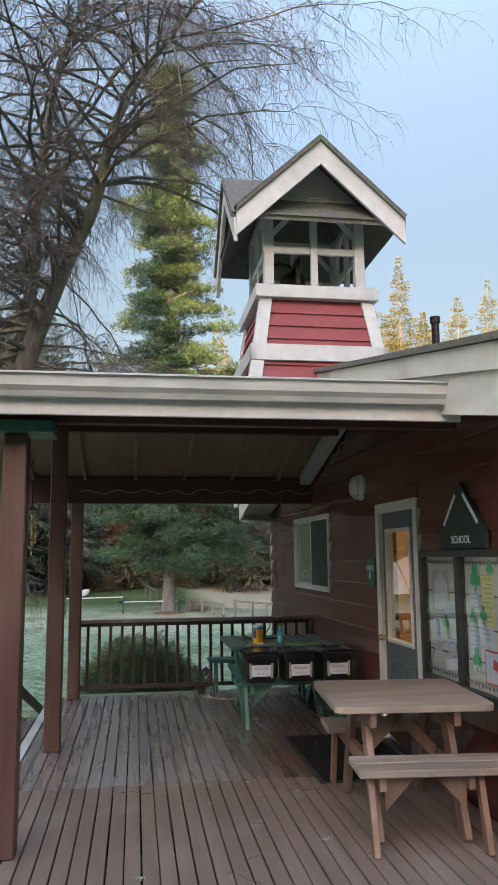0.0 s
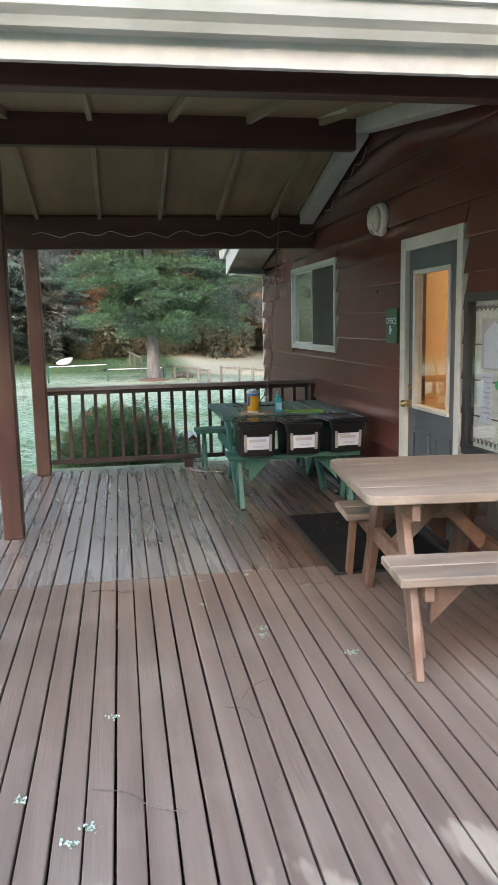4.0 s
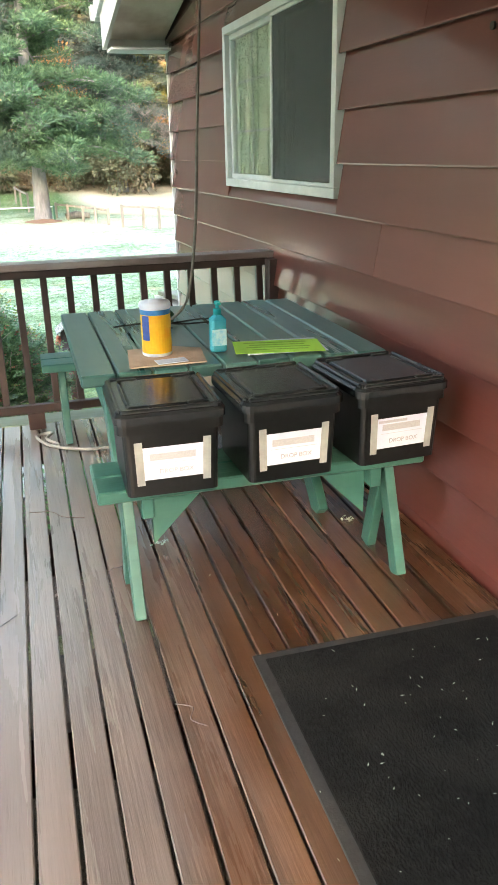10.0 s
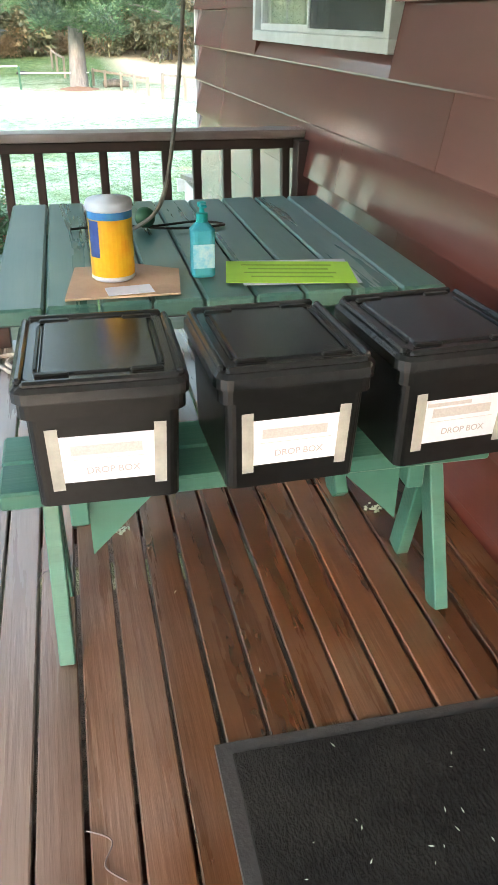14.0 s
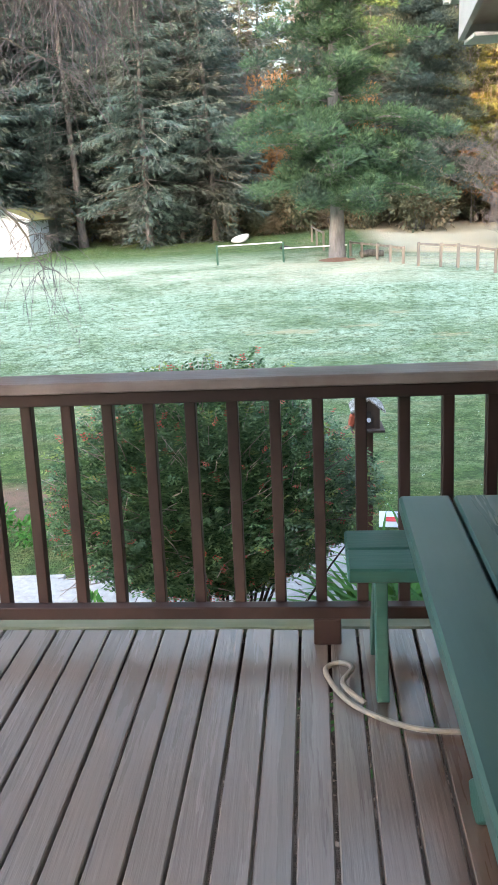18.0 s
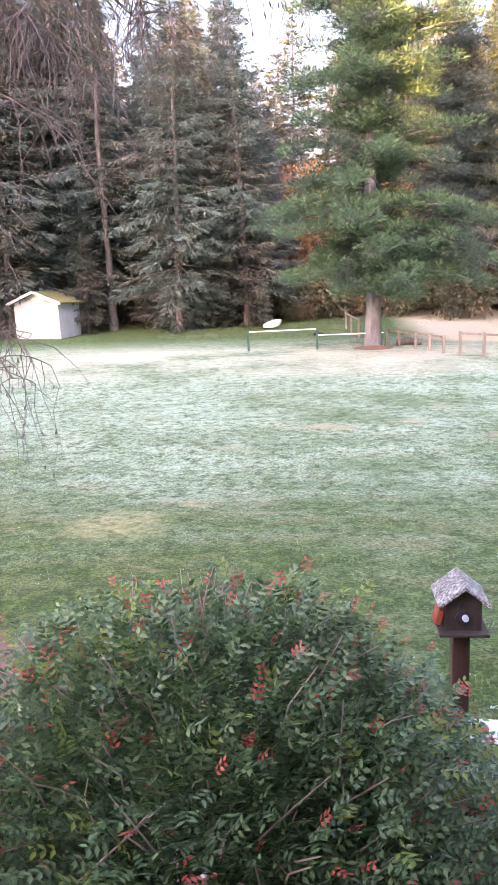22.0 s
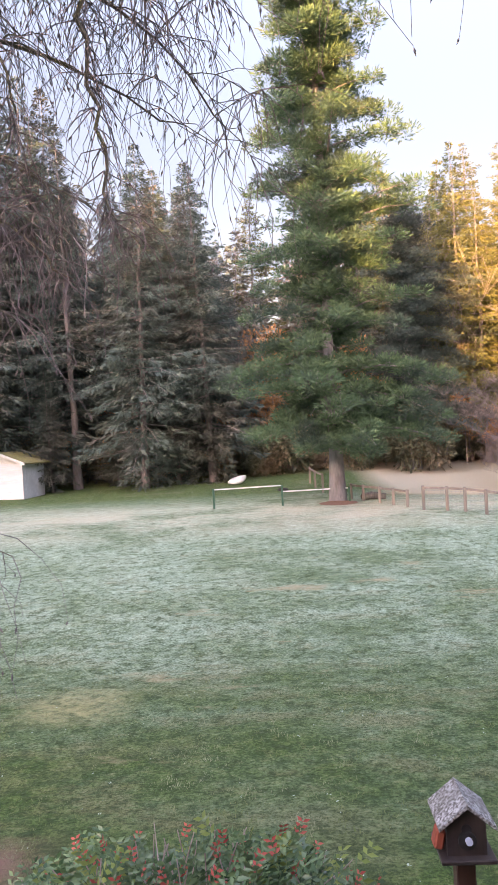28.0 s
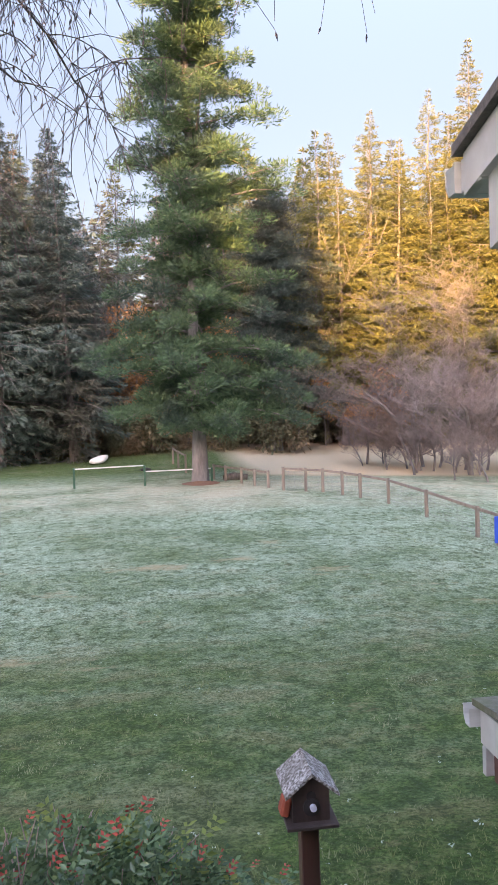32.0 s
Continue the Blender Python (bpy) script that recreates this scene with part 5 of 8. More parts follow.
bm = bmesh.new()
lathe(bm, [(0.055, 0.168), (0.0565, 0.172), (0.0565, 0.186), (0.053, 0.192), (0.02, 0.194), (0.018, 0.198), (0.006, 0.199)], 32)
part("lid", bm, M_PAPER, wipes, "white plastic lid", True)
san = thing("sanitizer_bottle", (-0.775, -1.465, TZ), "clear bottle of blue sanitizer with teal pump", "bottle")
bm = bmesh.new()
M_GEL = surface("gel_blue", (0.05, 0.35, 0.5), (0.1, 0.45, 0.6), 8, (1, 1, 1), 0.12, 0, 60)
rounded(bm, 0.056, 0.04, 0.0, 0.006, 0.014, 0.062, 0.046)
rounded(bm, 0.062, 0.046, 0.0062, 0.118, 0.016)
rounded(bm, 0.062, 0.046, 0.1182, 0.136, 0.012, 0.03, 0.03)
part("bottle_body", bm, M_GEL, san)
bm = bmesh.new()
box2(bm, (-0.027, -0.0245, 0.025), (0.027, -0.0235, 0.085))
part("bottle_label", bm, surface("label_sky", (0.15, 0.55, 0.8), (0.5, 0.75, 0.85), 40, (1, 1, 1), 0.4, 0, 60), san)
bm = bmesh.new()
lathe(bm, [(0.015, 0.1365), (0.015, 0.158), (0.007, 0.16), (0.006, 0.172), (0.011, 0.174), (0.011, 0.184), (0.004, 0.186)], 20)
box2(bm, (-0.008, -0.034, 0.175), (0.008, -0.005, 0.183), 0.003)
part("pump", bm, surface("pump_teal", (0.01, 0.3, 0.33), (0.02, 0.36, 0.4), 20, (1, 1, 1), 0.35, 0, 60), san, "teal pump top")
bag = thing("paper_bag", (-0.985, -1.49, TZ), "flattened brown paper bag under a canister", "paper bag", rz=-4)
bm = bmesh.new()
prism(bm, [(-0.13, -0.13), (0.14, -0.11), (0.15, 0.09), (0.04, 0.15), (-0.12, 0.13)], 2, 0.0, 0.005)
part("sheet", bm, surface("kraft_paper", (0.42, 0.30, 0.22), (0.5, 0.37, 0.28), 12, (1, 1, 1), 0.8, 0.5, 30), bag)
bm = bmesh.new()
box(bm, (0.02, -0.08, 0.0065), (0.11, 0.06, 0.002), pose(0, 0, 0, 0, 0, 10))
part("slip", bm, M_PAPER, bag, "white paper slips")
sheets = thing("notice_sheets", (-0.55, -1.485, TZ), "lime green notice over white sheets", "paper", rz=-6)
bm = bmesh.new()
box2(bm, (-0.13, -0.10, 0.001), (0.17, 0.115, 0.002))
part("white_sheet", bm, M_PAPER, sheets)
bm = bmesh.new()
box(bm, (0, 0, 0.0032), (0.33, 0.19, 0.001), pose(0, 0, 0, 0, 0, -5))
gs = part("green_sheet", bm, surface("paper_lime", (0.36, 0.68, 0.06), (0.42, 0.75, 0.1), 8, (1, 1, 1), 0.6, 0.1, 40), sheets, "lime green sheet")
bm = bmesh.new()
for i in range(4):
    box(bm, (0.0, 0.06 - 0.035 * i, 0.0039), (0.24 - 0.03 * (i % 2), 0.012, 0.0003), pose(0, 0, 0, 0, 0, -5))
part("printed_line", bm, surface("print_olive", (0.25, 0.45, 0.05), (0.2, 0.4, 0.05), 60, (1, 1, 1), 0.7, 0, 60), gs)
cord = thing("cord_with_ball", (-0.90, -0.95, TZ), "thin dark cord with a green ball stopper", "cord")
mesh_part("cord_line", cable([(-0.2, 0.02, 0.004), (-0.08, 0.05, 0.004), (0.05, 0.02, 0.004), (0.2, 0.06, 0.004), (0.28, 0.0, 0.004), (0.12, -0.03, 0.006), (0.02, 0.0, 0.008)], 0.004), M_IRON, cord)
bm = bmesh.new()
bmesh.ops.create_icosphere(bm, subdivisions=3, radius=0.032, matrix=Matrix.Translation((0.03, 0.0, 0.036)))
part("ball", bm, surface("ball_green", (0.01, 0.06, 0.03), (0.02, 0.1, 0.05), 20, (1, 1, 1), 0.5, 0.1, 60), cord, "", True)
hang = thing("hanging_cord", (-0.49, -0.30, 2.67), "thin grey cord hanging from the ceiling to the table", "cord")
mesh_part("cord_line", cable([(0, 0, 0.0), (-0.13, -0.40, -0.67), (-0.25, -0.78, -1.22), (-0.31, -0.95, -1.55), (-0.36, -0.98, -1.78), (-0.42, -0.82, -1.89), (-0.46, -0.66, -1.932)], 0.006), surface("cord_grey", (0.1, 0.09, 0.08), (0.2, 0.18, 0.16), 20, (1, 1, 1), 0.7, 0, 60), hang)


# ---- on the wall ----
BASE = WALL
bulk = thing("bulkhead_lamp", (0, -2.1, 2.31), "white caged oval bulkhead wall lamp, unlit", "wall lamp")
bm = bmesh.new()
lathe(bm, [(0.105, 0.0), (0.108, 0.02), (0.1, 0.05), (0.085, 0.055)], 30)
bm.transform(pose(0, 0, 0, 0, -90, 0) @ Matrix.Diagonal((1.22, 1.1, 1.15, 1)))
part("housing", bm, M_WHITE, bulk, "", True)
bm = bmesh.new()
lathe(bm, [(0.08, 0.056), (0.078, 0.075), (0.06, 0.1), (0.03, 0.112), (0.004, 0.115)], 30)
bm.transform(pose(0, 0, 0, 0, -90, 0) @ Matrix.Diagonal((1.22, 1.1, 1.15, 1)))
part("diffuser", bm, surface("frosted_glass", (0.5, 0.5, 0.46), (0.58, 0.58, 0.54), 30, (1, 1, 1), 0.25, 0, 60), bulk, "frosted glass diffuser", True)
cage = []
for k in (-1, 0, 1):
    cage.append([(Vector((-0.055 - 0.07 * math.sin(math.pi * i / 12), k * 0.045, 0.115 * math.cos(math.pi * i / 12))), 0.004) for i in range(13)])
cage.append([(Vector((-0.055 - 0.07 * math.sin(math.pi * i / 12), 0.09 * math.cos(math.pi * i / 12), 0.0)), 0.004) for i in range(13)])
mesh_part("cage", raw("cage", *tubes(cage, 6)), M_WHITE, bulk)
sign = thing("office_sign", (-0.012, -2.35, 1.475), "small dark green board lettered office with key shape", "sign")
M_SIGN = surface("sign_green", (0.03, 0.09, 0.055), (0.045, 0.12, 0.075), 10, (1, 1, 1), 0.6, 0.2, 60, c3=(0.08, 0.15, 0.1), big=8, amount=0.5)
bm = bmesh.new()
box2(bm, (-0.02, -0.115, -0.135), (0.0, 0.115, 0.135), 0.004)
part("board", bm, M_SIGN, sign)
words("OFFICE", 0.07, Matrix.Translation((-0.0206, 0.0, 0.035)) @ SIDE, M_PAPER, sign)
bm = bmesh.new()
box2(bm, (-0.0212, 0.0, -0.065), (-0.0202, 0.03, 0.0))
box2(bm, (-0.0212, -0.02, -0.04), (-0.0202, 0.0, -0.025))
part("key_shape", bm, M_PAPER, sign)

# notice board
nb_t = thing("notice_board", (-0.004, -4.33, 0.75), "dark-framed glazed notice board full of papers", "notice board")
BW, BH = 1.34, 0.92                       # along y, up
M_FRAME = surface("notice_frame_black", (0.015, 0.017, 0.02), (0.025, 0.028, 0.03), 14, Y_GRAIN, 0.4, 0.2, 80)
bm = frame_bm(bmesh.new(), -BW / 2, BW / 2, -0.06, BH, 0.05, -0.07, 0.0)
box2(bm, (-0.07, -0.03, -0.01), (0.0, 0.03, BH - 0.05), 0.003)
part("frame", bm, M_FRAME, nb_t)
bm = bmesh.new()
box2(bm, (-0.014, -BW / 2 + 0.05, -0.01), (-0.004, BW / 2 - 0.05, BH - 0.05))
back = part("backing", bm, surface("board_cloth_white", (0.55, 0.57, 0.55), (0.68, 0.7, 0.68), 8, (1, 1, 1), 0.8, 0.1, 60), nb_t)
M_CLOVER = surface("paper_green", (0.04, 0.42, 0.16), (0.06, 0.5, 0.2), 10, (1, 1, 1), 0.7, 0, 60)
M_YEL = surface("paper_yellow", (0.75, 0.72, 0.25), (0.8, 0.78, 0.35), 10, (1, 1, 1), 0.7, 0, 60)
M_REDP = surface("paper_red", (0.5, 0.03, 0.04), (0.6, 0.06, 0.07), 10, (1, 1, 1), 0.7, 0, 60)
M_GREYP = surface("print_grey", (0.35, 0.36, 0.38), (0.5, 0.5, 0.52), 90, (1, 1, 1), 0.7, 0, 60)
for k, (yc, zc, w, h, mt) in enumerate(((-0.17, 0.62, 0.15, 0.24, M_PAPER), (-0.36, 0.60, 0.17, 0.36, M_YEL), (-0.32, 0.36, 0.2, 0.13, M_PAPER), (-0.43, 0.16, 0.3, 0.22, M_REDP),
                                       (0.2, 0.2, 0.17, 0.22, M_PAPER), (0.38, 0.62, 0.3, 0.3, M_GREYP), (0.22, 0.47, 0.2, 0.16, M_PAPER), (0.46, 0.3, 0.14, 0.3, M_PAPER), (-0.14, 0.3, 0.14, 0.2, M_PAPER))):
    bm = bmesh.new()
    xx = -0.0165 - 0.0004 * k
    box2(bm, (xx - 0.001, yc - w / 2, zc - h / 2), (xx, yc + w / 2, zc + h / 2))
    sh = part("pinned_sheet", bm, mt, nb_t)
    bm = bmesh.new()
    if mt is M_REDP:
        box2(bm, (xx - 0.0016, yc - w / 2 + 0.012, zc - h / 2 + 0.012), (xx - 0.0011, yc + w / 2 - 0.012, zc + h / 2 - 0.012))
        part("poster_field", bm, M_PAPER, sh)
        bm = bmesh.new()
        box(bm, (xx - 0.0022, yc, zc + 0.02), (0.0005, 0.07, 0.06), pose(0, 0, 0, 12, 0, 0))
        part("poster_mark", bm, M_REDP, sh)
    elif mt is not M_GREYP:
        for i in range(int(h / 0.03) - 1):
            box2(bm, (xx - 0.0016, yc - w / 2 + 0.02, zc + h / 2 - 0.03 - 0.03 * i), (xx - 0.0011, yc + w / 2 - 0.02 - 0.03 * (i % 3), zc + h / 2 - 0.022 - 0.03 * i))
        part("printed_lines", bm, M_GREYP, sh)
    else:
        prism(bm, [(yc - 0.12, zc - 0.14), (yc + 0.12, zc - 0.14), (yc + 0.12, zc + 0.06), (yc, zc + 0.13), (yc - 0.12, zc + 0.06)], 0, xx - 0.002, xx - 0.0012)
        part("printed_shape", bm, M_PAPER, sh)
for yc, zc, s in ((-0.2, 0.74, 1.2), (-0.14, 0.47, 0.8), (-0.17, 0.2, 1.0), (-0.3, 0.5, 0.8), (0.1, 0.25, 0.8), (0.3, 0.4, 0.8), (-0.42, 0.8, 0.8)):
    bm = bmesh.new()
    for k in range(3):
        a = radians(90 + 120 * k)
        bmesh.ops.create_circle(bm, cap_ends=True, segments=12, radius=0.034 * s, matrix=Matrix.Translation((-0.022, yc + 0.036 * s * math.cos(a), zc + 0.036 * s * math.sin(a))) @ pose(0, 0, 0, 0, 90, 0))
    box2(bm, (-0.0225, yc - 0.006 * s, zc - 0.09 * s), (-0.0215, yc + 0.006 * s, zc))
    part("clover", bm, M_CLOVER, nb_t, "green paper clover")
bm = bmesh.new()
for i in range(24):
    yc = -BW / 2 + 0.08 + i * 0.0515
    if abs(yc) < 0.06:
        continue
    for zc in (0.03, BH - 0.09):
        bmesh.ops.create_circle(bm, cap_ends=True, segments=8, radius=0.017, matrix=Matrix.Translation((-0.0195, yc, zc)) @ pose(0, 0, 0, 0, 90, 0))
        bmesh.ops.create_circle(bm, cap_ends=True, segments=6, radius=0.008, matrix=Matrix.Translation((-0.0195, yc + 0.022, zc + 0.015)) @ pose(0, 0, 0, 0, 90, 0))
part("border_scroll", bm, M_INK, nb_t, "black scroll border")
for s in (-1, 1):
    bm = bmesh.new()
    box2(bm, (-0.05, min(s * 0.03, s * (BW / 2 - 0.05)), -0.01), (-0.046, max(s * 0.03, s * (BW / 2 - 0.05)), BH - 0.05))
    pane = part("pane", bm, M_GLASS_CLEAR, nb_t)
    pane.visible_shadow = False
# school board above it
sb = thing("school_sign", (-0.01, -4.37, 1.68), "dark green gabled sign board with white lettering", "sign")
bm = bmesh.new()
prism(bm, [(-0.36, 0.0), (0.36, 0.0), (0.36, 0.12), (0.02, 0.46), (-0.02, 0.46), (-0.36, 0.12)], 0, -0.03, 0.0)
part("board", bm, surface("sign_dark_green", (0.008, 0.022, 0.018), (0.014, 0.03, 0.025), 10, (1, 1, 1), 0.6, 0.2, 60), sb)
words("SCHOOL", 0.075, Matrix.Translation((-0.031, 0.0, 0.06)) @ SIDE, M_PAPER, sb)
bm = bmesh.new()
for s in (-1, 1):
    bar(bm, (-0.031, s * 0.27, 0.17), (-0.031, s * 0.06, 0.38), 0.03, 0.001, up=(1, 0, 0))
part("lettering_bar", bm, M_PAPER, sb, "pale illegible lettering")


# ---- trees ----
BASE = LAWN


def blades(name, c, d, ln, w, rs):
    """Thin needle sprays: one slim kite for each root c, along d."""
    n = len(c)
    d = d / np.linalg.norm(d, axis=1, keepdims=True)
    r = rs.normal(size=(n, 3))
    u = np.cross(d, r)
    u = u / np.linalg.norm(u, axis=1, keepdims=True) * w[:, None]
    mid = c + d * (ln * 0.45)[:, None]
    tip = c + d * ln[:, None]
    tip[:, 2] -= 0.12 * ln
    vs = np.stack([c, mid + u, tip, mid - u], axis=1).reshape(-1, 3)
    me = bpy.data.meshes.new(name)
    me.vertices.add(4 * n)
    me.vertices.foreach_set("co", vs.astype(np.float32).ravel())
    me.loops.add(4 * n)
    me.loops.foreach_set("vertex_index", np.arange(4 * n, dtype=np.int32))
    me.polygons.add(n)
    me.polygons.foreach_set("loop_start", np.arange(0, 4 * n, 4, dtype=np.int32))
    me.update(calc_edges=True)
    return me


def trunk_path(g, h, r, lean=0.02, n=11):
    ax = Vector((g.uniform(-lean, lean), g.uniform(-lean, lean), 1))
    pts = [(ax * (h * i / (n - 1)) + Vector((g.uniform(-1, 1), g.uniform(-1, 1), 0)) * 0.003 * h * (i > 0), r * (1 - 0.96 * i / (n - 1)) + (0.4 * r if i == 0 else 0)) for i in range(n)]
    return ax, pts


def fir(name, loc, label, seed, h, r, needle, group="", whorls=64, limbs=7, first=0.08, full=0.2, taper=0.95, droop=0.25, gap=0.12, dens=23, size=0.48, bark=None, rt=0.011):
    """Straight conifer: uneven whorls of limbs, each with a flat drooping spray of twigs."""
    g, rs = random.Random(seed), np.random.RandomState(seed)
    ax, tr = trunk_path(g, h, rt * h)
    wood, C, D, S = [], [], [], []
    ph = g.uniform(0, 9)
    for w in range(whorls):
        f = first + (1 - first) * ((w + g.uniform(-0.5, 0.5)) / whorls)
        f = min(max(f, 0.02), 0.99)
        prof = (1 - f) ** (taper * 0.88) * min(1.0, 0.4 + 0.6 * (f - first) / full)
        wave = 0.85 + 0.3 * math.sin(w * 0.9 + ph) * math.sin(w * 0.37)
        for k in range(limbs):
            if g.random() < gap:
                continue
            a = 2 * math.pi * (k + g.uniform(-0.5, 0.5)) / limbs + w
            lob = 1 + 0.3 * noise.noise(Vector((math.cos(a) * 1.3, math.sin(a) * 1.3, f * 7 + ph)))
            ln = (r * prof * wave * lob * g.uniform(0.5, 1.15)) + 0.3 * (1 - f) + 0.02
            out = Vector((math.cos(a), math.sin(a), 0))
            side = Vector((-out.y, out.x, 0))
            p0 = ax * (f * h)
            dz = 0.55 * f + g.uniform(-0.12, 0.12) - droop
            bend = g.uniform(-0.22, 0.06)
            if ln > 0.9:
                wood.append([(p0 + out * (ln * t) + Vector((0, 0, ln * (dz * t + bend * t * t))), max(0.012, 0.011 * ln * (1 - t))) for t in (0, 0.5, 1)])
            if f < first + 0.1 and g.random() < 0.45:
                continue
            n = max(12, int(dens * ln ** 1.05 * (1 + 0.9 * f)))
            t = rs.uniform(0.08, 1.0, n) ** 0.75
            v = rs.uniform(-1, 1, n) * 0.46 * ln * (1.05 - t) + rs.normal(0, 0.05, n)
            o3, s3 = np.array(out), np.array(side)
            z = ln * (dz * t + bend * t * t) - 0.22 * np.abs(v) + rs.normal(0, 0.06, n)
            C.append(np.array(p0) + o3 * (ln * t)[:, None] + s3 * v[:, None] + np.array((0, 0, 1.0)) * z[:, None])
            D.append(o3 * rs.uniform(0.2, 1.0, n)[:, None] + s3 * (np.sign(v) * rs.uniform(0, 0.9, n))[:, None] + np.array((0, 0, 1.0)) * (rs.uniform(-0.75, 0.15, n) + 0.8 * f ** 5)[:, None])
            S.append(np.full(n, size * (0.46 + 0.54 * (1 - f))) * rs.uniform(0.55, 1.3, n))
    C, D, S = np.concatenate(C), np.concatenate(D), np.concatenate(S)
    t = thing(name, loc, label, "tree", group)
    mesh_part("trunk", raw("trunk", *tubes([tr], 9)), bark or M_BARK_FAR, t, smooth=True)
    tagged(mesh_part("limb", raw("limb", *tubes(wood, 3)), bark or M_BARK_FAR, t), kind="stuff")
    tagged(mesh_part("crown", blades("crown", C, D, S, S * rs.uniform(0.085, 0.16, len(S)), rs), needle, t), kind="stuff")
    return t


def old_pine(name, loc, label, seed, h, needle):
    """Huge old pine: a thick grey trunk and tiered limbs that end in broad flat pads of needle tufts."""
    g, rs = random.Random(seed), np.random.RandomState(seed)
    ax, tr = trunk_path(g, h, 0.33, 0.006, 13)
    wood, C, D, S = [], [], [], []
    z = 2.7
    boughs = [(2.75, -1.35, 2.3), (2.8, -2.1, 2.4), (2.9, -0.7, 2.2), (3.2, -0.12, 5.2), (3.3, 0.2, 4.6), (3.4, 3.3, 3.9), (3.8, -0.45, 4.2), (4.4, 2.8, 4.2), (4.6, 3.5, 4.4), (5.2, -0.1, 4.0), (6.0, -1.9, 4.2), (12.2, 0.05, 5.0), (12.8, -0.3, 4.6), (13.2, 0.3, 4.4)]
    while z < h - 0.8:
        f = z / h
        reach = 5.0 * (1 - f) ** 0.42 * (0.82 + 0.18 * math.sin(z * 1.7) * math.sin(z * 0.6 + 1)) * (1.12 if z < 9 else 1.0)
        if 12 < z < 15:
            reach *= 1.12
        nl = g.choice((4, 5, 6)) if z > 3.4 else 4
        reach *= 1.0 if z > 4.2 else 0.5
        tier = [(2 * math.pi * (k + g.uniform(-0.45, 0.45)) / nl + z * 1.3, max(0.6, reach * g.uniform(0.42, 1.22))) for k in range(nl)]
        while boughs and boughs[0][0] < z:
            tier.append(boughs.pop(0)[1:])
        for k, (a, ln) in enumerate(tier):
            out, p0 = Vector((math.cos(a), math.sin(a), 0)), ax * (z + g.uniform(-0.35, 0.35))
            side = Vector((-out.y, out.x, 0))
            rise = g.uniform(-0.3, 0.3) - (0.14 if z < 6 else 0.0) + (0.1 if z > 12 else 0.0)
            if z < 3.6:
                rise = g.uniform(-0.25, 0.0)
            path = [(p0 + out * (ln * t) + Vector((0, 0, ln * (rise * t + 0.12 * math.sin(3.0 * t)))) + side * (0.12 * ln * math.sin(2.5 * t + k)), max(0.015, (0.02 + 0.012 * ln) * (1 - 0.85 * t))) for t in (0, 0.2, 0.4, 0.6, 0.8, 1.0)]
            wood.append(path)
            pads = max(4, int(2.3 * ln))
            for i in range(pads):
                t = (0.3 if z < 5 else 0.08) + (0.72 if z < 5 else 0.94) * (i + g.random()) / pads
                j = min(4, int(t * 5))
                b = path[j][0].lerp(path[j + 1][0], min(1.1, t * 5 - j))
                v = g.uniform(-1, 1) * (0.22 + 0.33 * ln * (1.1 - t))
                c = b + side * v + Vector((0, 0, g.uniform(-0.08, 0.2)))
                if abs(v) > 0.3:
                    wood.append([(b - out * 0.2, 0.018), (b + side * (v * 0.6), 0.013), (c, 0.008)])
                pr = g.uniform(0.42, 0.88)
                n = int(300 * pr)
                q = rs.normal(size=(n, 3))
                q /= np.linalg.norm(q, axis=1, keepdims=True)
                rad = rs.uniform(0.2, 1.0, n)[:, None] ** 0.5
                C.append(np.array(c) + q * rad * np.array((pr, pr, pr * 0.42)))
                D.append(q * np.array((1, 1, 0.5)) + np.array((0, 0, 0.6)) + rs.normal(0, 0.35, (n, 3)))
                S.append(rs.uniform(0.14, 0.34, n))
        z += g.uniform(0.6, 1.0)
    for z, a, ln in ((5.4, -1.0, 2.4), (5.0, -0.6, 3.2), (6.2, -1.5, 2.2), (4.6, -2.2, 2.0), (9.8, -0.9, 1.8)):
        p0, out = ax * z, Vector((math.cos(a), math.sin(a), 0))
        wood.append([(p0 + out * (ln * t) + Vector((0, 0, 0.5 * math.sin(2.6 * t) - 0.55 * t * t)), 0.05 * (1 - 0.8 * t)) for t in (0, 0.25, 0.5, 0.75, 1.0)])
    C, D, S = np.concatenate(C), np.concatenate(D), np.concatenate(S)
    t = thing(name, loc, label, "tree")
    mesh_part("trunk", raw("trunk", *tubes([tr], 14)), M_BARK_GREY, t, "ash-grey bare trunk", smooth=True)
    tagged(mesh_part("limb", raw("limb", *tubes(wood, 4)), M_BARK_GREY, t), kind="stuff")
    tagged(mesh_part("crown", blades("crown", C, D, S, S * rs.uniform(0.07, 0.13, len(S)), rs), needle, t), kind="stuff")
    return t


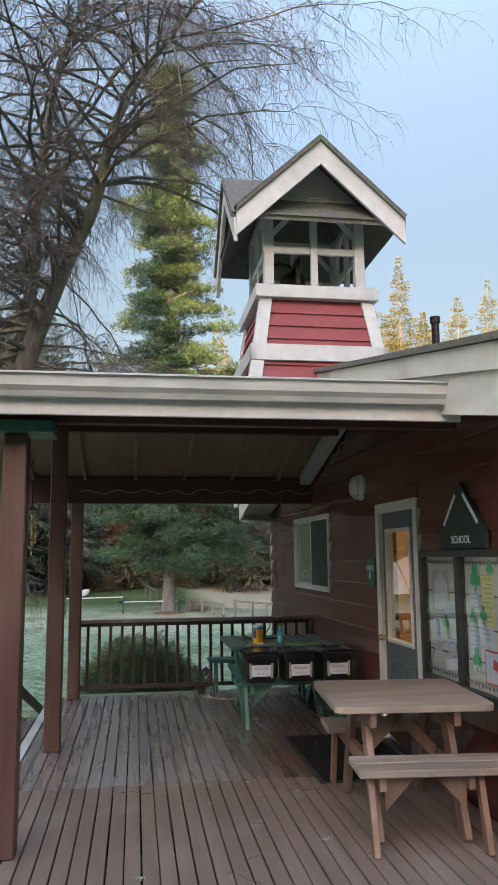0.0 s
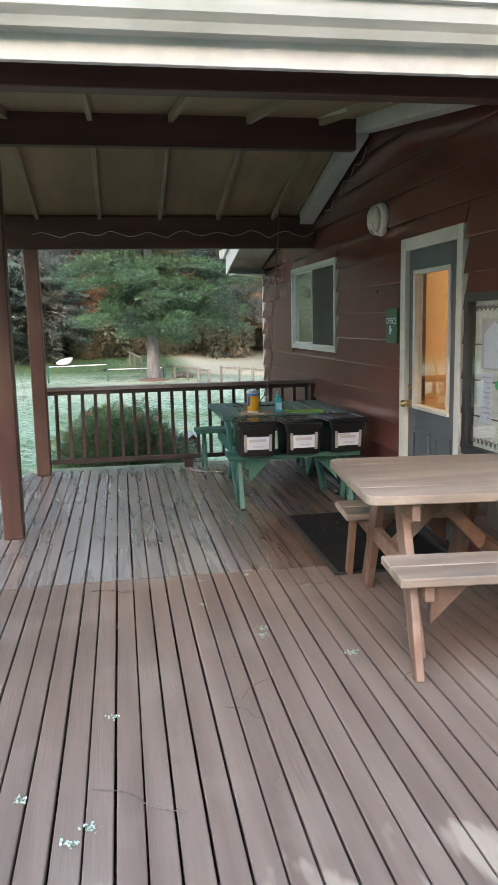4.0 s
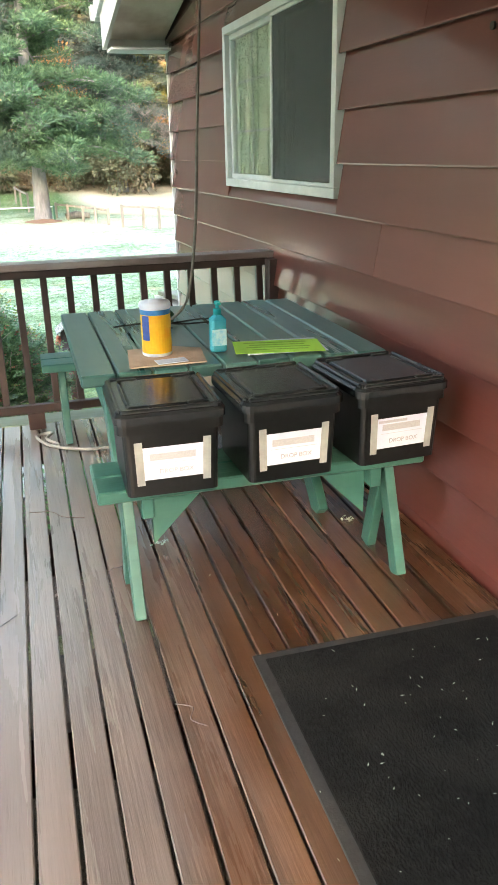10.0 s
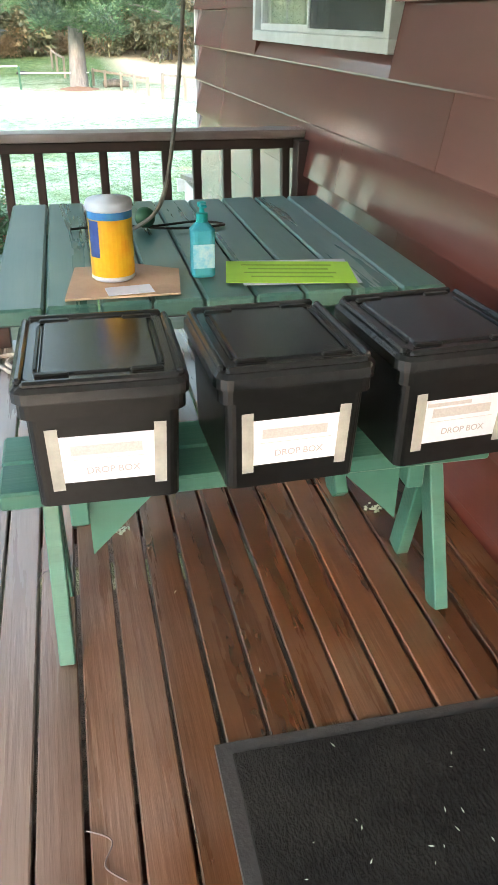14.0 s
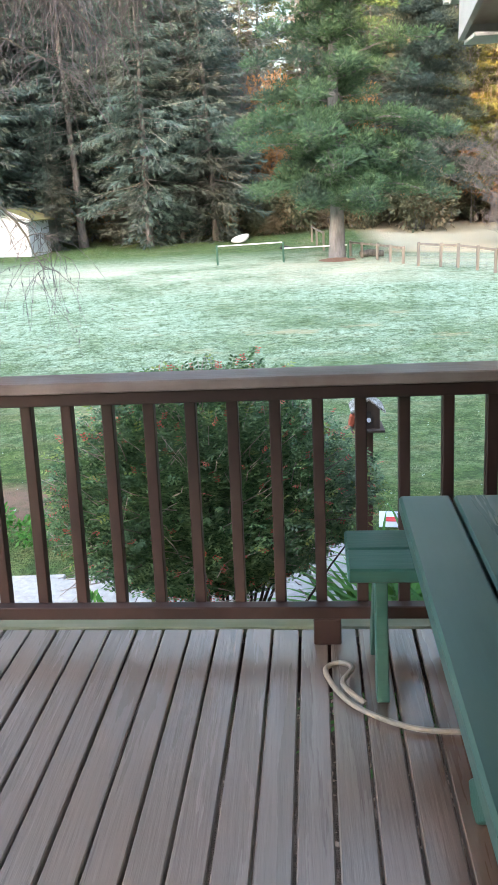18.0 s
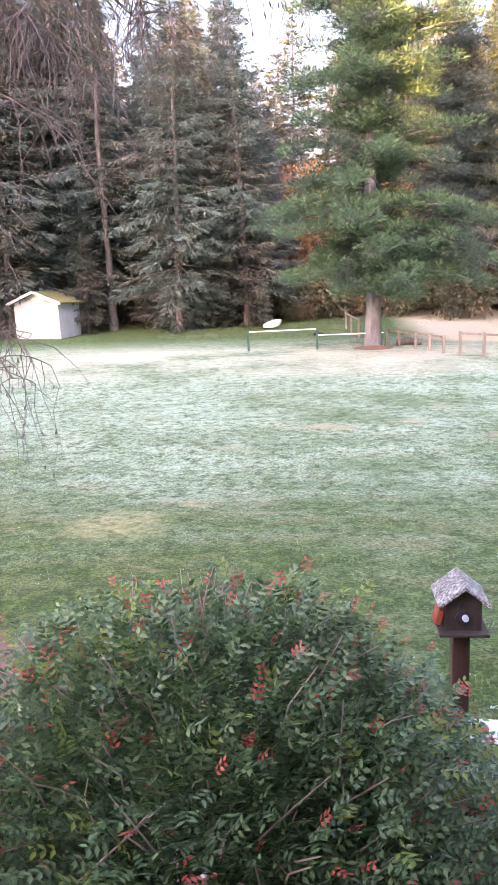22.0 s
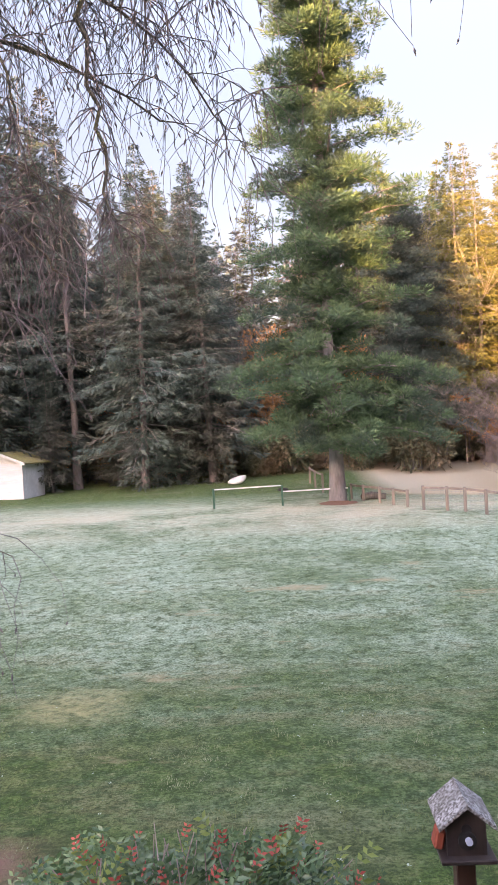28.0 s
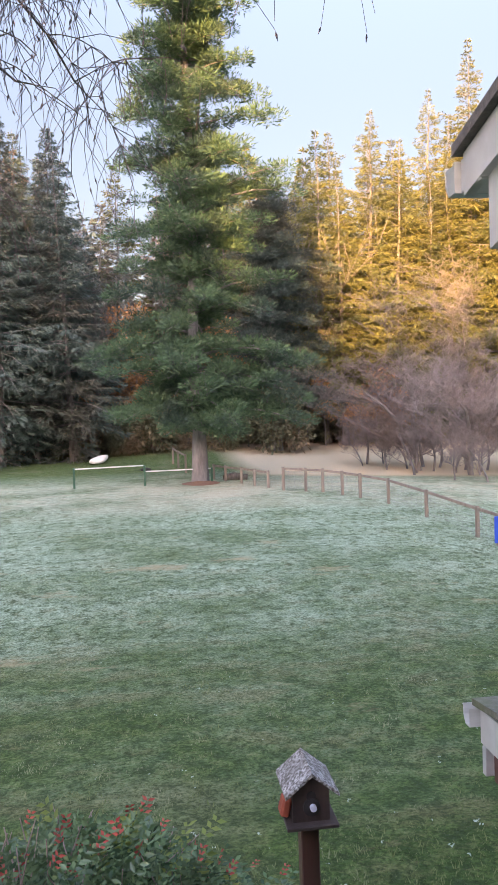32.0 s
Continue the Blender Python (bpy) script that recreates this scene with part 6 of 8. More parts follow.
def bare_mesh(seed, h, spread, depth=5, up=0.6, first=0.5, kids=3, thin=0.6, jitter=0.35, r0=0.03, rmin=0.008):
    """Paths of a leafless branching tree."""
    g = random.Random(seed)
    paths = []

    def grow(p, d, ln, r, k):
        pts = [(p.copy(), r)]
        n = 5 if k > 1 else 3
        q, dd = p.copy(), d.copy()
        for i in range(n):
            dd = (dd + Vector((g.uniform(-1, 1), g.uniform(-1, 1), g.uniform(-0.6, 0.8))) * jitter * 0.5 + Vector((0, 0, 0.05 * up))).normalized()
            q = q + dd * (ln / n)
            pts.append((q.copy(), max(r * (1 - 0.6 * (i + 1) / n), rmin)))
        paths.append(pts)
        if k == 0:
            return
        for c in range(kids + (1 if g.random() < 0.5 else 0)):
            i = g.randint(1, n)
            base, br = pts[i]
            a = g.uniform(0, 2 * math.pi)
            side = Vector((math.cos(a), math.sin(a), g.uniform(-0.1, 0.5)))
            nd = (dd * g.uniform(0.4, 1.0) + side * spread + Vector((0, 0, up * 0.3))).normalized()
            grow(base, nd, ln * g.uniform(0.38, 0.75), br * thin, k - 1)

    grow(Vector((0, 0, 0)), Vector((g.uniform(-0.1, 0.1), g.uniform(-0.1, 0.1), 1)), h * first, h * r0, depth)
    return paths


def bare_tree(name, loc, label, seed, h, spread, material, group="", **kw):
    t = thing(name, loc, label, "tree", group)
    pth = bare_mesh(seed, h, spread, **kw)
    mesh_part("trunk", raw("trunk", *tubes(pth[:1], 8)), M_BARK_FAR, t, smooth=True)
    tagged(mesh_part("branch", raw("branch", *tubes(pth[1:], 3)), material, t), kind="stuff")
    return t


rnd = random.Random(5)
M_BARK_GREY = surface("pine_bark_grey", (0.13, 0.125, 0.13), (0.24, 0.235, 0.24), 5, (1, 1, 0.25), 0.9, 0.8, 20, c3=(0.10, 0.09, 0.085), big=1.0, amount=0.5, depth=0.04)
# orange leaf colour imitates sunlit glimpses between the shaded firs
M_RUSSET = leafy("sun_glimpse_russet", (0.36, 0.18, 0.08), (0.52, 0.29, 0.13), 0.4, trans=0.3, vary=0.2)
# the old pine behind the lawn
old_pine("large_conifer", (0.6, 37.5, ground_z(0.6, 37.5) - 0.1), "huge old green pine with grey trunk behind the lawn", 3, 36.0, M_NEEDLE_PINE)
old_pine("conifer_behind", (7.4, 55.0, ground_z(7.4, 55.0) - 0.1), "dark round-topped pine behind the huge old pine", 8, 19.0, M_NEEDLE)
# forest: a few kinds, then copies
WOOD = "conifers of the wood"
kinds = [
    fir("conifer", (-8.4, 57, ground_z(-8.4, 57) - 0.2), "tall dark blue-green fir at the wood's edge", 11, 24, 6.0, M_NEEDLE, WOOD, first=0.03),
    fir("conifer", (-12.3, 56, ground_z(-12.3, 56) - 0.2), "thin dark green fir with bare lower trunk", 12, 23, 4.8, M_NEEDLE, WOOD, first=0.22, gap=0.35, limbs=6, dens=18, droop=0.4),
    fir("conifer", (-19.5, 54, ground_z(-19.5, 54) - 0.2), "tall dark blue-green fir at the wood's edge", 13, 30, 7.2, M_NEEDLE, WOOD, first=0.10, gap=0.2, whorls=68, droop=0.4),
    fir("conifer", (-16.2, 52, ground_z(-16.2, 52) - 0.2), "sparse grey-green fir with many dead limbs", 14, 25, 5.6, M_NEEDLE, WOOD, first=0.16, gap=0.45, limbs=7, dens=15, droop=0.35),
]
GOLD = "sunlit conifers"
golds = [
    fir("golden_conifer", (12.6, 61, ground_z(12.6, 61) - 0.2), "sunlit golden-green fir behind the meadow", 21, 25.5, 6.6, M_NEEDLE_SUN_GOLD, GOLD, first=0.14, dens=19, taper=1.0),
    fir("golden_conifer", (16.2, 61, ground_z(16.2, 61) - 0.2), "sunlit golden-green fir behind the meadow", 22, 27, 7.0, M_NEEDLE_SUN_GOLD, GOLD, first=0.2, dens=18, gap=0.2, taper=0.95),
    fir("golden_conifer", (24.5, 60, ground_z(24.5, 60) - 0.2), "tall sunlit golden-green fir with open crown", 23, 33, 6.6, M_NEEDLE_SUN_GOLD, GOLD, first=0.3, dens=18, gap=0.25, taper=0.9),
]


def plant(src, x, y, s):
    c = copy_thing(src, pose(x, y, ground_z(x, y) - 0.2, rnd.uniform(-1.5, 1.5), rnd.uniform(-1.5, 1.5), rnd.uniform(0, 360)))
    c.scale = (s * rnd.uniform(0.9, 1.15), s * rnd.uniform(0.9, 1.15), s)
    return c


# trees placed one by one
for k, x, y, s in ((0, -22.5, 50, 1.12), (2, -24.5, 53, 0.98), (3, -10.4, 60, 0.9), (0, -14.2, 58, 0.86), (1, -18.0, 60, 1.0), (2, -28, 49, 0.9), (3, -21, 58, 1.05), (1, -26, 58, 1.1), (0, -31, 52, 1.0), (0, -6.6, 61, 0.72), (3, -5.6, 58, 0.55), (0, -10.0, 55, 0.42), (0, -13.5, 52.5, 0.36), (0, -17.5, 50.5, 0.4),
                   (1, 1.5, 63, 0.95), (0, 4.6, 64, 0.9), (3, 7.8, 65, 0.95), (1, 9.6, 66, 0.9), (2, 2.5, 70, 0.75), (2, -15.5, 63, 0.85), (0, -20.2, 62, 0.95), (2, -11.6, 64, 0.8), (0, -26, 63, 1.05), (3, -8.2, 65, 0.85), (2, -22.3, 56, 1.16), (0, -18.6, 57, 1.28), (0, -11.2, 58.5, 1.0), (0, -6.9, 52.5, 0.93), (0, -11.3, 50.5, 0.98), (0, -9.2, 52, 0.5)):
    plant(kinds[k], x, y, s)
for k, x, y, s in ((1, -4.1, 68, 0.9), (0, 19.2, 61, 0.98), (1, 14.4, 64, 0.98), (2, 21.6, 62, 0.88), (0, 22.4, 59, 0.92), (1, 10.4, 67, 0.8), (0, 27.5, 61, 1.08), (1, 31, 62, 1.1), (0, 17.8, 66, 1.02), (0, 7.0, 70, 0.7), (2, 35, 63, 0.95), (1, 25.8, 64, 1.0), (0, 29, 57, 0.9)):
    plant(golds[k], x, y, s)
# lighter trees that fill the wood behind, haze and sunlight put into their needle colours
deep = [
    fir("conifer", (-13, 66, ground_z(-13, 66) - 0.2), "haze-paled grey-brown fir deep in the wood", 15, 24, 6.5, M_NEEDLE_HAZE, WOOD, first=0.05, whorls=44, limbs=6, dens=9, size=0.85),
    fir("golden_conifer", (13, 69, ground_z(13, 69) - 0.2), "sunlit golden-green fir deep in the wood", 25, 25, 6.8, M_NEEDLE_SUN_GOLD, GOLD, first=0.05, whorls=44, limbs=6, dens=9, size=0.85),
]
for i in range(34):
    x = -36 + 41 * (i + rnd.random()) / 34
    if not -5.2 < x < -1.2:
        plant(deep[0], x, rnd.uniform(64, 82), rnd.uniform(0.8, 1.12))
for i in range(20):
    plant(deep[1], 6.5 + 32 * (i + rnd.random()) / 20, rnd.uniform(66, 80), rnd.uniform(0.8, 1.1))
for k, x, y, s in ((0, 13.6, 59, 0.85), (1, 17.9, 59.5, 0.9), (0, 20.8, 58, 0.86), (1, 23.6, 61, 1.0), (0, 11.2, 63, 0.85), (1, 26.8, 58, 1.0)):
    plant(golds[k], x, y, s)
# bare grey-brown trees at the meadow's edge, and thin poles under the wood
BARE = "bare trees"
near_bare = [
    bare_tree("bare_tree", (13.6, 42.5, ground_z(13.6, 42.5) - 0.2), "leafless grey-brown tree with dense twigs by the meadow", 31, 33, 0.95, M_TWIG_GREY, BARE, depth=5, kids=4, first=0.2, jitter=0.6, up=0.3, r0=0.005, rmin=0.01),
    bare_tree("bare_tree", (17.3, 44, ground_z(17.3, 44) - 0.2), "leafless grey-brown tree with dense twigs by the meadow", 32, 35, 0.9, M_TWIG_GREY, BARE, depth=5, kids=4, first=0.2, jitter=0.6, up=0.35, r0=0.005, rmin=0.013),
]
for k, x, y, s in ((0, 15.6, 40, 0.85), (1, 20.3, 43, 1.0), (1, 15.0, 47, 0.95), (0, 19.2, 48, 1.05), (1, 11.6, 46.5, 0.5), (0, 12.4, 40, 0.45), (1, 17.5, 37, 0.6), (0, 21.5, 38, 0.8), (1, 13.6, 37.5, 0.32), (0, 11.8, 43, 0.3), (0, 15, 36.5, 0.35), (1, 13, 41.2, 0.36), (0, 16.4, 42.6, 0.7), (1, 18.6, 40.2, 0.8), (0, 14.6, 44.6, 0.6), (0, 11.0, 45.2, 0.3), (1, 12.2, 44.4, 0.34), (0, 13.2, 43.4, 0.36), (1, 14.2, 42.0, 0.4), (0, 15.2, 41.2, 0.42), (1, 16.2, 40.0, 0.36), (0, 14.0, 45.4, 0.42), (1, 15.4, 44.2, 0.45), (0, 16.8, 41.4, 0.45), (1, 17.6, 42.4, 0.5), (0, 12.8, 46.8, 0.4)):
    c = plant(near_bare[k], x, y, s * (1.1 if s > 0.55 else 1.0))
    c.scale.z *= 0.86 if s > 0.55 else 0.95
for c in near_bare:
    c.scale.z = 0.84
poles = [
    bare_tree("pole_tree", (9.5, 58, ground_z(9.5, 58) - 0.2), "thin leafless pole tree at the wood's edge", 33, 12, 0.45, M_TWIG_GREY, "pole trees", depth=3, kids=4, first=0.85, jitter=0.2, r0=0.006, rmin=0.014),
    bare_tree("pole_tree", (-9.2, 58.5, ground_z(-9.2, 58.5) - 0.2), "thin leafless pole tree at the wood's edge", 34, 14, 0.5, M_TWIG_GREY, "pole trees", depth=3, kids=5, first=0.7, jitter=0.25, r0=0.006, rmin=0.014),
]
for i in range(32):
    x = -24 + 50 * (i + rnd.random()) / 32
    plant(poles[i % 2], x, (58 if x < 4 else 56.5) + rnd.uniform(0, 6), rnd.uniform(0.35, 0.75))


def shrub_mesh(seed, w, h, n, size, lobes=9):
    """Leaves over a cluster of lobes, with gaps."""
    g = random.Random(seed)
    L_ = [(Vector((g.uniform(-0.6, 0.6) * w, g.uniform(-0.6, 0.6) * w, h * g.uniform(0.35, 0.75))), w * g.uniform(0.3, 0.55)) for _ in range(lobes)]
    vs, fs = [], []
    for i in range(n):
        c, r = L_[g.randrange(lobes)]
        d = Vector((g.gauss(0, 1), g.gauss(0, 1), g.gauss(0.2, 1))).normalized()
        p = c + d * (r * g.uniform(0.6, 1.05))
        p.z = max(0.02, p.z)
        a = (d + Vector((g.uniform(-1, 1), g.uniform(-1, 1), g.uniform(-0.6, 0.6))) * 0.9).normalized()
        u = a.cross(Vector((g.uniform(-1, 1), g.uniform(-1, 1), 1))).normalized()
        s = size * g.uniform(0.6, 1.3)
        b0 = len(vs)
        vs += [tuple(p), tuple(p + a * (s * 0.5) + u * (s * 0.25)), tuple(p + a * s), tuple(p + a * (s * 0.5) - u * (s * 0.25))]
        fs.append((b0, b0 + 1, b0 + 2, b0 + 3))
    return vs, fs


# warm light low in the wood put into a lighter, warmer leaf colour
M_UNDER = leafy("underwood_leaf_glow", (0.11, 0.12, 0.075), (0.2, 0.2, 0.125), 0.3, c3=(0.34, 0.235, 0.15), amount=0.7)
us = thing("underwood_shrub", (-11, 55, ground_z(-11, 55)), "dense olive-brown underwood at the wood's edge", "shrub", "underwood shrubs")
tagged(mesh_part("foliage", raw("foliage", *shrub_mesh(41, 2.2, 2.8, 3400, 0.24, 18)), M_UNDER, us), kind="stuff")
for i in range(28):
    x = -30 + 2.2 * i + rnd.uniform(-0.8, 0.8)
    y = (53.5 if x < 4 else 59.5) + rnd.uniform(0, 5)
    s = rnd.uniform(0.6, 1.4) * (0.75 if x > 4 else 1.0)
    c = copy_thing(us, pose(x, y, ground_z(x, y) - 0.1, 0, 0, rnd.uniform(0, 360)))
    c.scale = (s, s, s * rnd.uniform(0.8, 1.4))
for i in range(21):
    x, y = (3.6 + 1.25 * i + rnd.uniform(-0.5, 0.5), rnd.uniform(60.5, 64)) if i < 20 else (7.3, 53.6)
    s = rnd.uniform(0.8, 1.25)
    c = copy_thing(us, pose(x, y, ground_z(x, y) - 0.1, 0, 0, rnd.uniform(0, 360)))
    c.scale = (s, s, s * rnd.uniform(0.9, 1.5))

# russet trees added where sunlight glimmers through the wood
rt = thing("russet_tree", (-3.2, 63, ground_z(-3.2, 63) - 0.2), "young russet tree standing in for sunlit glimpses among the firs", "tree", "russet trees")
g = random.Random(19)
mesh_part("trunk", raw("trunk", *tubes([trunk_path(g, 11, 0.12)[1]], 7)), M_BARK_FAR, rt, smooth=True)
tagged(mesh_part("foliage", raw("foliage", *shrub_mesh(43, 2.6, 14, 3000, 0.34, 16)), M_RUSSET, rt), kind="stuff")
for x, y, s in ((-10.8, 62, 0.7), (2.9, 58, 0.85), (-16, 60, 0.75), (3.8, 61, 0.9), (9.8, 62, 0.8), (-22, 61, 0.8), (11.8, 58.5, 0.5), (16, 59, 0.55), (-1.8, 70, 1.0), (-7.5, 60.5, 0.55), (-13.2, 61.5, 0.6), (-19.2, 60, 0.5), (-24.5, 60, 0.6), (-5.2, 63.5, 0.7), (-9.3, 57.5, 0.32), (-15.2, 56, 0.3), (-18.2, 55.5, 0.36), (-12.4, 57, 0.28), (-22.6, 55, 0.34), (7.4, 60, 0.5), (6.0, 63, 0.7), (13.8, 57.5, 0.4), (17, 57, 0.42), (-3.0, 60, 0.6), (-1.0, 61.5, 0.55), (4.6, 59.5, 0.6), (-6.2, 58.5, 0.4), (-14, 59.5, 0.5)):
    plant(rt, x, y, s)

# wooded ridge far behind the wood, and an unseen tree row added behind the porch to keep the low sun off
bank = thing("far_wood", (0, 0, 0), "distant dark mass of conifers beyond the lawn", "woods", kind="stuff")
g = random.Random(77)
vs_, fs_ = [], []
for i in range(520):
    x, y = g.uniform(-110, 110), g.uniform(88, 120)
    z = ground_z(x, y)
    hh = g.uniform(15, 27) if x < -7 or x > 2 else g.uniform(6, 12)
    rr = hh * 0.15
    for k in range(16):
        f = k / 16
        for q in range(6):
            a = g.uniform(0, 6.28)
            l_ = rr * (1 - f) + 0.3
            c = Vector((x, y, z + hh * f))
            d = Vector((math.cos(a), math.sin(a), -0.35)) * l_
            u = Vector((-math.sin(a), math.cos(a), 0)) * (0.35 * l_)
            b0 = len(vs_)
            vs_ += [tuple(c + Vector((0, 0, 0.5))), tuple(c + d * 0.6 + u), tuple(c + d), tuple(c + d * 0.6 - u)]
            fs_.append((b0, b0 + 1, b0 + 2, b0 + 3))
mesh_part("conifers", raw("conifers", vs_, fs_), M_NEEDLE, bank)
sun_block = thing("ridge_wood", (0, 0, 0), "unseen row of dark conifers added behind the porch to block the sun", "woods", kind="stuff")
vs_, fs_ = [], []
for i in range(190):
    x, y = -150 + 1.4 * i + g.uniform(-1, 1), -112 + g.uniform(-5, 5)
    z = ground_z(x, y) - 0.5
    # heights by x set which far trees the sun reaches
    block_z = 70 if x < -67.5 else 62 if x < -65.6 else 48.5 if x < -60.4 else 64 if x < -57.2 else 45
    hh = block_z - z + g.uniform(-3.5, 1.0)
    for k in range(16):
        f = k / 16
        for q in range(9):
            a = g.uniform(0, 6.28)
            l_ = hh * 0.17 * (1 - f) + 0.4
            c = Vector((x, y, z + hh * f))
            d = Vector((math.cos(a), math.sin(a), -0.35)) * l_
            u = Vector((-math.sin(a), math.cos(a), 0)) * (0.6 * l_)
            b0 = len(vs_)
            vs_ += [tuple(c + Vector((0, 0, 0.6))), tuple(c + d * 0.6 + u), tuple(c + d), tuple(c + d * 0.6 - u)]
            fs_.append((b0, b0 + 1, b0 + 2, b0 + 3))
mesh_part("conifers", raw("conifers", vs_, fs_), M_NEEDLE, sun_block)


# ---- weeping birch beside the deck ----
birch = thing("weeping_birch", (-5.9, 5.6, ground_z(-5.9, 5.6) - 0.1), "leafless weeping birch with mossy trunk and hanging catkins", "tree")
g = random.Random(9)
B0 = Vector(birch.matrix_basis.translation)
stems = [[(-5.9, 5.6, -2.1), (-5.3, 5.4, 1.0), (-4.6, 5.1, 4.0), (-4.04, 5.0, 5.9), (-3.5, 5.0, 7.4), (-3.05, 5.0, 8.5), (-2.65, 5.0, 10.3), (-1.85, 5.2, 12.0), (-0.9, 5.4, 13.6)],
         [(-5.6, 5.6, -1.0), (-5.0, 5.7, 2.5), (-4.45, 5.6, 5.5), (-4.22, 5.5, 7.3), (-4.2, 5.4, 8.7), (-4.0, 5.3, 10.3), (-3.75, 5.2, 11.8), (-3.2, 5.2, 13.3), (-2.6, 5.2, 14.6)]]
trunk_paths, limb_paths, twig_paths, cat_v, cat_f = [], [], [], [], []


def spline(pts, n):
    P = [Vector(p) for p in pts]
    out = []
    for i in range(len(P) - 1):
        p0, p1, p2, p3 = P[max(i - 1, 0)], P[i], P[i + 1], P[min(i + 2, len(P) - 1)]
        for k in range(n):
            t = k / n
            out.append(0.5 * ((2 * p1) + (p2 - p0) * t + (2 * p0 - 5 * p1 + 4 * p2 - p3) * t * t + (3 * p1 - p0 - 3 * p2 + p3) * t ** 3))
    out.append(P[-1])
    return out


def strand(p, ln, r=0.004):
    """A twig that hangs down, with catkins at its end."""
    d = Vector((g.uniform(-1, 1), g.uniform(-1, 1), g.uniform(-0.8, 0.3))).normalized()
    pts = [(p.copy(), r)]
    q = p.copy()
    n = 4
    for i in range(n):
        d = (d + Vector((g.uniform(-0.6, 0.6), g.uniform(-0.6, 0.6), -0.45))).normalized()
        q = q + d * (ln / n)
        pts.append((q.copy(), max(0.0016, r * (1 - 0.7 * (i + 1) / n))))
    twig_paths.append(pts)
    if g.random() < 0.7:
        s = pts[g.randint(2, n)][0]
        a = Vector((g.uniform(-0.5, 0.5), g.uniform(-0.5, 0.5), -1)).normalized()
        u = a.cross(Vector((1, 0.3, 0))).normalized() * 0.007
        w = a.cross(u).normalized() * 0.007
        l_ = g.uniform(0.035, 0.07)
        b0 = len(cat_v)
        cat_v.extend([tuple(s), tuple(s + a * l_ * 0.4 + u), tuple(s + a * l_ * 0.4 + w), tuple(s + a * l_ * 0.4 - u), tuple(s + a * l_ * 0.4 - w), tuple(s + a * l_)])
        for i in range(4):
            cat_f.append((b0, b0 + 1 + i, b0 + 1 + (i + 1) % 4))
            cat_f.append((b0 + 5, b0 + 1 + (i + 1) % 4, b0 + 1 + i))


def limb(p, az, ln, r, rise, hang):
    """An arching limb with side branches and hanging strands."""
    d = Vector((math.cos(az), math.sin(az), rise)).normalized()
    pts, q = [(p.copy(), r)], p.copy()
    n = 8
    for i in range(n):
        d = (d + Vector((g.uniform(-0.25, 0.25), g.uniform(-0.25, 0.25), g.uniform(-0.28, 0.06)))).normalized()
        q = q + d * (ln / n)
        pts.append((q.copy(), max(0.008, r * (1 - 0.85 * (i + 1) / n))))
    limb_paths.append(pts)
    for i in range(2, n + 1):
        for s in range(2):
            base, br = pts[i]
            a2 = az + g.uniform(-1.3, 1.3)
            d2 = Vector((math.cos(a2), math.sin(a2), g.uniform(-0.3, 0.6))).normalized()
            q2 = base.copy()
            sp = [(q2.copy(), max(0.006, br * 0.5))]
            l2 = ln * g.uniform(0.12, 0.3)
            for k in range(5):
                d2 = (d2 + Vector((g.uniform(-0.3, 0.3), g.uniform(-0.3, 0.3), -0.16))).normalized()
                q2 = q2 + d2 * (l2 / 5)
                sp.append((q2.copy(), max(0.004, br * 0.5 * (1 - 0.8 * (k + 1) / 5))))
            limb_paths.append(sp)
            for k in range(2, 6):
                for _ in range(hang):
                    strand(sp[k][0], g.uniform(0.3, 1.1))


for si, st in enumerate(stems):
    sp = spline([Vector(p) - B0 for p in st], 4)
    n = len(sp)
    r0 = 0.27 if si == 0 else 0.19
    trunk_paths.append([(p, r0 * (1 - 0.88 * i / (n - 1)) + (0.08 if i == 0 else 0)) for i, p in enumerate(sp)])
    for i in range(9, n):
        z = sp[i].z + B0.z
        for _ in range(4 if z > 8.5 else 3):
            if z < 8.5:
                limb(sp[i], g.uniform(1.8, 5.0), g.uniform(1.8, 3.4), trunk_paths[-1][i][1] * 0.35, g.uniform(0.1, 0.8), 1)
            else:
                az = g.uniform(-2.8, 2.0) if g.random() < 0.8 else g.uniform(0, 6.28)
                limb(sp[i], az, g.uniform(3.0, 5.8), trunk_paths[-1][i][1] * 0.45, g.uniform(0.1, 0.8), 2)
# lower branches that reach over the lawn before the deck
for p, az, ln, rise, hg in (((-4.5, 5.1, 4.3), -0.15, 2.2, 0.35, 1), ((-4.3, 5.0, 5.0), -0.5, 3.2, 0.15, 3), ((-5.0, 5.4, 1.6), -0.1, 1.4, 0.3, 1), ((-4.1, 5.0, 5.6), -0.2, 3.0, 0.0, 3), ((-4.2, 5.0, 5.3), 0.1, 2.6, 0.05, 3), ((-4.0, 5.0, 6.0), -0.8, 3.4, 0.05, 3),
                            ((-4.4, 5.0, 4.8), -0.9, 2.4, 0.1, 3), ((-4.7, 5.2, 3.4), -0.2, 1.6, 0.2, 2), ((-4.6, 5.2, 3.9), 0.4, 1.9, 0.2, 2), ((-4.2, 5.0, 5.2), -0.35, 2.2, 0.1, 3)):
    limb(Vector(p) - B0, az, ln, 0.028, rise, hg)
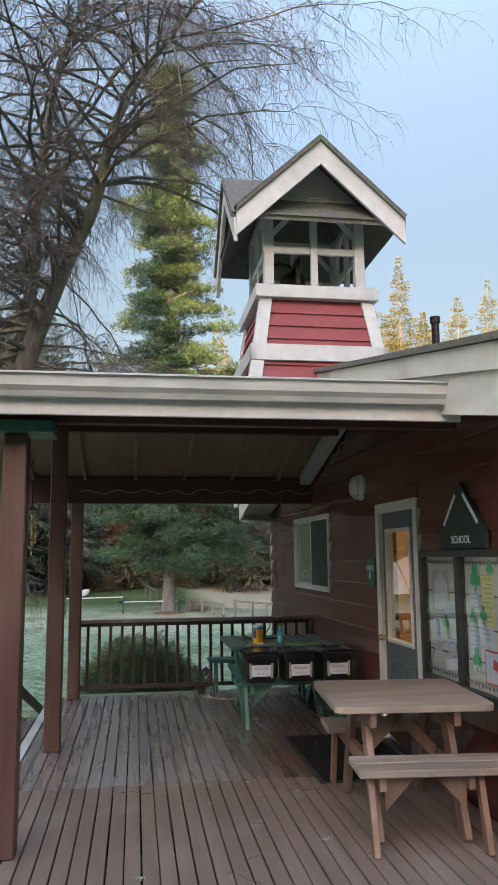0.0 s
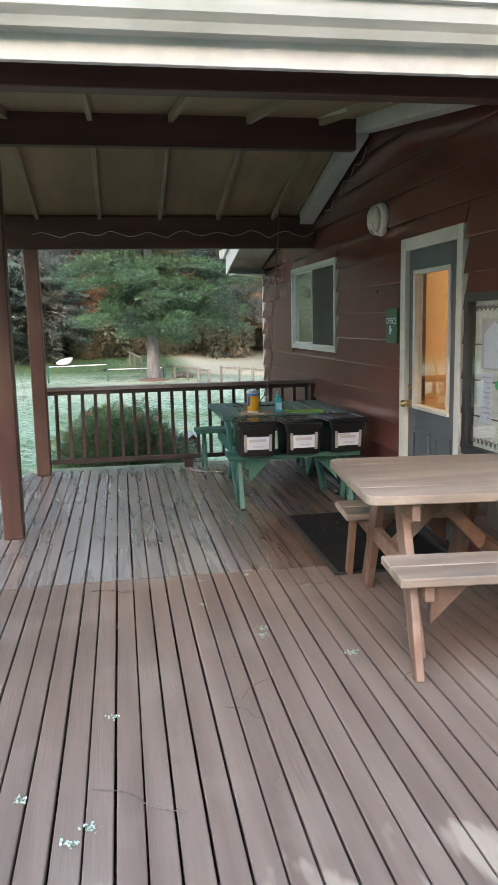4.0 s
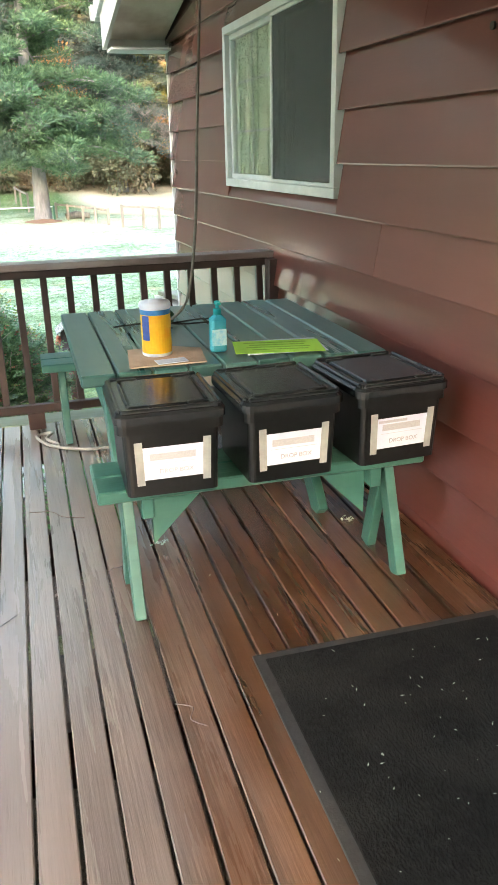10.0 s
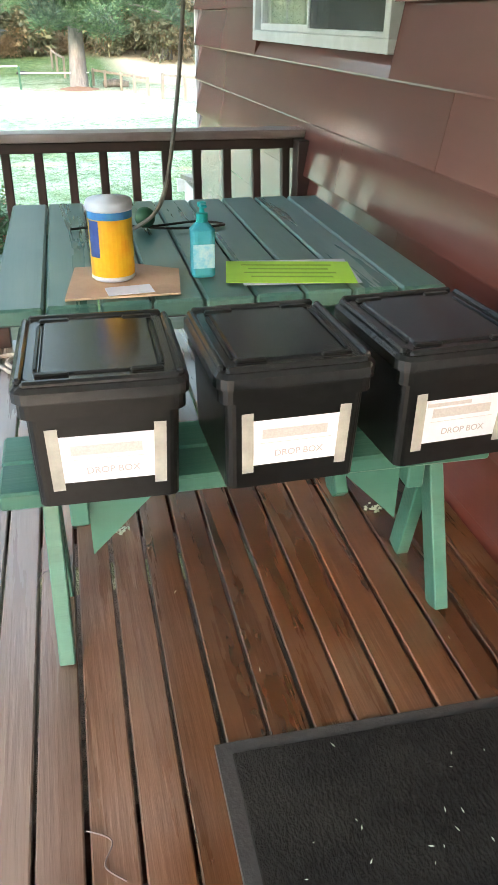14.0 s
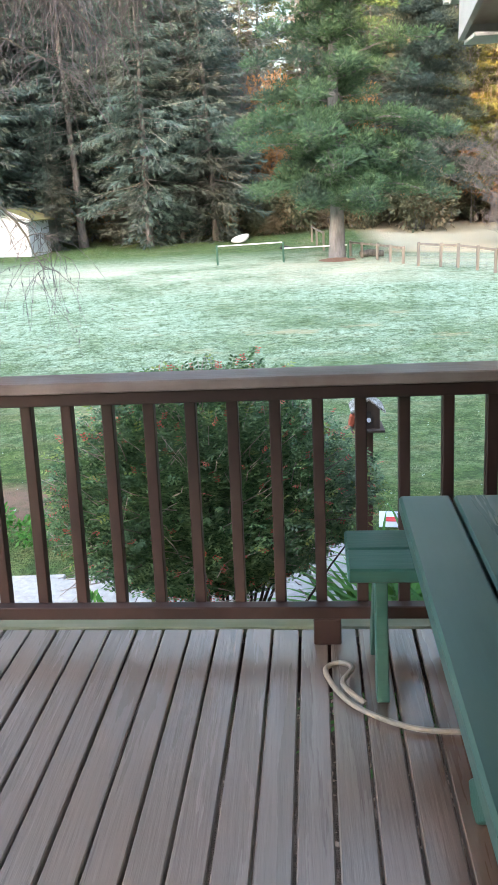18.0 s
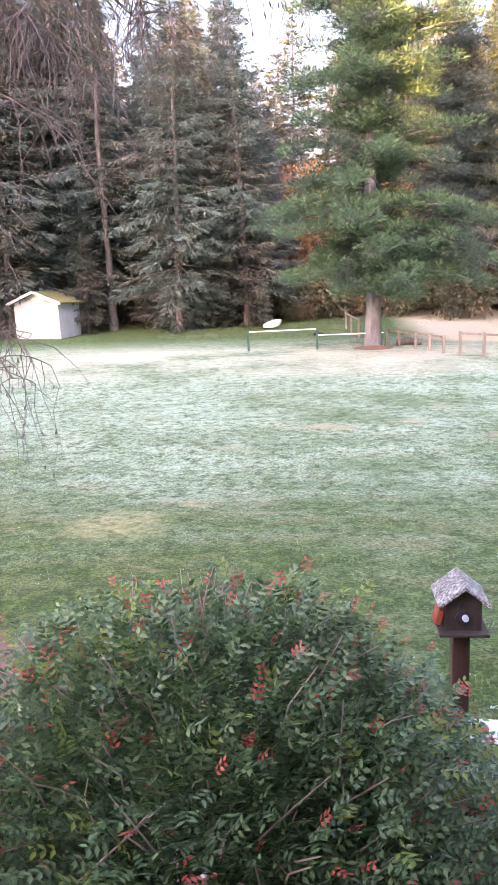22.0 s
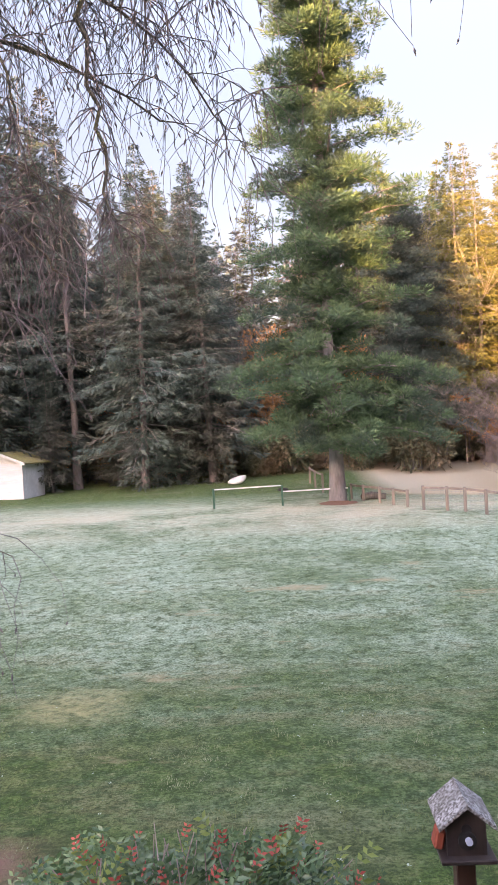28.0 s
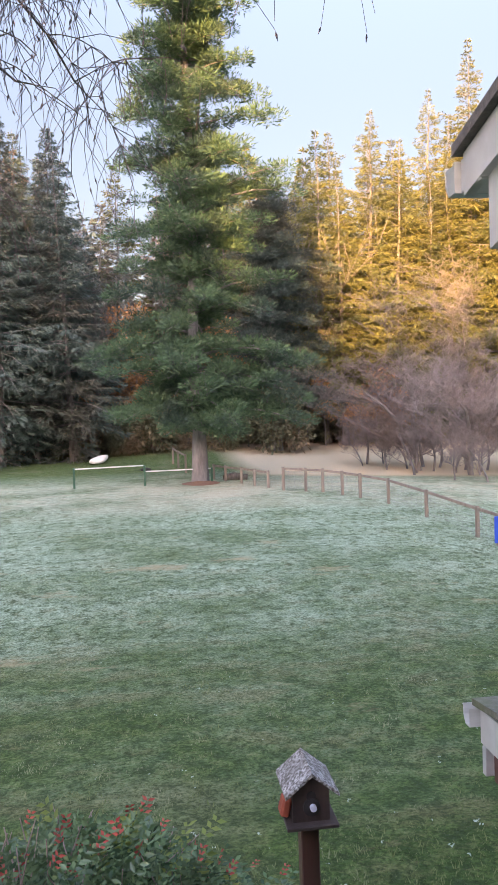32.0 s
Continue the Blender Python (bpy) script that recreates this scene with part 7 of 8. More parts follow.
for pts, r in ((((-3.9, 5.0, 6.3), (-3.3, 5.0, 6.0), (-3.05, 5.0, 5.2), (-2.92, 5.0, 4.4), (-2.86, 5.0, 3.7), (-2.78, 5.0, 3.1)), 0.03), (((-3.6, 5.0, 6.9), (-2.7, 5.0, 5.9), (-2.3, 5.0, 5.0), (-2.1, 5.0, 4.5)), 0.022), (((-4.9, 5.2, 3.0), (-4.2, 5.1, 3.5), (-3.6, 5.0, 3.2), (-3.1, 5.0, 2.75)), 0.02), (((-4.9, 5.2, 2.6), (-4.1, 5.0, 2.85), (-3.4, 4.9, 2.5)), 0.016),
               (((-3.8, 5.0, 6.5), (-3.0, 4.6, 5.4), (-2.5, 4.4, 4.6), (-2.4, 4.3, 4.1)), 0.02), (((-4.3, 5.1, 5.2), (-3.7, 4.8, 4.8), (-3.4, 4.7, 4.2), (-3.3, 4.7, 3.6)), 0.02)):
    sp = spline([Vector(p) - B0 for p in pts], 5)
    n = len(sp)
    limb_paths.append([(p + Vector((g.uniform(-0.04, 0.04), g.uniform(-0.04, 0.04), 0)), r * (1 - 0.75 * i / n)) for i, p in enumerate(sp)])
    for i in range(3, n):
        for _ in range(5):
            strand(sp[i], g.uniform(0.25, 0.85), 0.005)
for tp in trunk_paths:
    mesh_part("trunk", raw("trunk", *tubes([tp], 12)), M_BARK, birch, "mossy dark birch stem", smooth=True)
tagged(mesh_part("limb", raw("limb", *tubes(limb_paths, 5)), M_BARK, birch), kind="stuff")
tagged(mesh_part("twig", raw("twig", *tubes(twig_paths, 3)), M_TWIG, birch), kind="stuff")
tagged(mesh_part("catkin", raw("catkin", cat_v, cat_f), M_TWIG, birch), kind="stuff")

# twig that hangs over the porch roof
BASE = HOUSE
ov = thing("overhanging_twig", (-0.2, -5.6, 4.2), "thin bare twig reaching over the porch roof", "twig")
tw = [[(Vector((1.6, 0.4, 0.55)), 0.012), (Vector((0.9, 0.2, 0.62)), 0.008), (Vector((0.45, 0.0, 0.72)), 0.006), (Vector((0.2, -0.1, 0.86)), 0.004)], [(Vector((0.6, 0.05, 0.69)), 0.005), (Vector((0.42, 0.0, 0.5)), 0.003), (Vector((0.38, 0.0, 0.38)), 0.002)], [(Vector((0.3, 0.0, 0.8)), 0.004), (Vector((0.4, 0.0, 0.95)), 0.003), (Vector((0.42, 0.0, 1.1)), 0.002)]]
mesh_part("stem", raw("stem", *tubes(tw, 5)), M_TWIG, ov)

# ---- shrub below the rail ----
BASE = LAWN
bush = thing("garden_shrub", (-2.15, 2.25, ground_z(-2.15, 2.25)), "dense dark evergreen shrub with red leaf tips", "shrub")
g = random.Random(15)
bz = bush.location.z
stemp = []
for i in range(26):
    a, r = g.uniform(0, 6.28), g.uniform(0.05, 0.3)
    p = Vector((r * math.cos(a), 0.7 * r * math.sin(a), 0))
    d = Vector((math.cos(a) * 0.3, math.sin(a) * 0.3, 1))
    pts = [(p.copy(), 0.018)]
    for k in range(6):
        d = (d + Vector((g.uniform(-0.25, 0.25), g.uniform(-0.25, 0.25), 0.1))).normalized()
        p = p + d * 0.29
        pts.append((p.copy(), 0.016 * (1 - 0.15 * k)))
    stemp.append(pts)
tagged(mesh_part("stem", raw("stem", *tubes(stemp, 5)), surface("stem_dark", (0.028, 0.02, 0.016), (0.07, 0.05, 0.04), 20, (1, 1, 0.3), 0.9, 0.5, 60), bush), kind="stuff")


def bush_leaves(n, size, rlo, rhi, zmin):
    """Pinnate sprays: leaflets in pairs along short stalks, over an uneven dome."""
    vs, fs = [], []
    for i in range(n):
        a = g.uniform(0, 6.28)
        el = math.asin(g.uniform(-0.55, 1.0))
        wob = 1 + 0.16 * noise.noise(Vector((math.cos(a) * 2.2, math.sin(a) * 2.2, el * 2.0))) + 0.08 * noise.noise(Vector((math.cos(a) * 6, math.sin(a) * 6, el * 6)))
        f = g.uniform(rlo, rhi) * wob
        d = Vector((math.cos(a) * math.cos(el), math.sin(a) * math.cos(el), math.sin(el)))
        p = Vector((d.x * (0.92 if d.x < 0 else 0.98) * f, d.y * 0.98 * f, 1.42 + d.z * 0.86 * f))
        if p.z < zmin + 0.2 * g.random():
            continue
        if p.z < 1.5:                       # leggy below
            squeeze = max(0.3, 1 - (1.5 - p.z) * 1.5)
            p.x, p.y = p.x * squeeze, p.y * squeeze
        ax = (d + Vector((g.uniform(-0.7, 0.7), g.uniform(-0.7, 0.7), g.uniform(-0.5, 0.7)))).normalized()
        sd = ax.cross(Vector((g.uniform(-0.4, 0.4), g.uniform(-0.4, 0.4), 1))).normalized()
        up = sd.cross(ax)
        for k in range(3):
            for s in (-1, 1):
                q = p + ax * (size * 0.75 * k)
                b = (sd * s + ax * 0.6 + up * g.uniform(-0.25, 0.1)).normalized()
                w = b.cross(up).normalized() * (size * 0.24)
                l_ = size * g.uniform(0.8, 1.15)
                b0 = len(vs)
                vs += [tuple(q), tuple(q + b * l_ * 0.45 + w), tuple(q + b * l_ - up * 0.1 * size), tuple(q + b * l_ * 0.45 - w)]
                fs.append((b0, b0 + 1, b0 + 2, b0 + 3))
    return vs, fs


tagged(mesh_part("leaf", raw("leaf", *bush_leaves(17000, 0.032, 0.74, 1.07, 1.02)), M_BUSH, bush, "small dark green leaflets"), kind="stuff")
tagged(mesh_part("inner_leaf", raw("inner_leaf", *bush_leaves(3200, 0.05, 0.35, 0.75, 0.95)), M_BUSH, bush), kind="stuff")
tagged(mesh_part("red_leaf", raw("red_leaf", *bush_leaves(620, 0.022, 0.94, 1.13, 0.9)), M_BUSH_RED, bush, "reddish young leaves"), kind="stuff")
tagged(mesh_part("lime_leaf", raw("lime_leaf", *bush_leaves(420, 0.034, 0.98, 1.1, 1.2)), M_BERRY, bush, "yellow-green upper leaves"), kind="stuff")


bt = []
for i in range(420):
    a, el = g.uniform(0, 6.28), math.asin(g.uniform(-0.3, 1.0))
    d = Vector((math.cos(a) * math.cos(el), math.sin(a) * math.cos(el), math.sin(el)))
    p = Vector((d.x * 0.8, d.y * 0.88, 1.42 + d.z * 0.76))
    d = (d + Vector((g.uniform(-0.8, 0.8), g.uniform(-0.8, 0.8), g.uniform(-0.2, 0.8)))).normalized()
    l_ = g.uniform(0.12, 0.3)
    bt.append([(p, 0.0035), (p + d * l_ * 0.5 + Vector((g.uniform(-0.03, 0.03), g.uniform(-0.03, 0.03), 0)), 0.0028), (p + d * l_, 0.0018)])
tagged(mesh_part("twig", raw("twig", *tubes(bt, 4)), M_TWIG_WARM, bush, "thin brown twigs"), kind="stuff")


# ---- strap-leaved plants ----
def strap_plant(name, loc, n, ln, w, material, label, seed, cat="plant"):
    g = random.Random(seed)
    t = thing(name, loc, label, cat)
    vs, fs = [], []
    for i in range(n):
        a, r = g.uniform(0, 6.28), g.uniform(0, 0.14)
        p = Vector((r * math.cos(a), r * math.sin(a), 0))
        d = Vector((math.cos(a) * g.uniform(0.1, 0.7), math.sin(a) * g.uniform(0.1, 0.7), 1)).normalized()
        u = Vector((-math.sin(a), math.cos(a), 0)) * (w / 2)
        l_ = ln * g.uniform(0.6, 1.1)
        b0 = len(vs)
        for k in range(7):
            ww = u * (1 - (k / 6) ** 2 * 0.92)
            vs += [tuple(p - ww), tuple(p + ww)]
            if k:
                fs.append((b0 + 2 * k - 2, b0 + 2 * k - 1, b0 + 2 * k + 1, b0 + 2 * k))
            d = (d + Vector((math.cos(a) * 0.12, math.sin(a) * 0.12, -0.17))).normalized()
            p = p + d * (l_ / 6)
    tagged(mesh_part("blade", raw("blade", vs, fs), material, t), kind="stuff")
    return t


M_STRAP = leafy("strap_leaf_green", (0.05, 0.16, 0.03), (0.12, 0.28, 0.06), 4, trans=0.3, rough=0.4, vary=0.1)
M_DAFF = leafy("daffodil_leaf", (0.05, 0.15, 0.08), (0.1, 0.22, 0.13), 4, trans=0.2, rough=0.4, vary=0.05)
M_FRESH = leafy("fresh_leaf_green", (0.16, 0.36, 0.03), (0.34, 0.52, 0.07), 6, trans=0.25, vary=0.0)
M_LIME = leafy("thuja_lime", (0.3, 0.42, 0.03), (0.45, 0.55, 0.06), 6, trans=0.25, vary=0.0)
for i, (x, y) in enumerate(((-0.75, 2.6), (-1.0, 3.1), (-0.55, 3.3), (-0.85, 2.0), (-0.4, 2.4))):
    strap_plant("strap_leaf_plant", (x, y, ground_z(x, y)), 70, 1.1, 0.055, M_STRAP, "clump of bright green strap leaves", 50 + i)
for i, (x, y) in enumerate(((-3.9, 1.7), (-3.5, 2.4), (-4.2, 4.9), (-4.7, 5.1), (-3.1, 3.0))):
    lp = thing("low_plant", (x, y, ground_z(x, y)), "low leafy green ground plant", "plant", "low plants")
    tagged(mesh_part("leaf", raw("leaf", *shrub_mesh(60 + i, 0.28, 0.4, 420, 0.07, 6)), M_STRAP, lp), kind="stuff")
bm = bmesh.new()
bmesh.ops.create_grid(bm, x_segments=24, y_segments=12, size=0.5, matrix=Matrix.Diagonal((6.0, 2.9, 1, 1)))
for v in bm.verts:
    v.co += Vector((-2.6, 2.15, 0))
    v.co.z = ground_z(v.co.x, v.co.y) + 0.035 + 0.03 * noise.noise(v.co * 3)
M_SOIL = surface("leaf_mould_soil", (0.03, 0.019, 0.014), (0.105, 0.072, 0.056), 22, (1, 1, 1), 0.95, 1.0, 90, c3=(0.22, 0.15, 0.12), big=6, amount=0.7, depth=0.03)
tagged(part("garden_bed", bm, M_SOIL), "brown leaf-strewn soil under the shrub", "garden bed", kind="structure")
# sheet added under the deck so that the board gaps look dark
bm = bmesh.new()
bmesh.ops.create_grid(bm, x_segments=8, y_segments=18, size=0.5, matrix=Matrix.Diagonal((4.6, 7.0, 1, 1)))
for v in bm.verts:
    v.co += Vector((-2.35, -3.3, 0))
    v.co.z = min(-0.1, ground_z(v.co.x, v.co.y) + 0.12)
tagged(part("gap_dark_soil", bm, M_SOIL), "dark soil sheet added under the deck to keep its gaps dark", "soil", kind="structure")
g = random.Random(88)
for i in range(5):
    bm = bmesh.new()
    bmesh.ops.create_icosphere(bm, subdivisions=2, radius=0.12 * g.uniform(0.7, 1.2))
    for v in bm.verts:
        v.co *= 1 + 0.35 * noise.noise(v.co * 9 + Vector((i, 0, 0)))
        v.co.z *= 0.6
    x, y = -3.6 + 0.35 * i, 3.35 + 0.1 * g.random()
    st = tagged(part("edging_stone", bm, M_CONCRETE), "rough grey stone edging the path", "stone", "edging stones")
    st.location = (x, y, ground_z(x, y) + 0.06)

# ---- bird house ----
bh = thing("bird_house", (-0.95, 4.2, ground_z(-0.95, 4.2) - 0.02), "dark wooden bird house with frosted roof on a post", "bird house")
hb = -0.54 - bh.location.z
M_DARKWOOD = surface("bird_house_wood", (0.028, 0.02, 0.02), (0.055, 0.04, 0.035), 16, Z_GRAIN, 0.7, 0.5, 80, c3=(0.12, 0.1, 0.09), big=5, amount=0.4)
M_FROST = surface("frosted_shingle", (0.10, 0.09, 0.08), (0.5, 0.5, 0.5), 60, (1, 1, 1), 0.85, 0.8, 120, c3=(0.10, 0.095, 0.08), big=9, amount=0.7, spread=(0.42, 0.6))
bm = bmesh.new()
box2(bm, (-0.05, -0.05, 0), (0.05, 0.05, hb), 0.006)
part("post", bm, M_POST, bh)
bm = bmesh.new()
box2(bm, (-0.14, -0.15, hb), (0.14, 0.15, hb + 0.022), 0.004)
part("base_board", bm, M_DARKWOOD, bh)
bm = bmesh.new()
prism(bm, [(-0.1, hb + 0.0222), (0.1, hb + 0.0222), (0.1, hb + 0.2), (0, hb + 0.28), (-0.1, hb + 0.2)], 1, -0.1, 0.12)
part("box", bm, M_DARKWOOD, bh)
for s in (-1, 1):
    bm = bmesh.new()
    prism(bm, [(0, hb + 0.285), (s * 0.145, hb + 0.17), (s * 0.145, hb + 0.188), (0, hb + 0.305)], 1, -0.15, 0.17)
    part("roof_side", bm, M_FROST, bh, "shingle roof side rimed with frost")
bm = bmesh.new()
cyl(bm, (0, -0.1, hb + 0.16), (0, -0.104, hb + 0.16), 0.026, n=16)
part("entry_hole", bm, M_RUBBER, bh)
bm = bmesh.new()
cyl(bm, (0, -0.1, hb + 0.105), (0, -0.118, hb + 0.105), 0.046, n=20)
part("perch_plate", bm, M_RUBBER, bh)
bm = bmesh.new()
cyl(bm, (0.005, -0.118, hb + 0.11), (0.005, -0.14, hb + 0.11), 0.018, n=14)
part("suet_knob", bm, M_PAPER, bh, "white knob")
bm = bmesh.new()
box(bm, (-0.13, -0.03, hb + 0.09), (0.05, 0.09, 0.1), pose(0, 0, 0, 0, 14, 0), 0.01)
part("side_flap", bm, surface("rust_red", (0.25, 0.05, 0.03), (0.35, 0.09, 0.05), 12, (1, 1, 1), 0.7), bh, "rust-red side flap")
ys_ = thing("yard_sign", (-0.6, 5.25, ground_z(-0.6, 5.25) + 0.03), "small white sign with red mark lying by the path", "sign", rz=-8)
bm = bmesh.new()
box(bm, (0, 0, 0.06), (0.26, 0.015, 0.17), pose(0, 0, 0, -40, 0, 0), 0.002)
part("sign_panel", bm, M_PAPER, ys_)
bm = bmesh.new()
box(bm, (0.0, -0.014, 0.068), (0.12, 0.002, 0.05), pose(0, 0, 0, -40, 0, 0))
part("red_mark", bm, M_REDP, ys_)

# ---- net, boat, shed, fences ----
M_NETG = surface("net_post_green", (0.02, 0.07, 0.04), (0.03, 0.1, 0.06), 10, (1, 1, 1), 0.5)
net = thing("garden_net", (-5.45, 37.3, ground_z(-5.45, 37.3)), "low green-posted net with white top tape", "net")
gz = ground_z(-5.45, 37.3)
for x in (0, 3.35, 6.6):
    bm = bmesh.new()
    box2(bm, (x - 0.05, -0.05, ground_z(-5.45 + x, 37.3) - gz - 0.2), (x + 0.05, 0.05, 0.98 if x < 4 else 0.75), 0.005)
    part("net_post", bm, M_NETG, net)
for xa, xb, za, zb_ in ((0.05, 3.3, 0.93, 0.98), (3.4, 6.55, 0.68, 0.7)):
    bm = bmesh.new()
    bar(bm, (xa, 0, za), (xb, 0, zb_), 0.012, 0.06)
    part("top_tape", bm, M_WHITE, net, "white top tape")
boat = thing("boat", (-5.1, 50.0, ground_z(-5.1, 50) + 0.05), "small pale upturned boat on the grass", "boat", rz=28)
bm = bmesh.new()
rows_ = []
for i in range(13):
    f = -1 + i / 6
    w = 0.42 * (1 - abs(f) ** 2.4) + 0.015
    rows_.append([bm.verts.new((0.8 * f, w * math.cos(radians(a)), 0.10 + 0.36 * (1 - 0.5 * abs(f) ** 3) * math.sin(radians(a)) + 0.1 * f * f)) for a in range(0, 181, 20)])
for p, q in zip(rows_, rows_[1:]):
    for k in range(len(p) - 1):
        bm.faces.new((p[k], q[k], q[k + 1], p[k + 1]))
bmesh.ops.recalc_face_normals(bm, faces=bm.faces)
bmesh.ops.solidify(bm, geom=bm.faces[:], thickness=0.02)
hull = part("hull", bm, M_WHITE, boat, "", True)
hull.matrix_basis = pose(0, 0, 0.06, 18, -14, 0)
bm = bmesh.new()
bar(bm, (-0.95, 0.43, 0.16), (0.95, 0.43, 0.16), 0.03, 0.04)
gw = part("gunwale", bm, M_IRON, boat)
gw.matrix_basis = pose(0, -0.02, 0.06, 18, -14, 0)
boat.scale = (0.85, 0.85, 0.85)
bm = bmesh.new()
bmesh.ops.create_icosphere(bm, subdivisions=2, radius=0.3, matrix=Matrix.Translation((-2.1, 44, ground_z(-2.1, 44) + 0.08)) @ Matrix.Diagonal((1.1, 0.6, 0.4, 1)))
tagged(part("fire_ring", bm, M_IRON), "low dark mound on the grass", "mound")
shed = thing("garden_shed", (-19.6, 48.6, ground_z(-19.6, 48.6) - 0.1), "white wooden garden shed with mossy roof", "shed", rz=-12)
bm = bmesh.new()
box2(bm, (-1.6, -1.3, 0), (1.6, 1.3, 2.0))
wl = part("wall", bm, surface("shed_white", (0.5, 0.52, 0.56), (0.6, 0.62, 0.66), 4, X_GRAIN, 0.7, 0.2, 40, c3=(0.4, 0.42, 0.45), big=1.2, amount=0.5), shed)
bm = bmesh.new()
for i in range(10):
    box2(bm, (-1.61, -1.315, 0.1 + 0.19 * i), (1.61, -1.301, 0.1 + 0.19 * i + 0.02))
part("board_lap", bm, M_WHITE, wl)
bm = bmesh.new()
prism(bm, [(-1.6, 2.0), (1.6, 2.0), (0, 2.55)], 1, -1.29, 1.29)
part("gable", bm, M_WHITE, shed)
M_MOSS = surface("mossy_shingle", (0.14, 0.13, 0.05), (0.26, 0.24, 0.08), 8, (1, 1, 1), 0.95, 0.8, 60, c3=(0.13, 0.12, 0.1), big=1.5, amount=0.6)
for s in (-1, 1):
    bm = bmesh.new()
    prism(bm, [(0, 2.58), (s * 1.95, 1.93), (s * 1.95, 2.0), (0, 2.66)], 1, -1.6, 1.6)
    part("roof_side", bm, M_MOSS, shed)
    bm = bmesh.new()
    prism(bm, [(0, 2.52), (s * 1.97, 1.87), (s * 1.97, 2.02), (0, 2.68)], 1, -1.64, -1.603)
    part("barge_board", bm, M_WHITE, shed, "white painted barge board")
shed.scale = (1.0, 1.0, 1.16)
M_FENCE = surface("fence_wood_grey", (0.15, 0.12, 0.10), (0.25, 0.21, 0.17), 8, Z_GRAIN, 0.85, 0.5, 40)
M_WIRE = surface("fence_wire", (0.2, 0.2, 0.2), (0.28, 0.28, 0.28), 10, (1, 1, 1), 0.5, 0, 40, metal=0.7)


def fence(pts, label, wire=True, top=0.98):
    t = thing("meadow_fence", (pts[0][0], pts[0][1], ground_z(*pts[0])), label, "fence", "meadow fences")
    o = t.location.copy()
    P = [Vector((x, y, ground_z(x, y))) - o for x, y in pts]
    for p in P:
        b = bmesh.new()
        box2(b, (p.x - 0.06, p.y - 0.06, p.z - 0.3), (p.x + 0.06, p.y + 0.06, p.z + top + 0.07), 0.01)
        part("fence_post", b, M_FENCE, t)
    for a, c in zip(P, P[1:]):
        b = bmesh.new()
        bar(b, a + Vector((0, 0, top - 0.02)), c + Vector((0, 0, top - 0.02)), 0.05, 0.1)
        part("fence_rail", b, M_FENCE, t)
        if wire:
            w = []
            n = max(4, int((c - a).length / 0.3))
            for k in range(1, 6):
                w.append([(a + Vector((0, 0, 0.17 * k)), 0.004), (c + Vector((0, 0, 0.17 * k)), 0.004)])
            for k in range(1, n):
                q = a.lerp(c, k / n)
                w.append([(q + Vector((0, 0, 0.02)), 0.003), (q + Vector((0, 0, 0.92)), 0.003)])
            tagged(mesh_part("wire", raw("wire", *tubes(w, 3)), M_WIRE, t), kind="stuff")
    return t


fence([(4.05, 33.6), (5.0, 33.3), (5.7, 33.0), (6.4, 32.3), (7.0, 31.6), (7.85, 30.4), (8.5, 27.8), (9.0, 24.4), (9.15, 21.4), (9.2, 18.5)], "weathered wooden fence with wire mesh beside the meadow")
fence([(1.35, 38.6), (1.85, 37.6), (2.5, 36.4), (3.0, 35.4), (3.5, 34.5)], "short weathered wooden fence beside the big conifer", False, 0.72)
fence([(0.1, 42.0), (-0.2, 45.0), (-0.4, 48.5)], "weathered wooden fence behind the big conifer", False)
bp = thing("blue_panel", (9.15, 22.9, ground_z(9.15, 22.9)), "bright blue sheet panel on the fence", "panel")
bm = bmesh.new()
box2(bm, (-0.25, -0.02, 0.1), (1.3, 0.02, 0.95), 0.004)
part("sheet", bm, surface("panel_blue", (0.02, 0.06, 0.45), (0.03, 0.1, 0.55), 6, (1, 1, 1), 0.4), bp)
bm = bmesh.new()
for x in (-0.15, 1.2):
    box2(bm, (x - 0.03, 0.021, -0.1), (x + 0.03, 0.08, 1.0))
part("stake", bm, M_FENCE, bp)
bm = bmesh.new()
bmesh.ops.create_grid(bm, x_segments=10, y_segments=10, size=0.5, matrix=Matrix.Diagonal((2.6, 2.4, 1, 1)))
for v in bm.verts:
    w_ = max(0.0, 1 - v.co.length / 1.25)
    v.co += Vector((0.6, 37.2, 0))
    v.co.z = ground_z(v.co.x, v.co.y) - 0.05 + 0.2 * w_
tagged(part("needle_litter", bm, surface("needle_litter", (0.14, 0.075, 0.05), (0.22, 0.13, 0.09), 12, (1, 1, 1), 0.95, 0.8, 60)), "mound of brown fallen needles round the pine's trunk", "litter", kind="stuff")
lg = thing("fallen_log", (2.5, 38.0, ground_z(2.5, 38) + 0.12), "pile of cut dark log pieces by the fence", "log")
mesh_part("log", raw("log", *tubes([[(Vector((-0.7, 0, 0)), 0.17), (Vector((-0.2, 0.1, 0.08)), 0.19), (Vector((0.5, 0, 0)), 0.15)]], 9)), M_BARK, lg)

# ---- side landing, handrail, chime ----
BASE = HOUSE
landing = thing("side_landing", (0, 0, 0), "brown timber landing beside the porch", "landing", kind="structure")
for i in range(14):
    b = bmesh.new()
    x = -3.32 - i * 0.0975
    box2(b, (x - 0.044, -4.4, -0.038), (x + 0.044, -0.95, 0.0), 0.003)
    part("landing_board", b, M_DECK_BACK, landing)
hr = thing("stair_handrail", (-3.42, -0.95, -0.6), "brown wooden handrail of the side steps", "handrail")
bm = bmesh.new()
bar(bm, (-0.05, -0.75, 1.12), (0.0, 1.7, 0.35), 0.05, 0.09, 0.004)
part("rail", bm, M_RAIL, hr)
bm = bmesh.new()
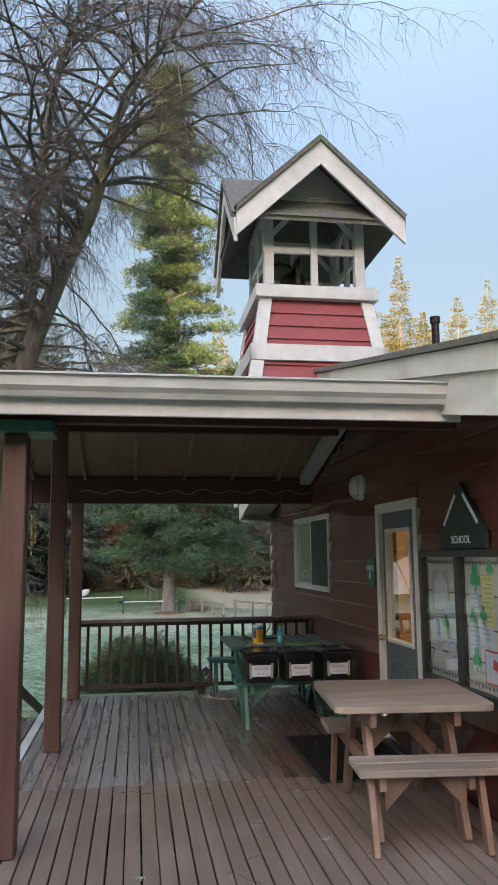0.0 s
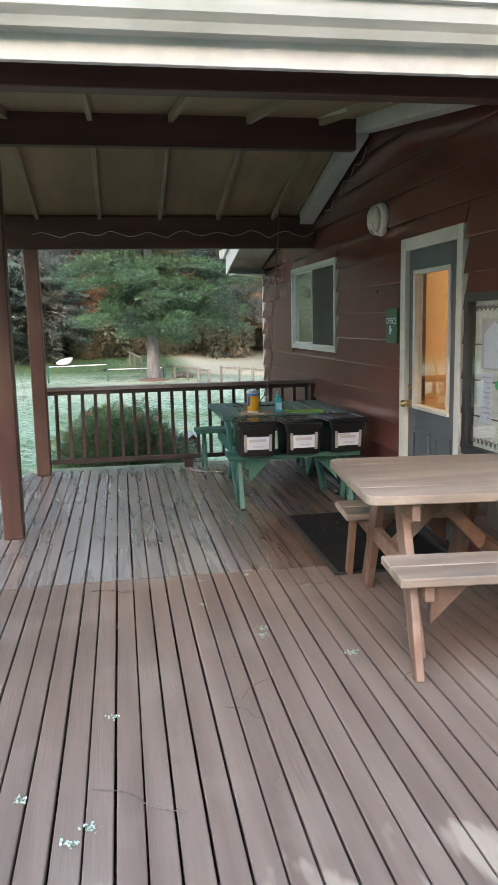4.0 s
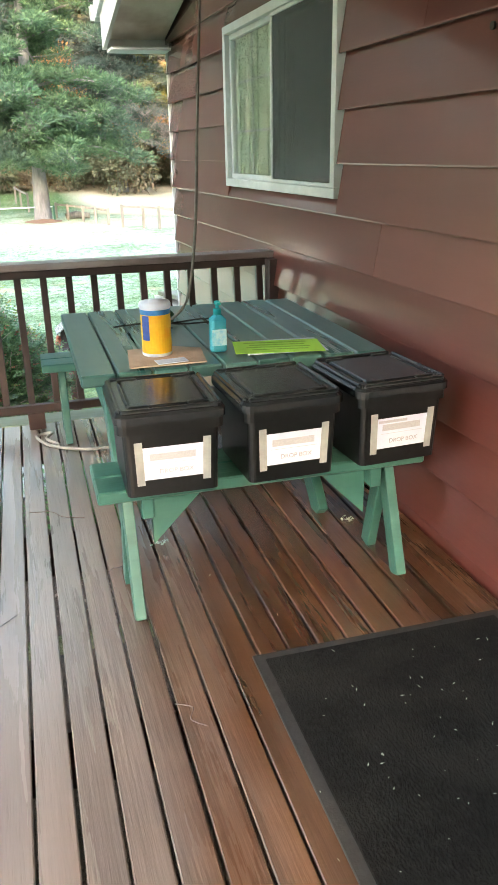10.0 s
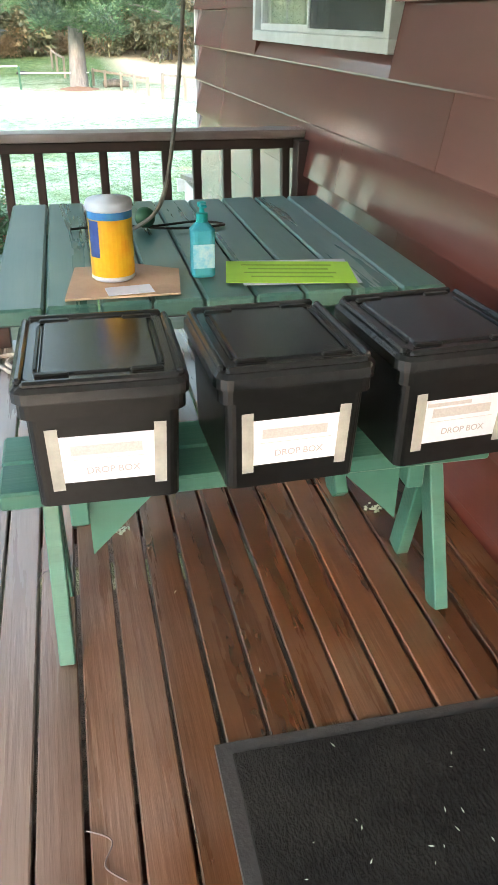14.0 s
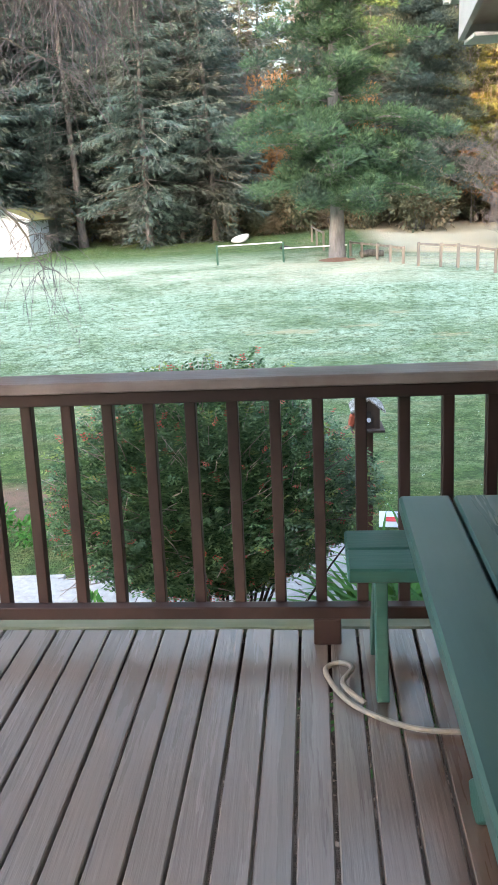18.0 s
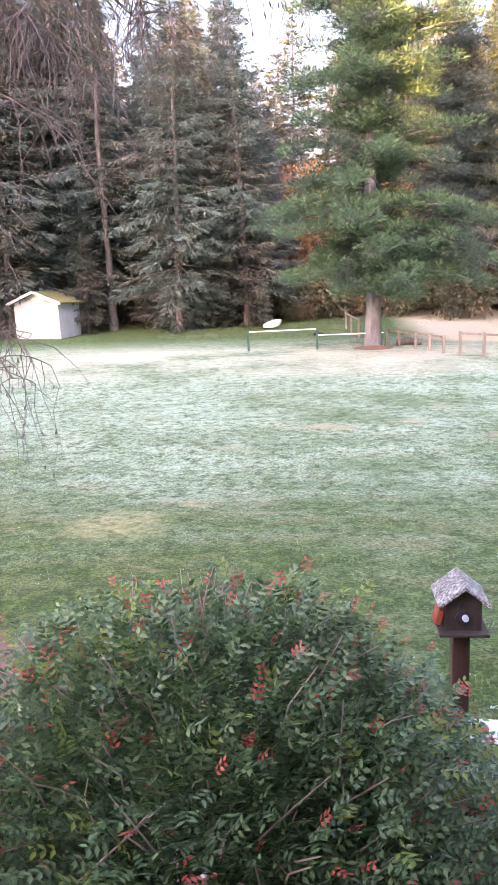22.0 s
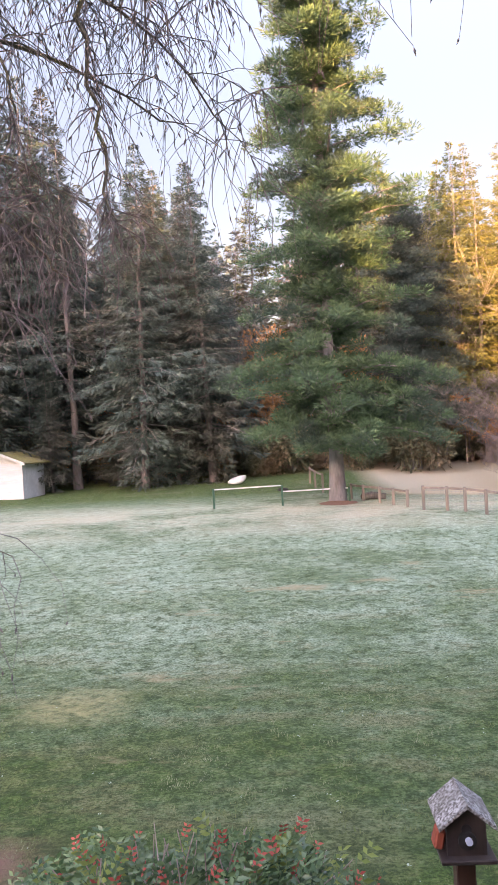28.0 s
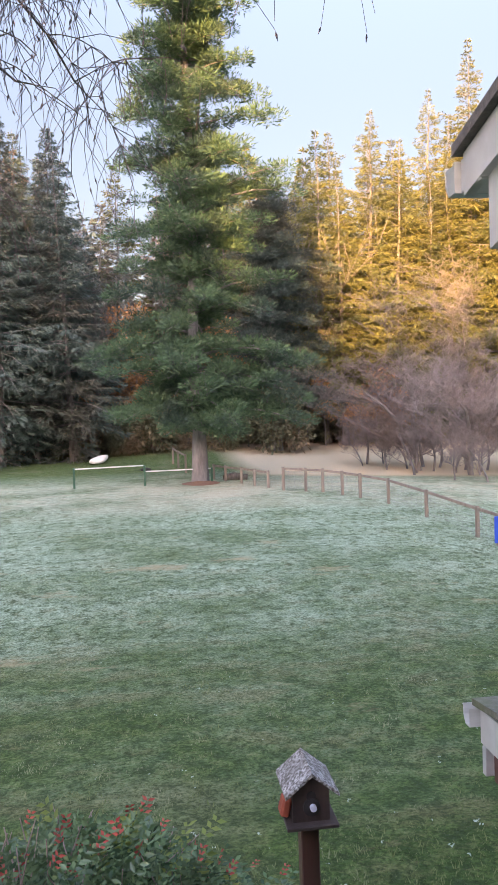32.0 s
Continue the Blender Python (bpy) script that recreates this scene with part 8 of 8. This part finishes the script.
box2(bm, (-0.08, -0.72, 0.5), (0.02, -0.62, 1.08), 0.004)
part("rail_post", bm, M_RAIL, hr)
chime = thing("wind_chime", (-3.30, -1.62, 2.14), "dark metal wind chime under the porch beam", "wind chime")
bm = bmesh.new()
lathe(bm, [(0.07, -0.03), (0.075, -0.02), (0.02, 0.0), (0.006, 0.1), (0.004, 0.48)], 16)
part("hood", bm, M_IRON, chime)
for k in range(5):
    bm = bmesh.new()
    a = 1.256 * k
    cyl(bm, (0.045 * math.cos(a), 0.045 * math.sin(a), -0.06), (0.045 * math.cos(a), 0.045 * math.sin(a), -0.36 - 0.03 * k), 0.009, n=8)
    part("tube", bm, M_BRASS, chime)

# ---- string lights ----
sl = thing("string_lights", (0, 0.005, 0), "unlit string of clear mini lights on the beam", "string lights")
g = random.Random(4)
pts = []
for i in range(31):
    x = -2.95 + i * 0.096
    pts.append((x, -0.022, 2.43 + 0.025 * math.sin(i * 1.7) + g.uniform(-0.012, 0.012)))
M_WIREW = surface("light_wire_white", (0.5, 0.5, 0.48), (0.6, 0.6, 0.58), 10, (1, 1, 1), 0.5, 0, 40)
mesh_part("wire", cable(pts, 0.0028, 5), M_WIREW, sl)
for i in range(0, 31, 2):
    b = bmesh.new()
    s = -1 if i % 4 else 1
    cyl(b, (pts[i][0], -0.002, pts[i][2]), (pts[i][0] + 0.004, -0.004, pts[i][2] + s * 0.028), 0.005, 0.003, n=6)
    part("bulb", b, M_WIREW, sl)
sl2 = thing("string_lights", (-0.06, 0, 0), "unlit string of clear mini lights along the wall trim", "string lights")
pts = [(0.0 + g.uniform(-0.01, 0.01), -0.45 - 0.16 * i, ceil_z(-0.45 - 0.16 * i) - 0.13 - 0.05 * (i % 2)) for i in range(9)]
mesh_part("wire", cable(pts, 0.0028, 5), M_WIREW, sl2)

# ---- garden hose end ----
hs_ = thing("garden_hose", (-1.45, -0.2, 0.0), "pale rope-like hose looped on the deck", "hose")
mesh_part("tube", cable([(0.35, -0.24, 0.014), (0.2, -0.22, 0.014), (0.05, -0.12, 0.014), (-0.02, 0.03, 0.014), (0.02, 0.08, 0.014), (0.06, 0.03, 0.03), (0.03, -0.05, 0.03), (0.09, -0.12, 0.014)], 0.0085, 8), surface("hose_cream", (0.28, 0.25, 0.22), (0.38, 0.34, 0.3), 20, (1, 1, 1), 0.6), hs_)

# ---- planter ----
pl = thing("planter", (-2.74, -7.30, -0.035), "round concrete planter with lime shrub and daffodil leaves", "planter")
bm = bmesh.new()
lathe(bm, [(0.27, 0.0), (0.33, 0.2), (0.37, 0.36), (0.4, 0.4), (0.4, 0.44), (0.36, 0.44), (0.34, 0.38), (0.02, 0.36)], 36)
part("pot", bm, M_CONCRETE, pl, "", True)
bm = bmesh.new()
bmesh.ops.create_circle(bm, cap_ends=True, segments=24, radius=0.35, matrix=Matrix.Translation((0, 0, 0.4)))
part("soil", bm, M_SOIL, pl)
g = random.Random(23)
vs_, fs_ = [], []
for i in range(2600):
    f = g.random() ** 0.8
    z = 0.42 + 0.95 * f
    r = 0.13 * (1 - f) ** 0.7 + 0.01
    a = g.uniform(0, 6.28)
    p = Vector((0.0 + r * math.cos(a), 0.24 + r * math.sin(a), z))
    d = Vector((math.cos(a) * 0.6, math.sin(a) * 0.6, g.uniform(0.5, 1.4))).normalized()
    u = d.cross(Vector((g.uniform(-1, 1), g.uniform(-1, 1), 0.3))).normalized()
    l_ = g.uniform(0.03, 0.07)
    b0 = len(vs_)
    vs_ += [tuple(p), tuple(p + d * l_ * 0.5 + u * l_ * 0.2), tuple(p + d * l_), tuple(p + d * l_ * 0.5 - u * l_ * 0.2)]
    fs_.append((b0, b0 + 1, b0 + 2, b0 + 3))
tagged(mesh_part("thuja_spray", raw("thuja_spray", vs_, fs_), M_LIME, pl, "lime-yellow dwarf conifer"), kind="stuff")
sv, sf = shrub_mesh(71, 0.25, 0.15, 1700, 0.042, 11)
low = mesh_part("low_foliage", raw("low_foliage", sv, sf), M_FRESH, pl, "lime green low foliage")
low.location = (0.14, -0.08, 0.38)
tagged(low, kind="stuff")
pl.scale = (0.74, 0.74, 0.86)
strap_plant("daffodil_leaves", (-2.58, -7.24, 0.3), 56, 0.36, 0.017, M_DAFF, "blue-green daffodil leaves in the planter", 91)

# ---- leaf litter in the bed, crumbs along the sill ----
BASE = LAWN
g = random.Random(87)
M_LITTER = surface("dry_leaf_litter", (0.26, 0.18, 0.135), (0.42, 0.32, 0.27), 30, (1, 1, 1), 0.9, 0, 40, c3=(0.14, 0.09, 0.07), big=8, amount=0.7)
vs_, fs_ = [], []
for i in range(3600):
    x, y = g.uniform(-5.0, 0.3), g.uniform(0.9, 3.5)
    keep = 0.9 if x > -1.6 else 0.06 if x > -2.9 else 0.18
    if g.random() > keep:
        continue
    a, l_ = g.uniform(0, 6.28), g.uniform(0.014, 0.04)
    d, u = Vector((math.cos(a), math.sin(a), g.uniform(-0.3, 0.5))) * l_, Vector((-math.sin(a), math.cos(a), g.uniform(-0.4, 0.4))) * (l_ * 0.4)
    p = Vector((x, y, ground_z(x, y) + 0.065))
    b0 = len(vs_)
    vs_ += [tuple(p - d), tuple(p + u), tuple(p + d), tuple(p - u)]
    fs_.append((b0, b0 + 1, b0 + 2, b0 + 3))
tagged(mesh_part("leaf_litter", raw("leaf_litter", vs_, fs_), M_LITTER), "dry pale leaf litter on the bed's soil", "leaf litter", kind="stuff")
BASE = HOUSE
vs_, fs_ = [], []
for i in range(420):
    x = g.choice((-2.35, -2.1, -1.85, -1.5, -1.05, -0.6)) + g.gauss(0, 0.055)
    y = -6.735 + abs(g.gauss(0, 0.022))
    a, l_ = g.uniform(0, 6.28), g.uniform(0.004, 0.012)
    d, u = Vector((math.cos(a), math.sin(a), g.uniform(-0.2, 0.9))) * l_, Vector((-math.sin(a), math.cos(a), g.uniform(-0.4, 0.4))) * (l_ * 0.5)
    p = Vector((x, y, 0.006))
    b0 = len(vs_)
    vs_ += [tuple(p - d), tuple(p + u), tuple(p + d), tuple(p - u)]
    fs_.append((b0, b0 + 1, b0 + 2, b0 + 3))
tagged(mesh_part("sill_crumbs", raw("sill_crumbs", vs_, fs_), M_SOIL), "dark moss and crumbs along the deck's front edge", "debris", kind="stuff")

# ---- fallen bits on deck and mat ----
g = random.Random(31)
M_LICHEN = surface("lichen_pale", (0.32, 0.4, 0.33), (0.46, 0.53, 0.45), 30, (1, 1, 1), 0.9)
for i, (x, y, s) in enumerate(((-2.22, -5.22, 0.022), (-2.35, -5.95, 0.03), (-2.29, -5.88, 0.026), (-1.49, -4.48, 0.025), (-1.15, -4.85, 0.03), (-2.52, -5.7, 0.026), (-1.43, -6.98, 0.05), (-1.51, -7.06, 0.055), (-1.76, -4.09, 0.02), (-1.73, -3.7, 0.018), (-1.44, -3.65, 0.02), (-1.51, -4.57, 0.025), (-1.12, -3.91, 0.022), (-1.05, -1.52, 0.03), (-0.27, -1.56, 0.03))):
    vs_, fs_ = [], []
    for k in range(26 if s < 0.05 else 70):
        p = Vector((g.gauss(0, s * 0.5), g.gauss(0, s * 0.35), g.uniform(0.0, s * 0.25)))
        d = Vector((g.uniform(-1, 1), g.uniform(-1, 1), g.uniform(-0.2, 0.5))).normalized() * (s * 0.5 if s < 0.05 else 0.018)
        u = Vector((-d.y, d.x, g.uniform(-0.5, 0.5) * min(s, 0.02))) * 0.35
        b0 = len(vs_)
        vs_ += [tuple(p), tuple(p + d * 0.5 + u), tuple(p + d), tuple(p + d * 0.5 - u)]
        fs_.append((b0, b0 + 1, b0 + 2, b0 + 3))
    lt = thing("lichen_tuft", (x, y, 0.003 if y > -6.8 else -0.033), "tuft of pale lichen fallen on the boards", "lichen", "lichen tufts")
    tagged(mesh_part("tuft", raw("tuft", vs_, fs_), M_LICHEN, lt), kind="stuff")
for i in range(14):
    x, y = g.uniform(-2.9, -0.9), g.uniform(-6.6, -1.0)
    a = g.uniform(0, 3.14)
    l_ = g.uniform(0.05, 0.2)
    tgo = thing("fallen_twig", (x, y, 0.003), "thin brown twig lying on the boards", "twig", "fallen twigs", "", math.degrees(a))
    mesh_part("stem", cable([(-l_, 0, 0.002), (-l_ * 0.3, 0.02, 0.004), (l_ * 0.3, -0.01, 0.003), (l_, 0.02, 0.002)], 0.0018, 4), M_TABLE_LEG if i % 3 == 0 else M_TWIG, tgo)
vs_, fs_ = [], []
for i in range(90):
    x, y = g.gauss(-0.45, 0.25), g.gauss(-2.95, 0.3)
    s = g.uniform(0.0015, 0.004)
    a = g.uniform(0, 6.28)
    d, u = Vector((math.cos(a), math.sin(a), 0.3)) * s * 2, Vector((-math.sin(a), math.cos(a), 0.2)) * s * 0.5
    p = Vector((max(-0.95, min(-0.15, x)), y, 0.0155))
    b0 = len(vs_)
    vs_ += [tuple(p - d), tuple(p + u), tuple(p + d), tuple(p - u)]
    fs_.append((b0, b0 + 1, b0 + 2, b0 + 3))
tagged(mesh_part("mat_litter", raw("mat_litter", vs_, fs_), M_LICHEN), "pale crumbs of bark and straw on the mat", "litter", kind="stuff")

# ---- grass and litter on the lawn ----
BASE = LAWN
g = random.Random(101)
vs_, fs_ = [], []
for i in range(9000):
    y0_ = 4.6 + 24 * g.random() ** 2.1
    x0_ = -1.0 + g.uniform(-1, 1) * (3.5 + 0.5 * y0_)
    if (-7.5 < x0_ < 0.9 and 3.6 < y0_ < 5.4 + 0.1 * x0_) or (x0_ > 0.0 and y0_ < 4.5):
        continue
    if noise.noise(Vector((x0_ * 0.9, y0_ * 0.9, 5))) < -0.15:
        continue
    tall = g.uniform(0.025, 0.055)
    for k in range(9):
        x, y = x0_ + g.gauss(0, 0.05), y0_ + g.gauss(0, 0.05)
        p = Vector((x, y, ground_z(x, y) - 0.01))
        s = tall * g.uniform(0.6, 1.2)
        a = g.uniform(0, 6.28)
        d = Vector((math.cos(a) * 0.8, math.sin(a) * 0.8, 1)) * s
        u = Vector((-math.sin(a), math.cos(a), 0)) * s * 0.13
        b0 = len(vs_)
        vs_ += [tuple(p - u), tuple(p + u), tuple(p + d)]
        fs_.append((b0, b0 + 1, b0 + 2))
M_GRASS = leafy("grass_blade", (0.09, 0.13, 0.042), (0.21, 0.24, 0.105), 0.8, trans=0.2, rough=0.6, c3=(0.32, 0.33, 0.22), amount=0.7, vary=0.0)
tagged(mesh_part("grass", raw("grass", vs_, fs_), M_GRASS), "short tufted lawn grass", "grass", kind="stuff")
vs_, fs_ = [], []
for i in range(245):
    y = 5.2 + 13 * g.random() ** 1.4
    x = -0.8 + g.uniform(-1, 1) * (2.2 + 0.42 * y)
    s = g.uniform(0.006, 0.018) if i > 14 else g.uniform(0.01, 0.018)
    if i < 15:
        x, y = g.uniform(-2.2, 1.6), g.uniform(5.3, 7.5)
    for k in range(3 if i > 14 else 7):
        a = g.uniform(0, 6.28)
        d, u = Vector((math.cos(a), math.sin(a), 0.4)) * s, Vector((-math.sin(a), math.cos(a), 0.3)) * s * 0.5
        p = Vector((x + g.gauss(0, s), y + g.gauss(0, s), ground_z(x, y) + 0.03))
        b0 = len(vs_)
        vs_ += [tuple(p - d), tuple(p + u), tuple(p + d), tuple(p - u)]
        fs_.append((b0, b0 + 1, b0 + 2, b0 + 3))
tagged(mesh_part("lawn_litter", raw("lawn_litter", vs_, fs_), M_LICHEN), "scattered pale lichen scraps on the lawn", "litter", kind="stuff")

# ---- siding boards of the porch wall ----
BASE = WALL
PITCH_S, TH = 0.2175, 0.017
g = random.Random(61)


def lap_mesh(y0_, y1_, z0_, z1_, ztop0=None, ztop1=None):
    """A lap board: proud at its lower edge."""
    b = bmesh.new()
    prism(b, [(0.021, z0_ + 0.016), (-0.003, z0_ + 0.016), (-0.003, z0_), (-0.018, z0_), (-0.0185, z0_ + 0.006), (0.0165, z1_), (0.021, z1_)], 1, y0_, y1_)
    return b


z = -2.12
while z < 3.35:
    za, zb_ = z, z + PITCH_S + 0.012
    ylo, yhi = HY0, HY1 - 0.013
    if zb_ > 2.4:                           # below the rake
        top = HR_Z - 0.12
        half = (top - zb_) / HR_S
        ylo, yhi = max(ylo, HR_Y - half), min(yhi, HR_Y + half * HR_S / HR_SB)
        if yhi - ylo < 0.2:
            break
    cuts = []
    for (y0_, y1_, z0_, z1_) in ((WIN[0], WIN[1], WIN[2], WIN[3]), (DOOR[0] - 0.06, DOOR[1] + 0.07, 0.0, DOOR[3] + 0.07)):
        if zb_ > z0_ + 0.02 and za < z1_ - 0.02:
            cuts.append((y0_, y1_, z0_, z1_))
    spans = [(ylo, yhi)]
    for y0_, y1_, z0_, z1_ in cuts:
        nxt = []
        for a, c in spans:
            if y1_ <= a or y0_ >= c:
                nxt.append((a, c))
                continue
            if y0_ - a > 0.02:
                nxt.append((a, y0_ - 0.002))
            if c - y1_ > 0.02:
                nxt.append((y1_ + 0.002, c))
            if za < z0_ - 0.01:
                part("siding_board", lap_mesh(max(a, y0_), min(c, y1_), za, z0_), M_SIDING, wall_porch)
            if zb_ > z1_ + 0.01:
                part("siding_board", lap_mesh(max(a, y0_), min(c, y1_), z1_, zb_), M_SIDING, wall_porch)
        spans = nxt
    for a, c in spans:
        j = a
        first = True
        while j < c - 0.01:
            e = min(c, j + (g.uniform(0.7, 2.6) if first else 3.66))
            if c - e < 0.35:
                e = c
            part("siding_board", lap_mesh(j + 0.001, e - 0.001, za, zb_), M_SIDING, wall_porch)
            j, first = e, False
    z += PITCH_S
for y, zz in ((-1.955, 1.752), (-1.96, 0.962), (-3.9, 0.6), (-0.9, 0.3)):
    b = bmesh.new()
    cyl(b, (0.0, y, zz), (-0.008, y, zz), 0.012, n=10)
    tagged(part("screw_plug", b, M_IRON), "small dark plug in the siding", "plug", "siding plugs")

# ---- deck boards ----
g = random.Random(71)
shared = {}
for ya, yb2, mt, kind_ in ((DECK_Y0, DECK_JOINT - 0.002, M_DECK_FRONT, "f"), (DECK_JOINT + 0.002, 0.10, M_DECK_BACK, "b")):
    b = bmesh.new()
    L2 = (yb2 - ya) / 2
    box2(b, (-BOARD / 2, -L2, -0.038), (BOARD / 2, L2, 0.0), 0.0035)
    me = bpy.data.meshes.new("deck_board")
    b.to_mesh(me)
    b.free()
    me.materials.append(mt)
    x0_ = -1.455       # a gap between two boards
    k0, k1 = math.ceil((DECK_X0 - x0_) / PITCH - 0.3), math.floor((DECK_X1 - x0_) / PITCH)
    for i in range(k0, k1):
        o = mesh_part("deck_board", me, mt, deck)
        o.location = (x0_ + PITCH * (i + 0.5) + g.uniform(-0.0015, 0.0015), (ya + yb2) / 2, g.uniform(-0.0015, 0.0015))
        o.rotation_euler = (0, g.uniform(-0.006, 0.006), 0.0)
b = bmesh.new()
box2(b, (DECK_X0, 0.115, -0.05), (DECK_X1, 0.30, -0.004), 0.006)
part("end_ledge", b, surface("mossy_board", (0.22, 0.24, 0.17), (0.34, 0.36, 0.28), 10, X_GRAIN, 0.85, 0.5, 60, c3=(0.16, 0.2, 0.09), big=3, amount=0.6), deck, "mossy pale board at the deck's end")
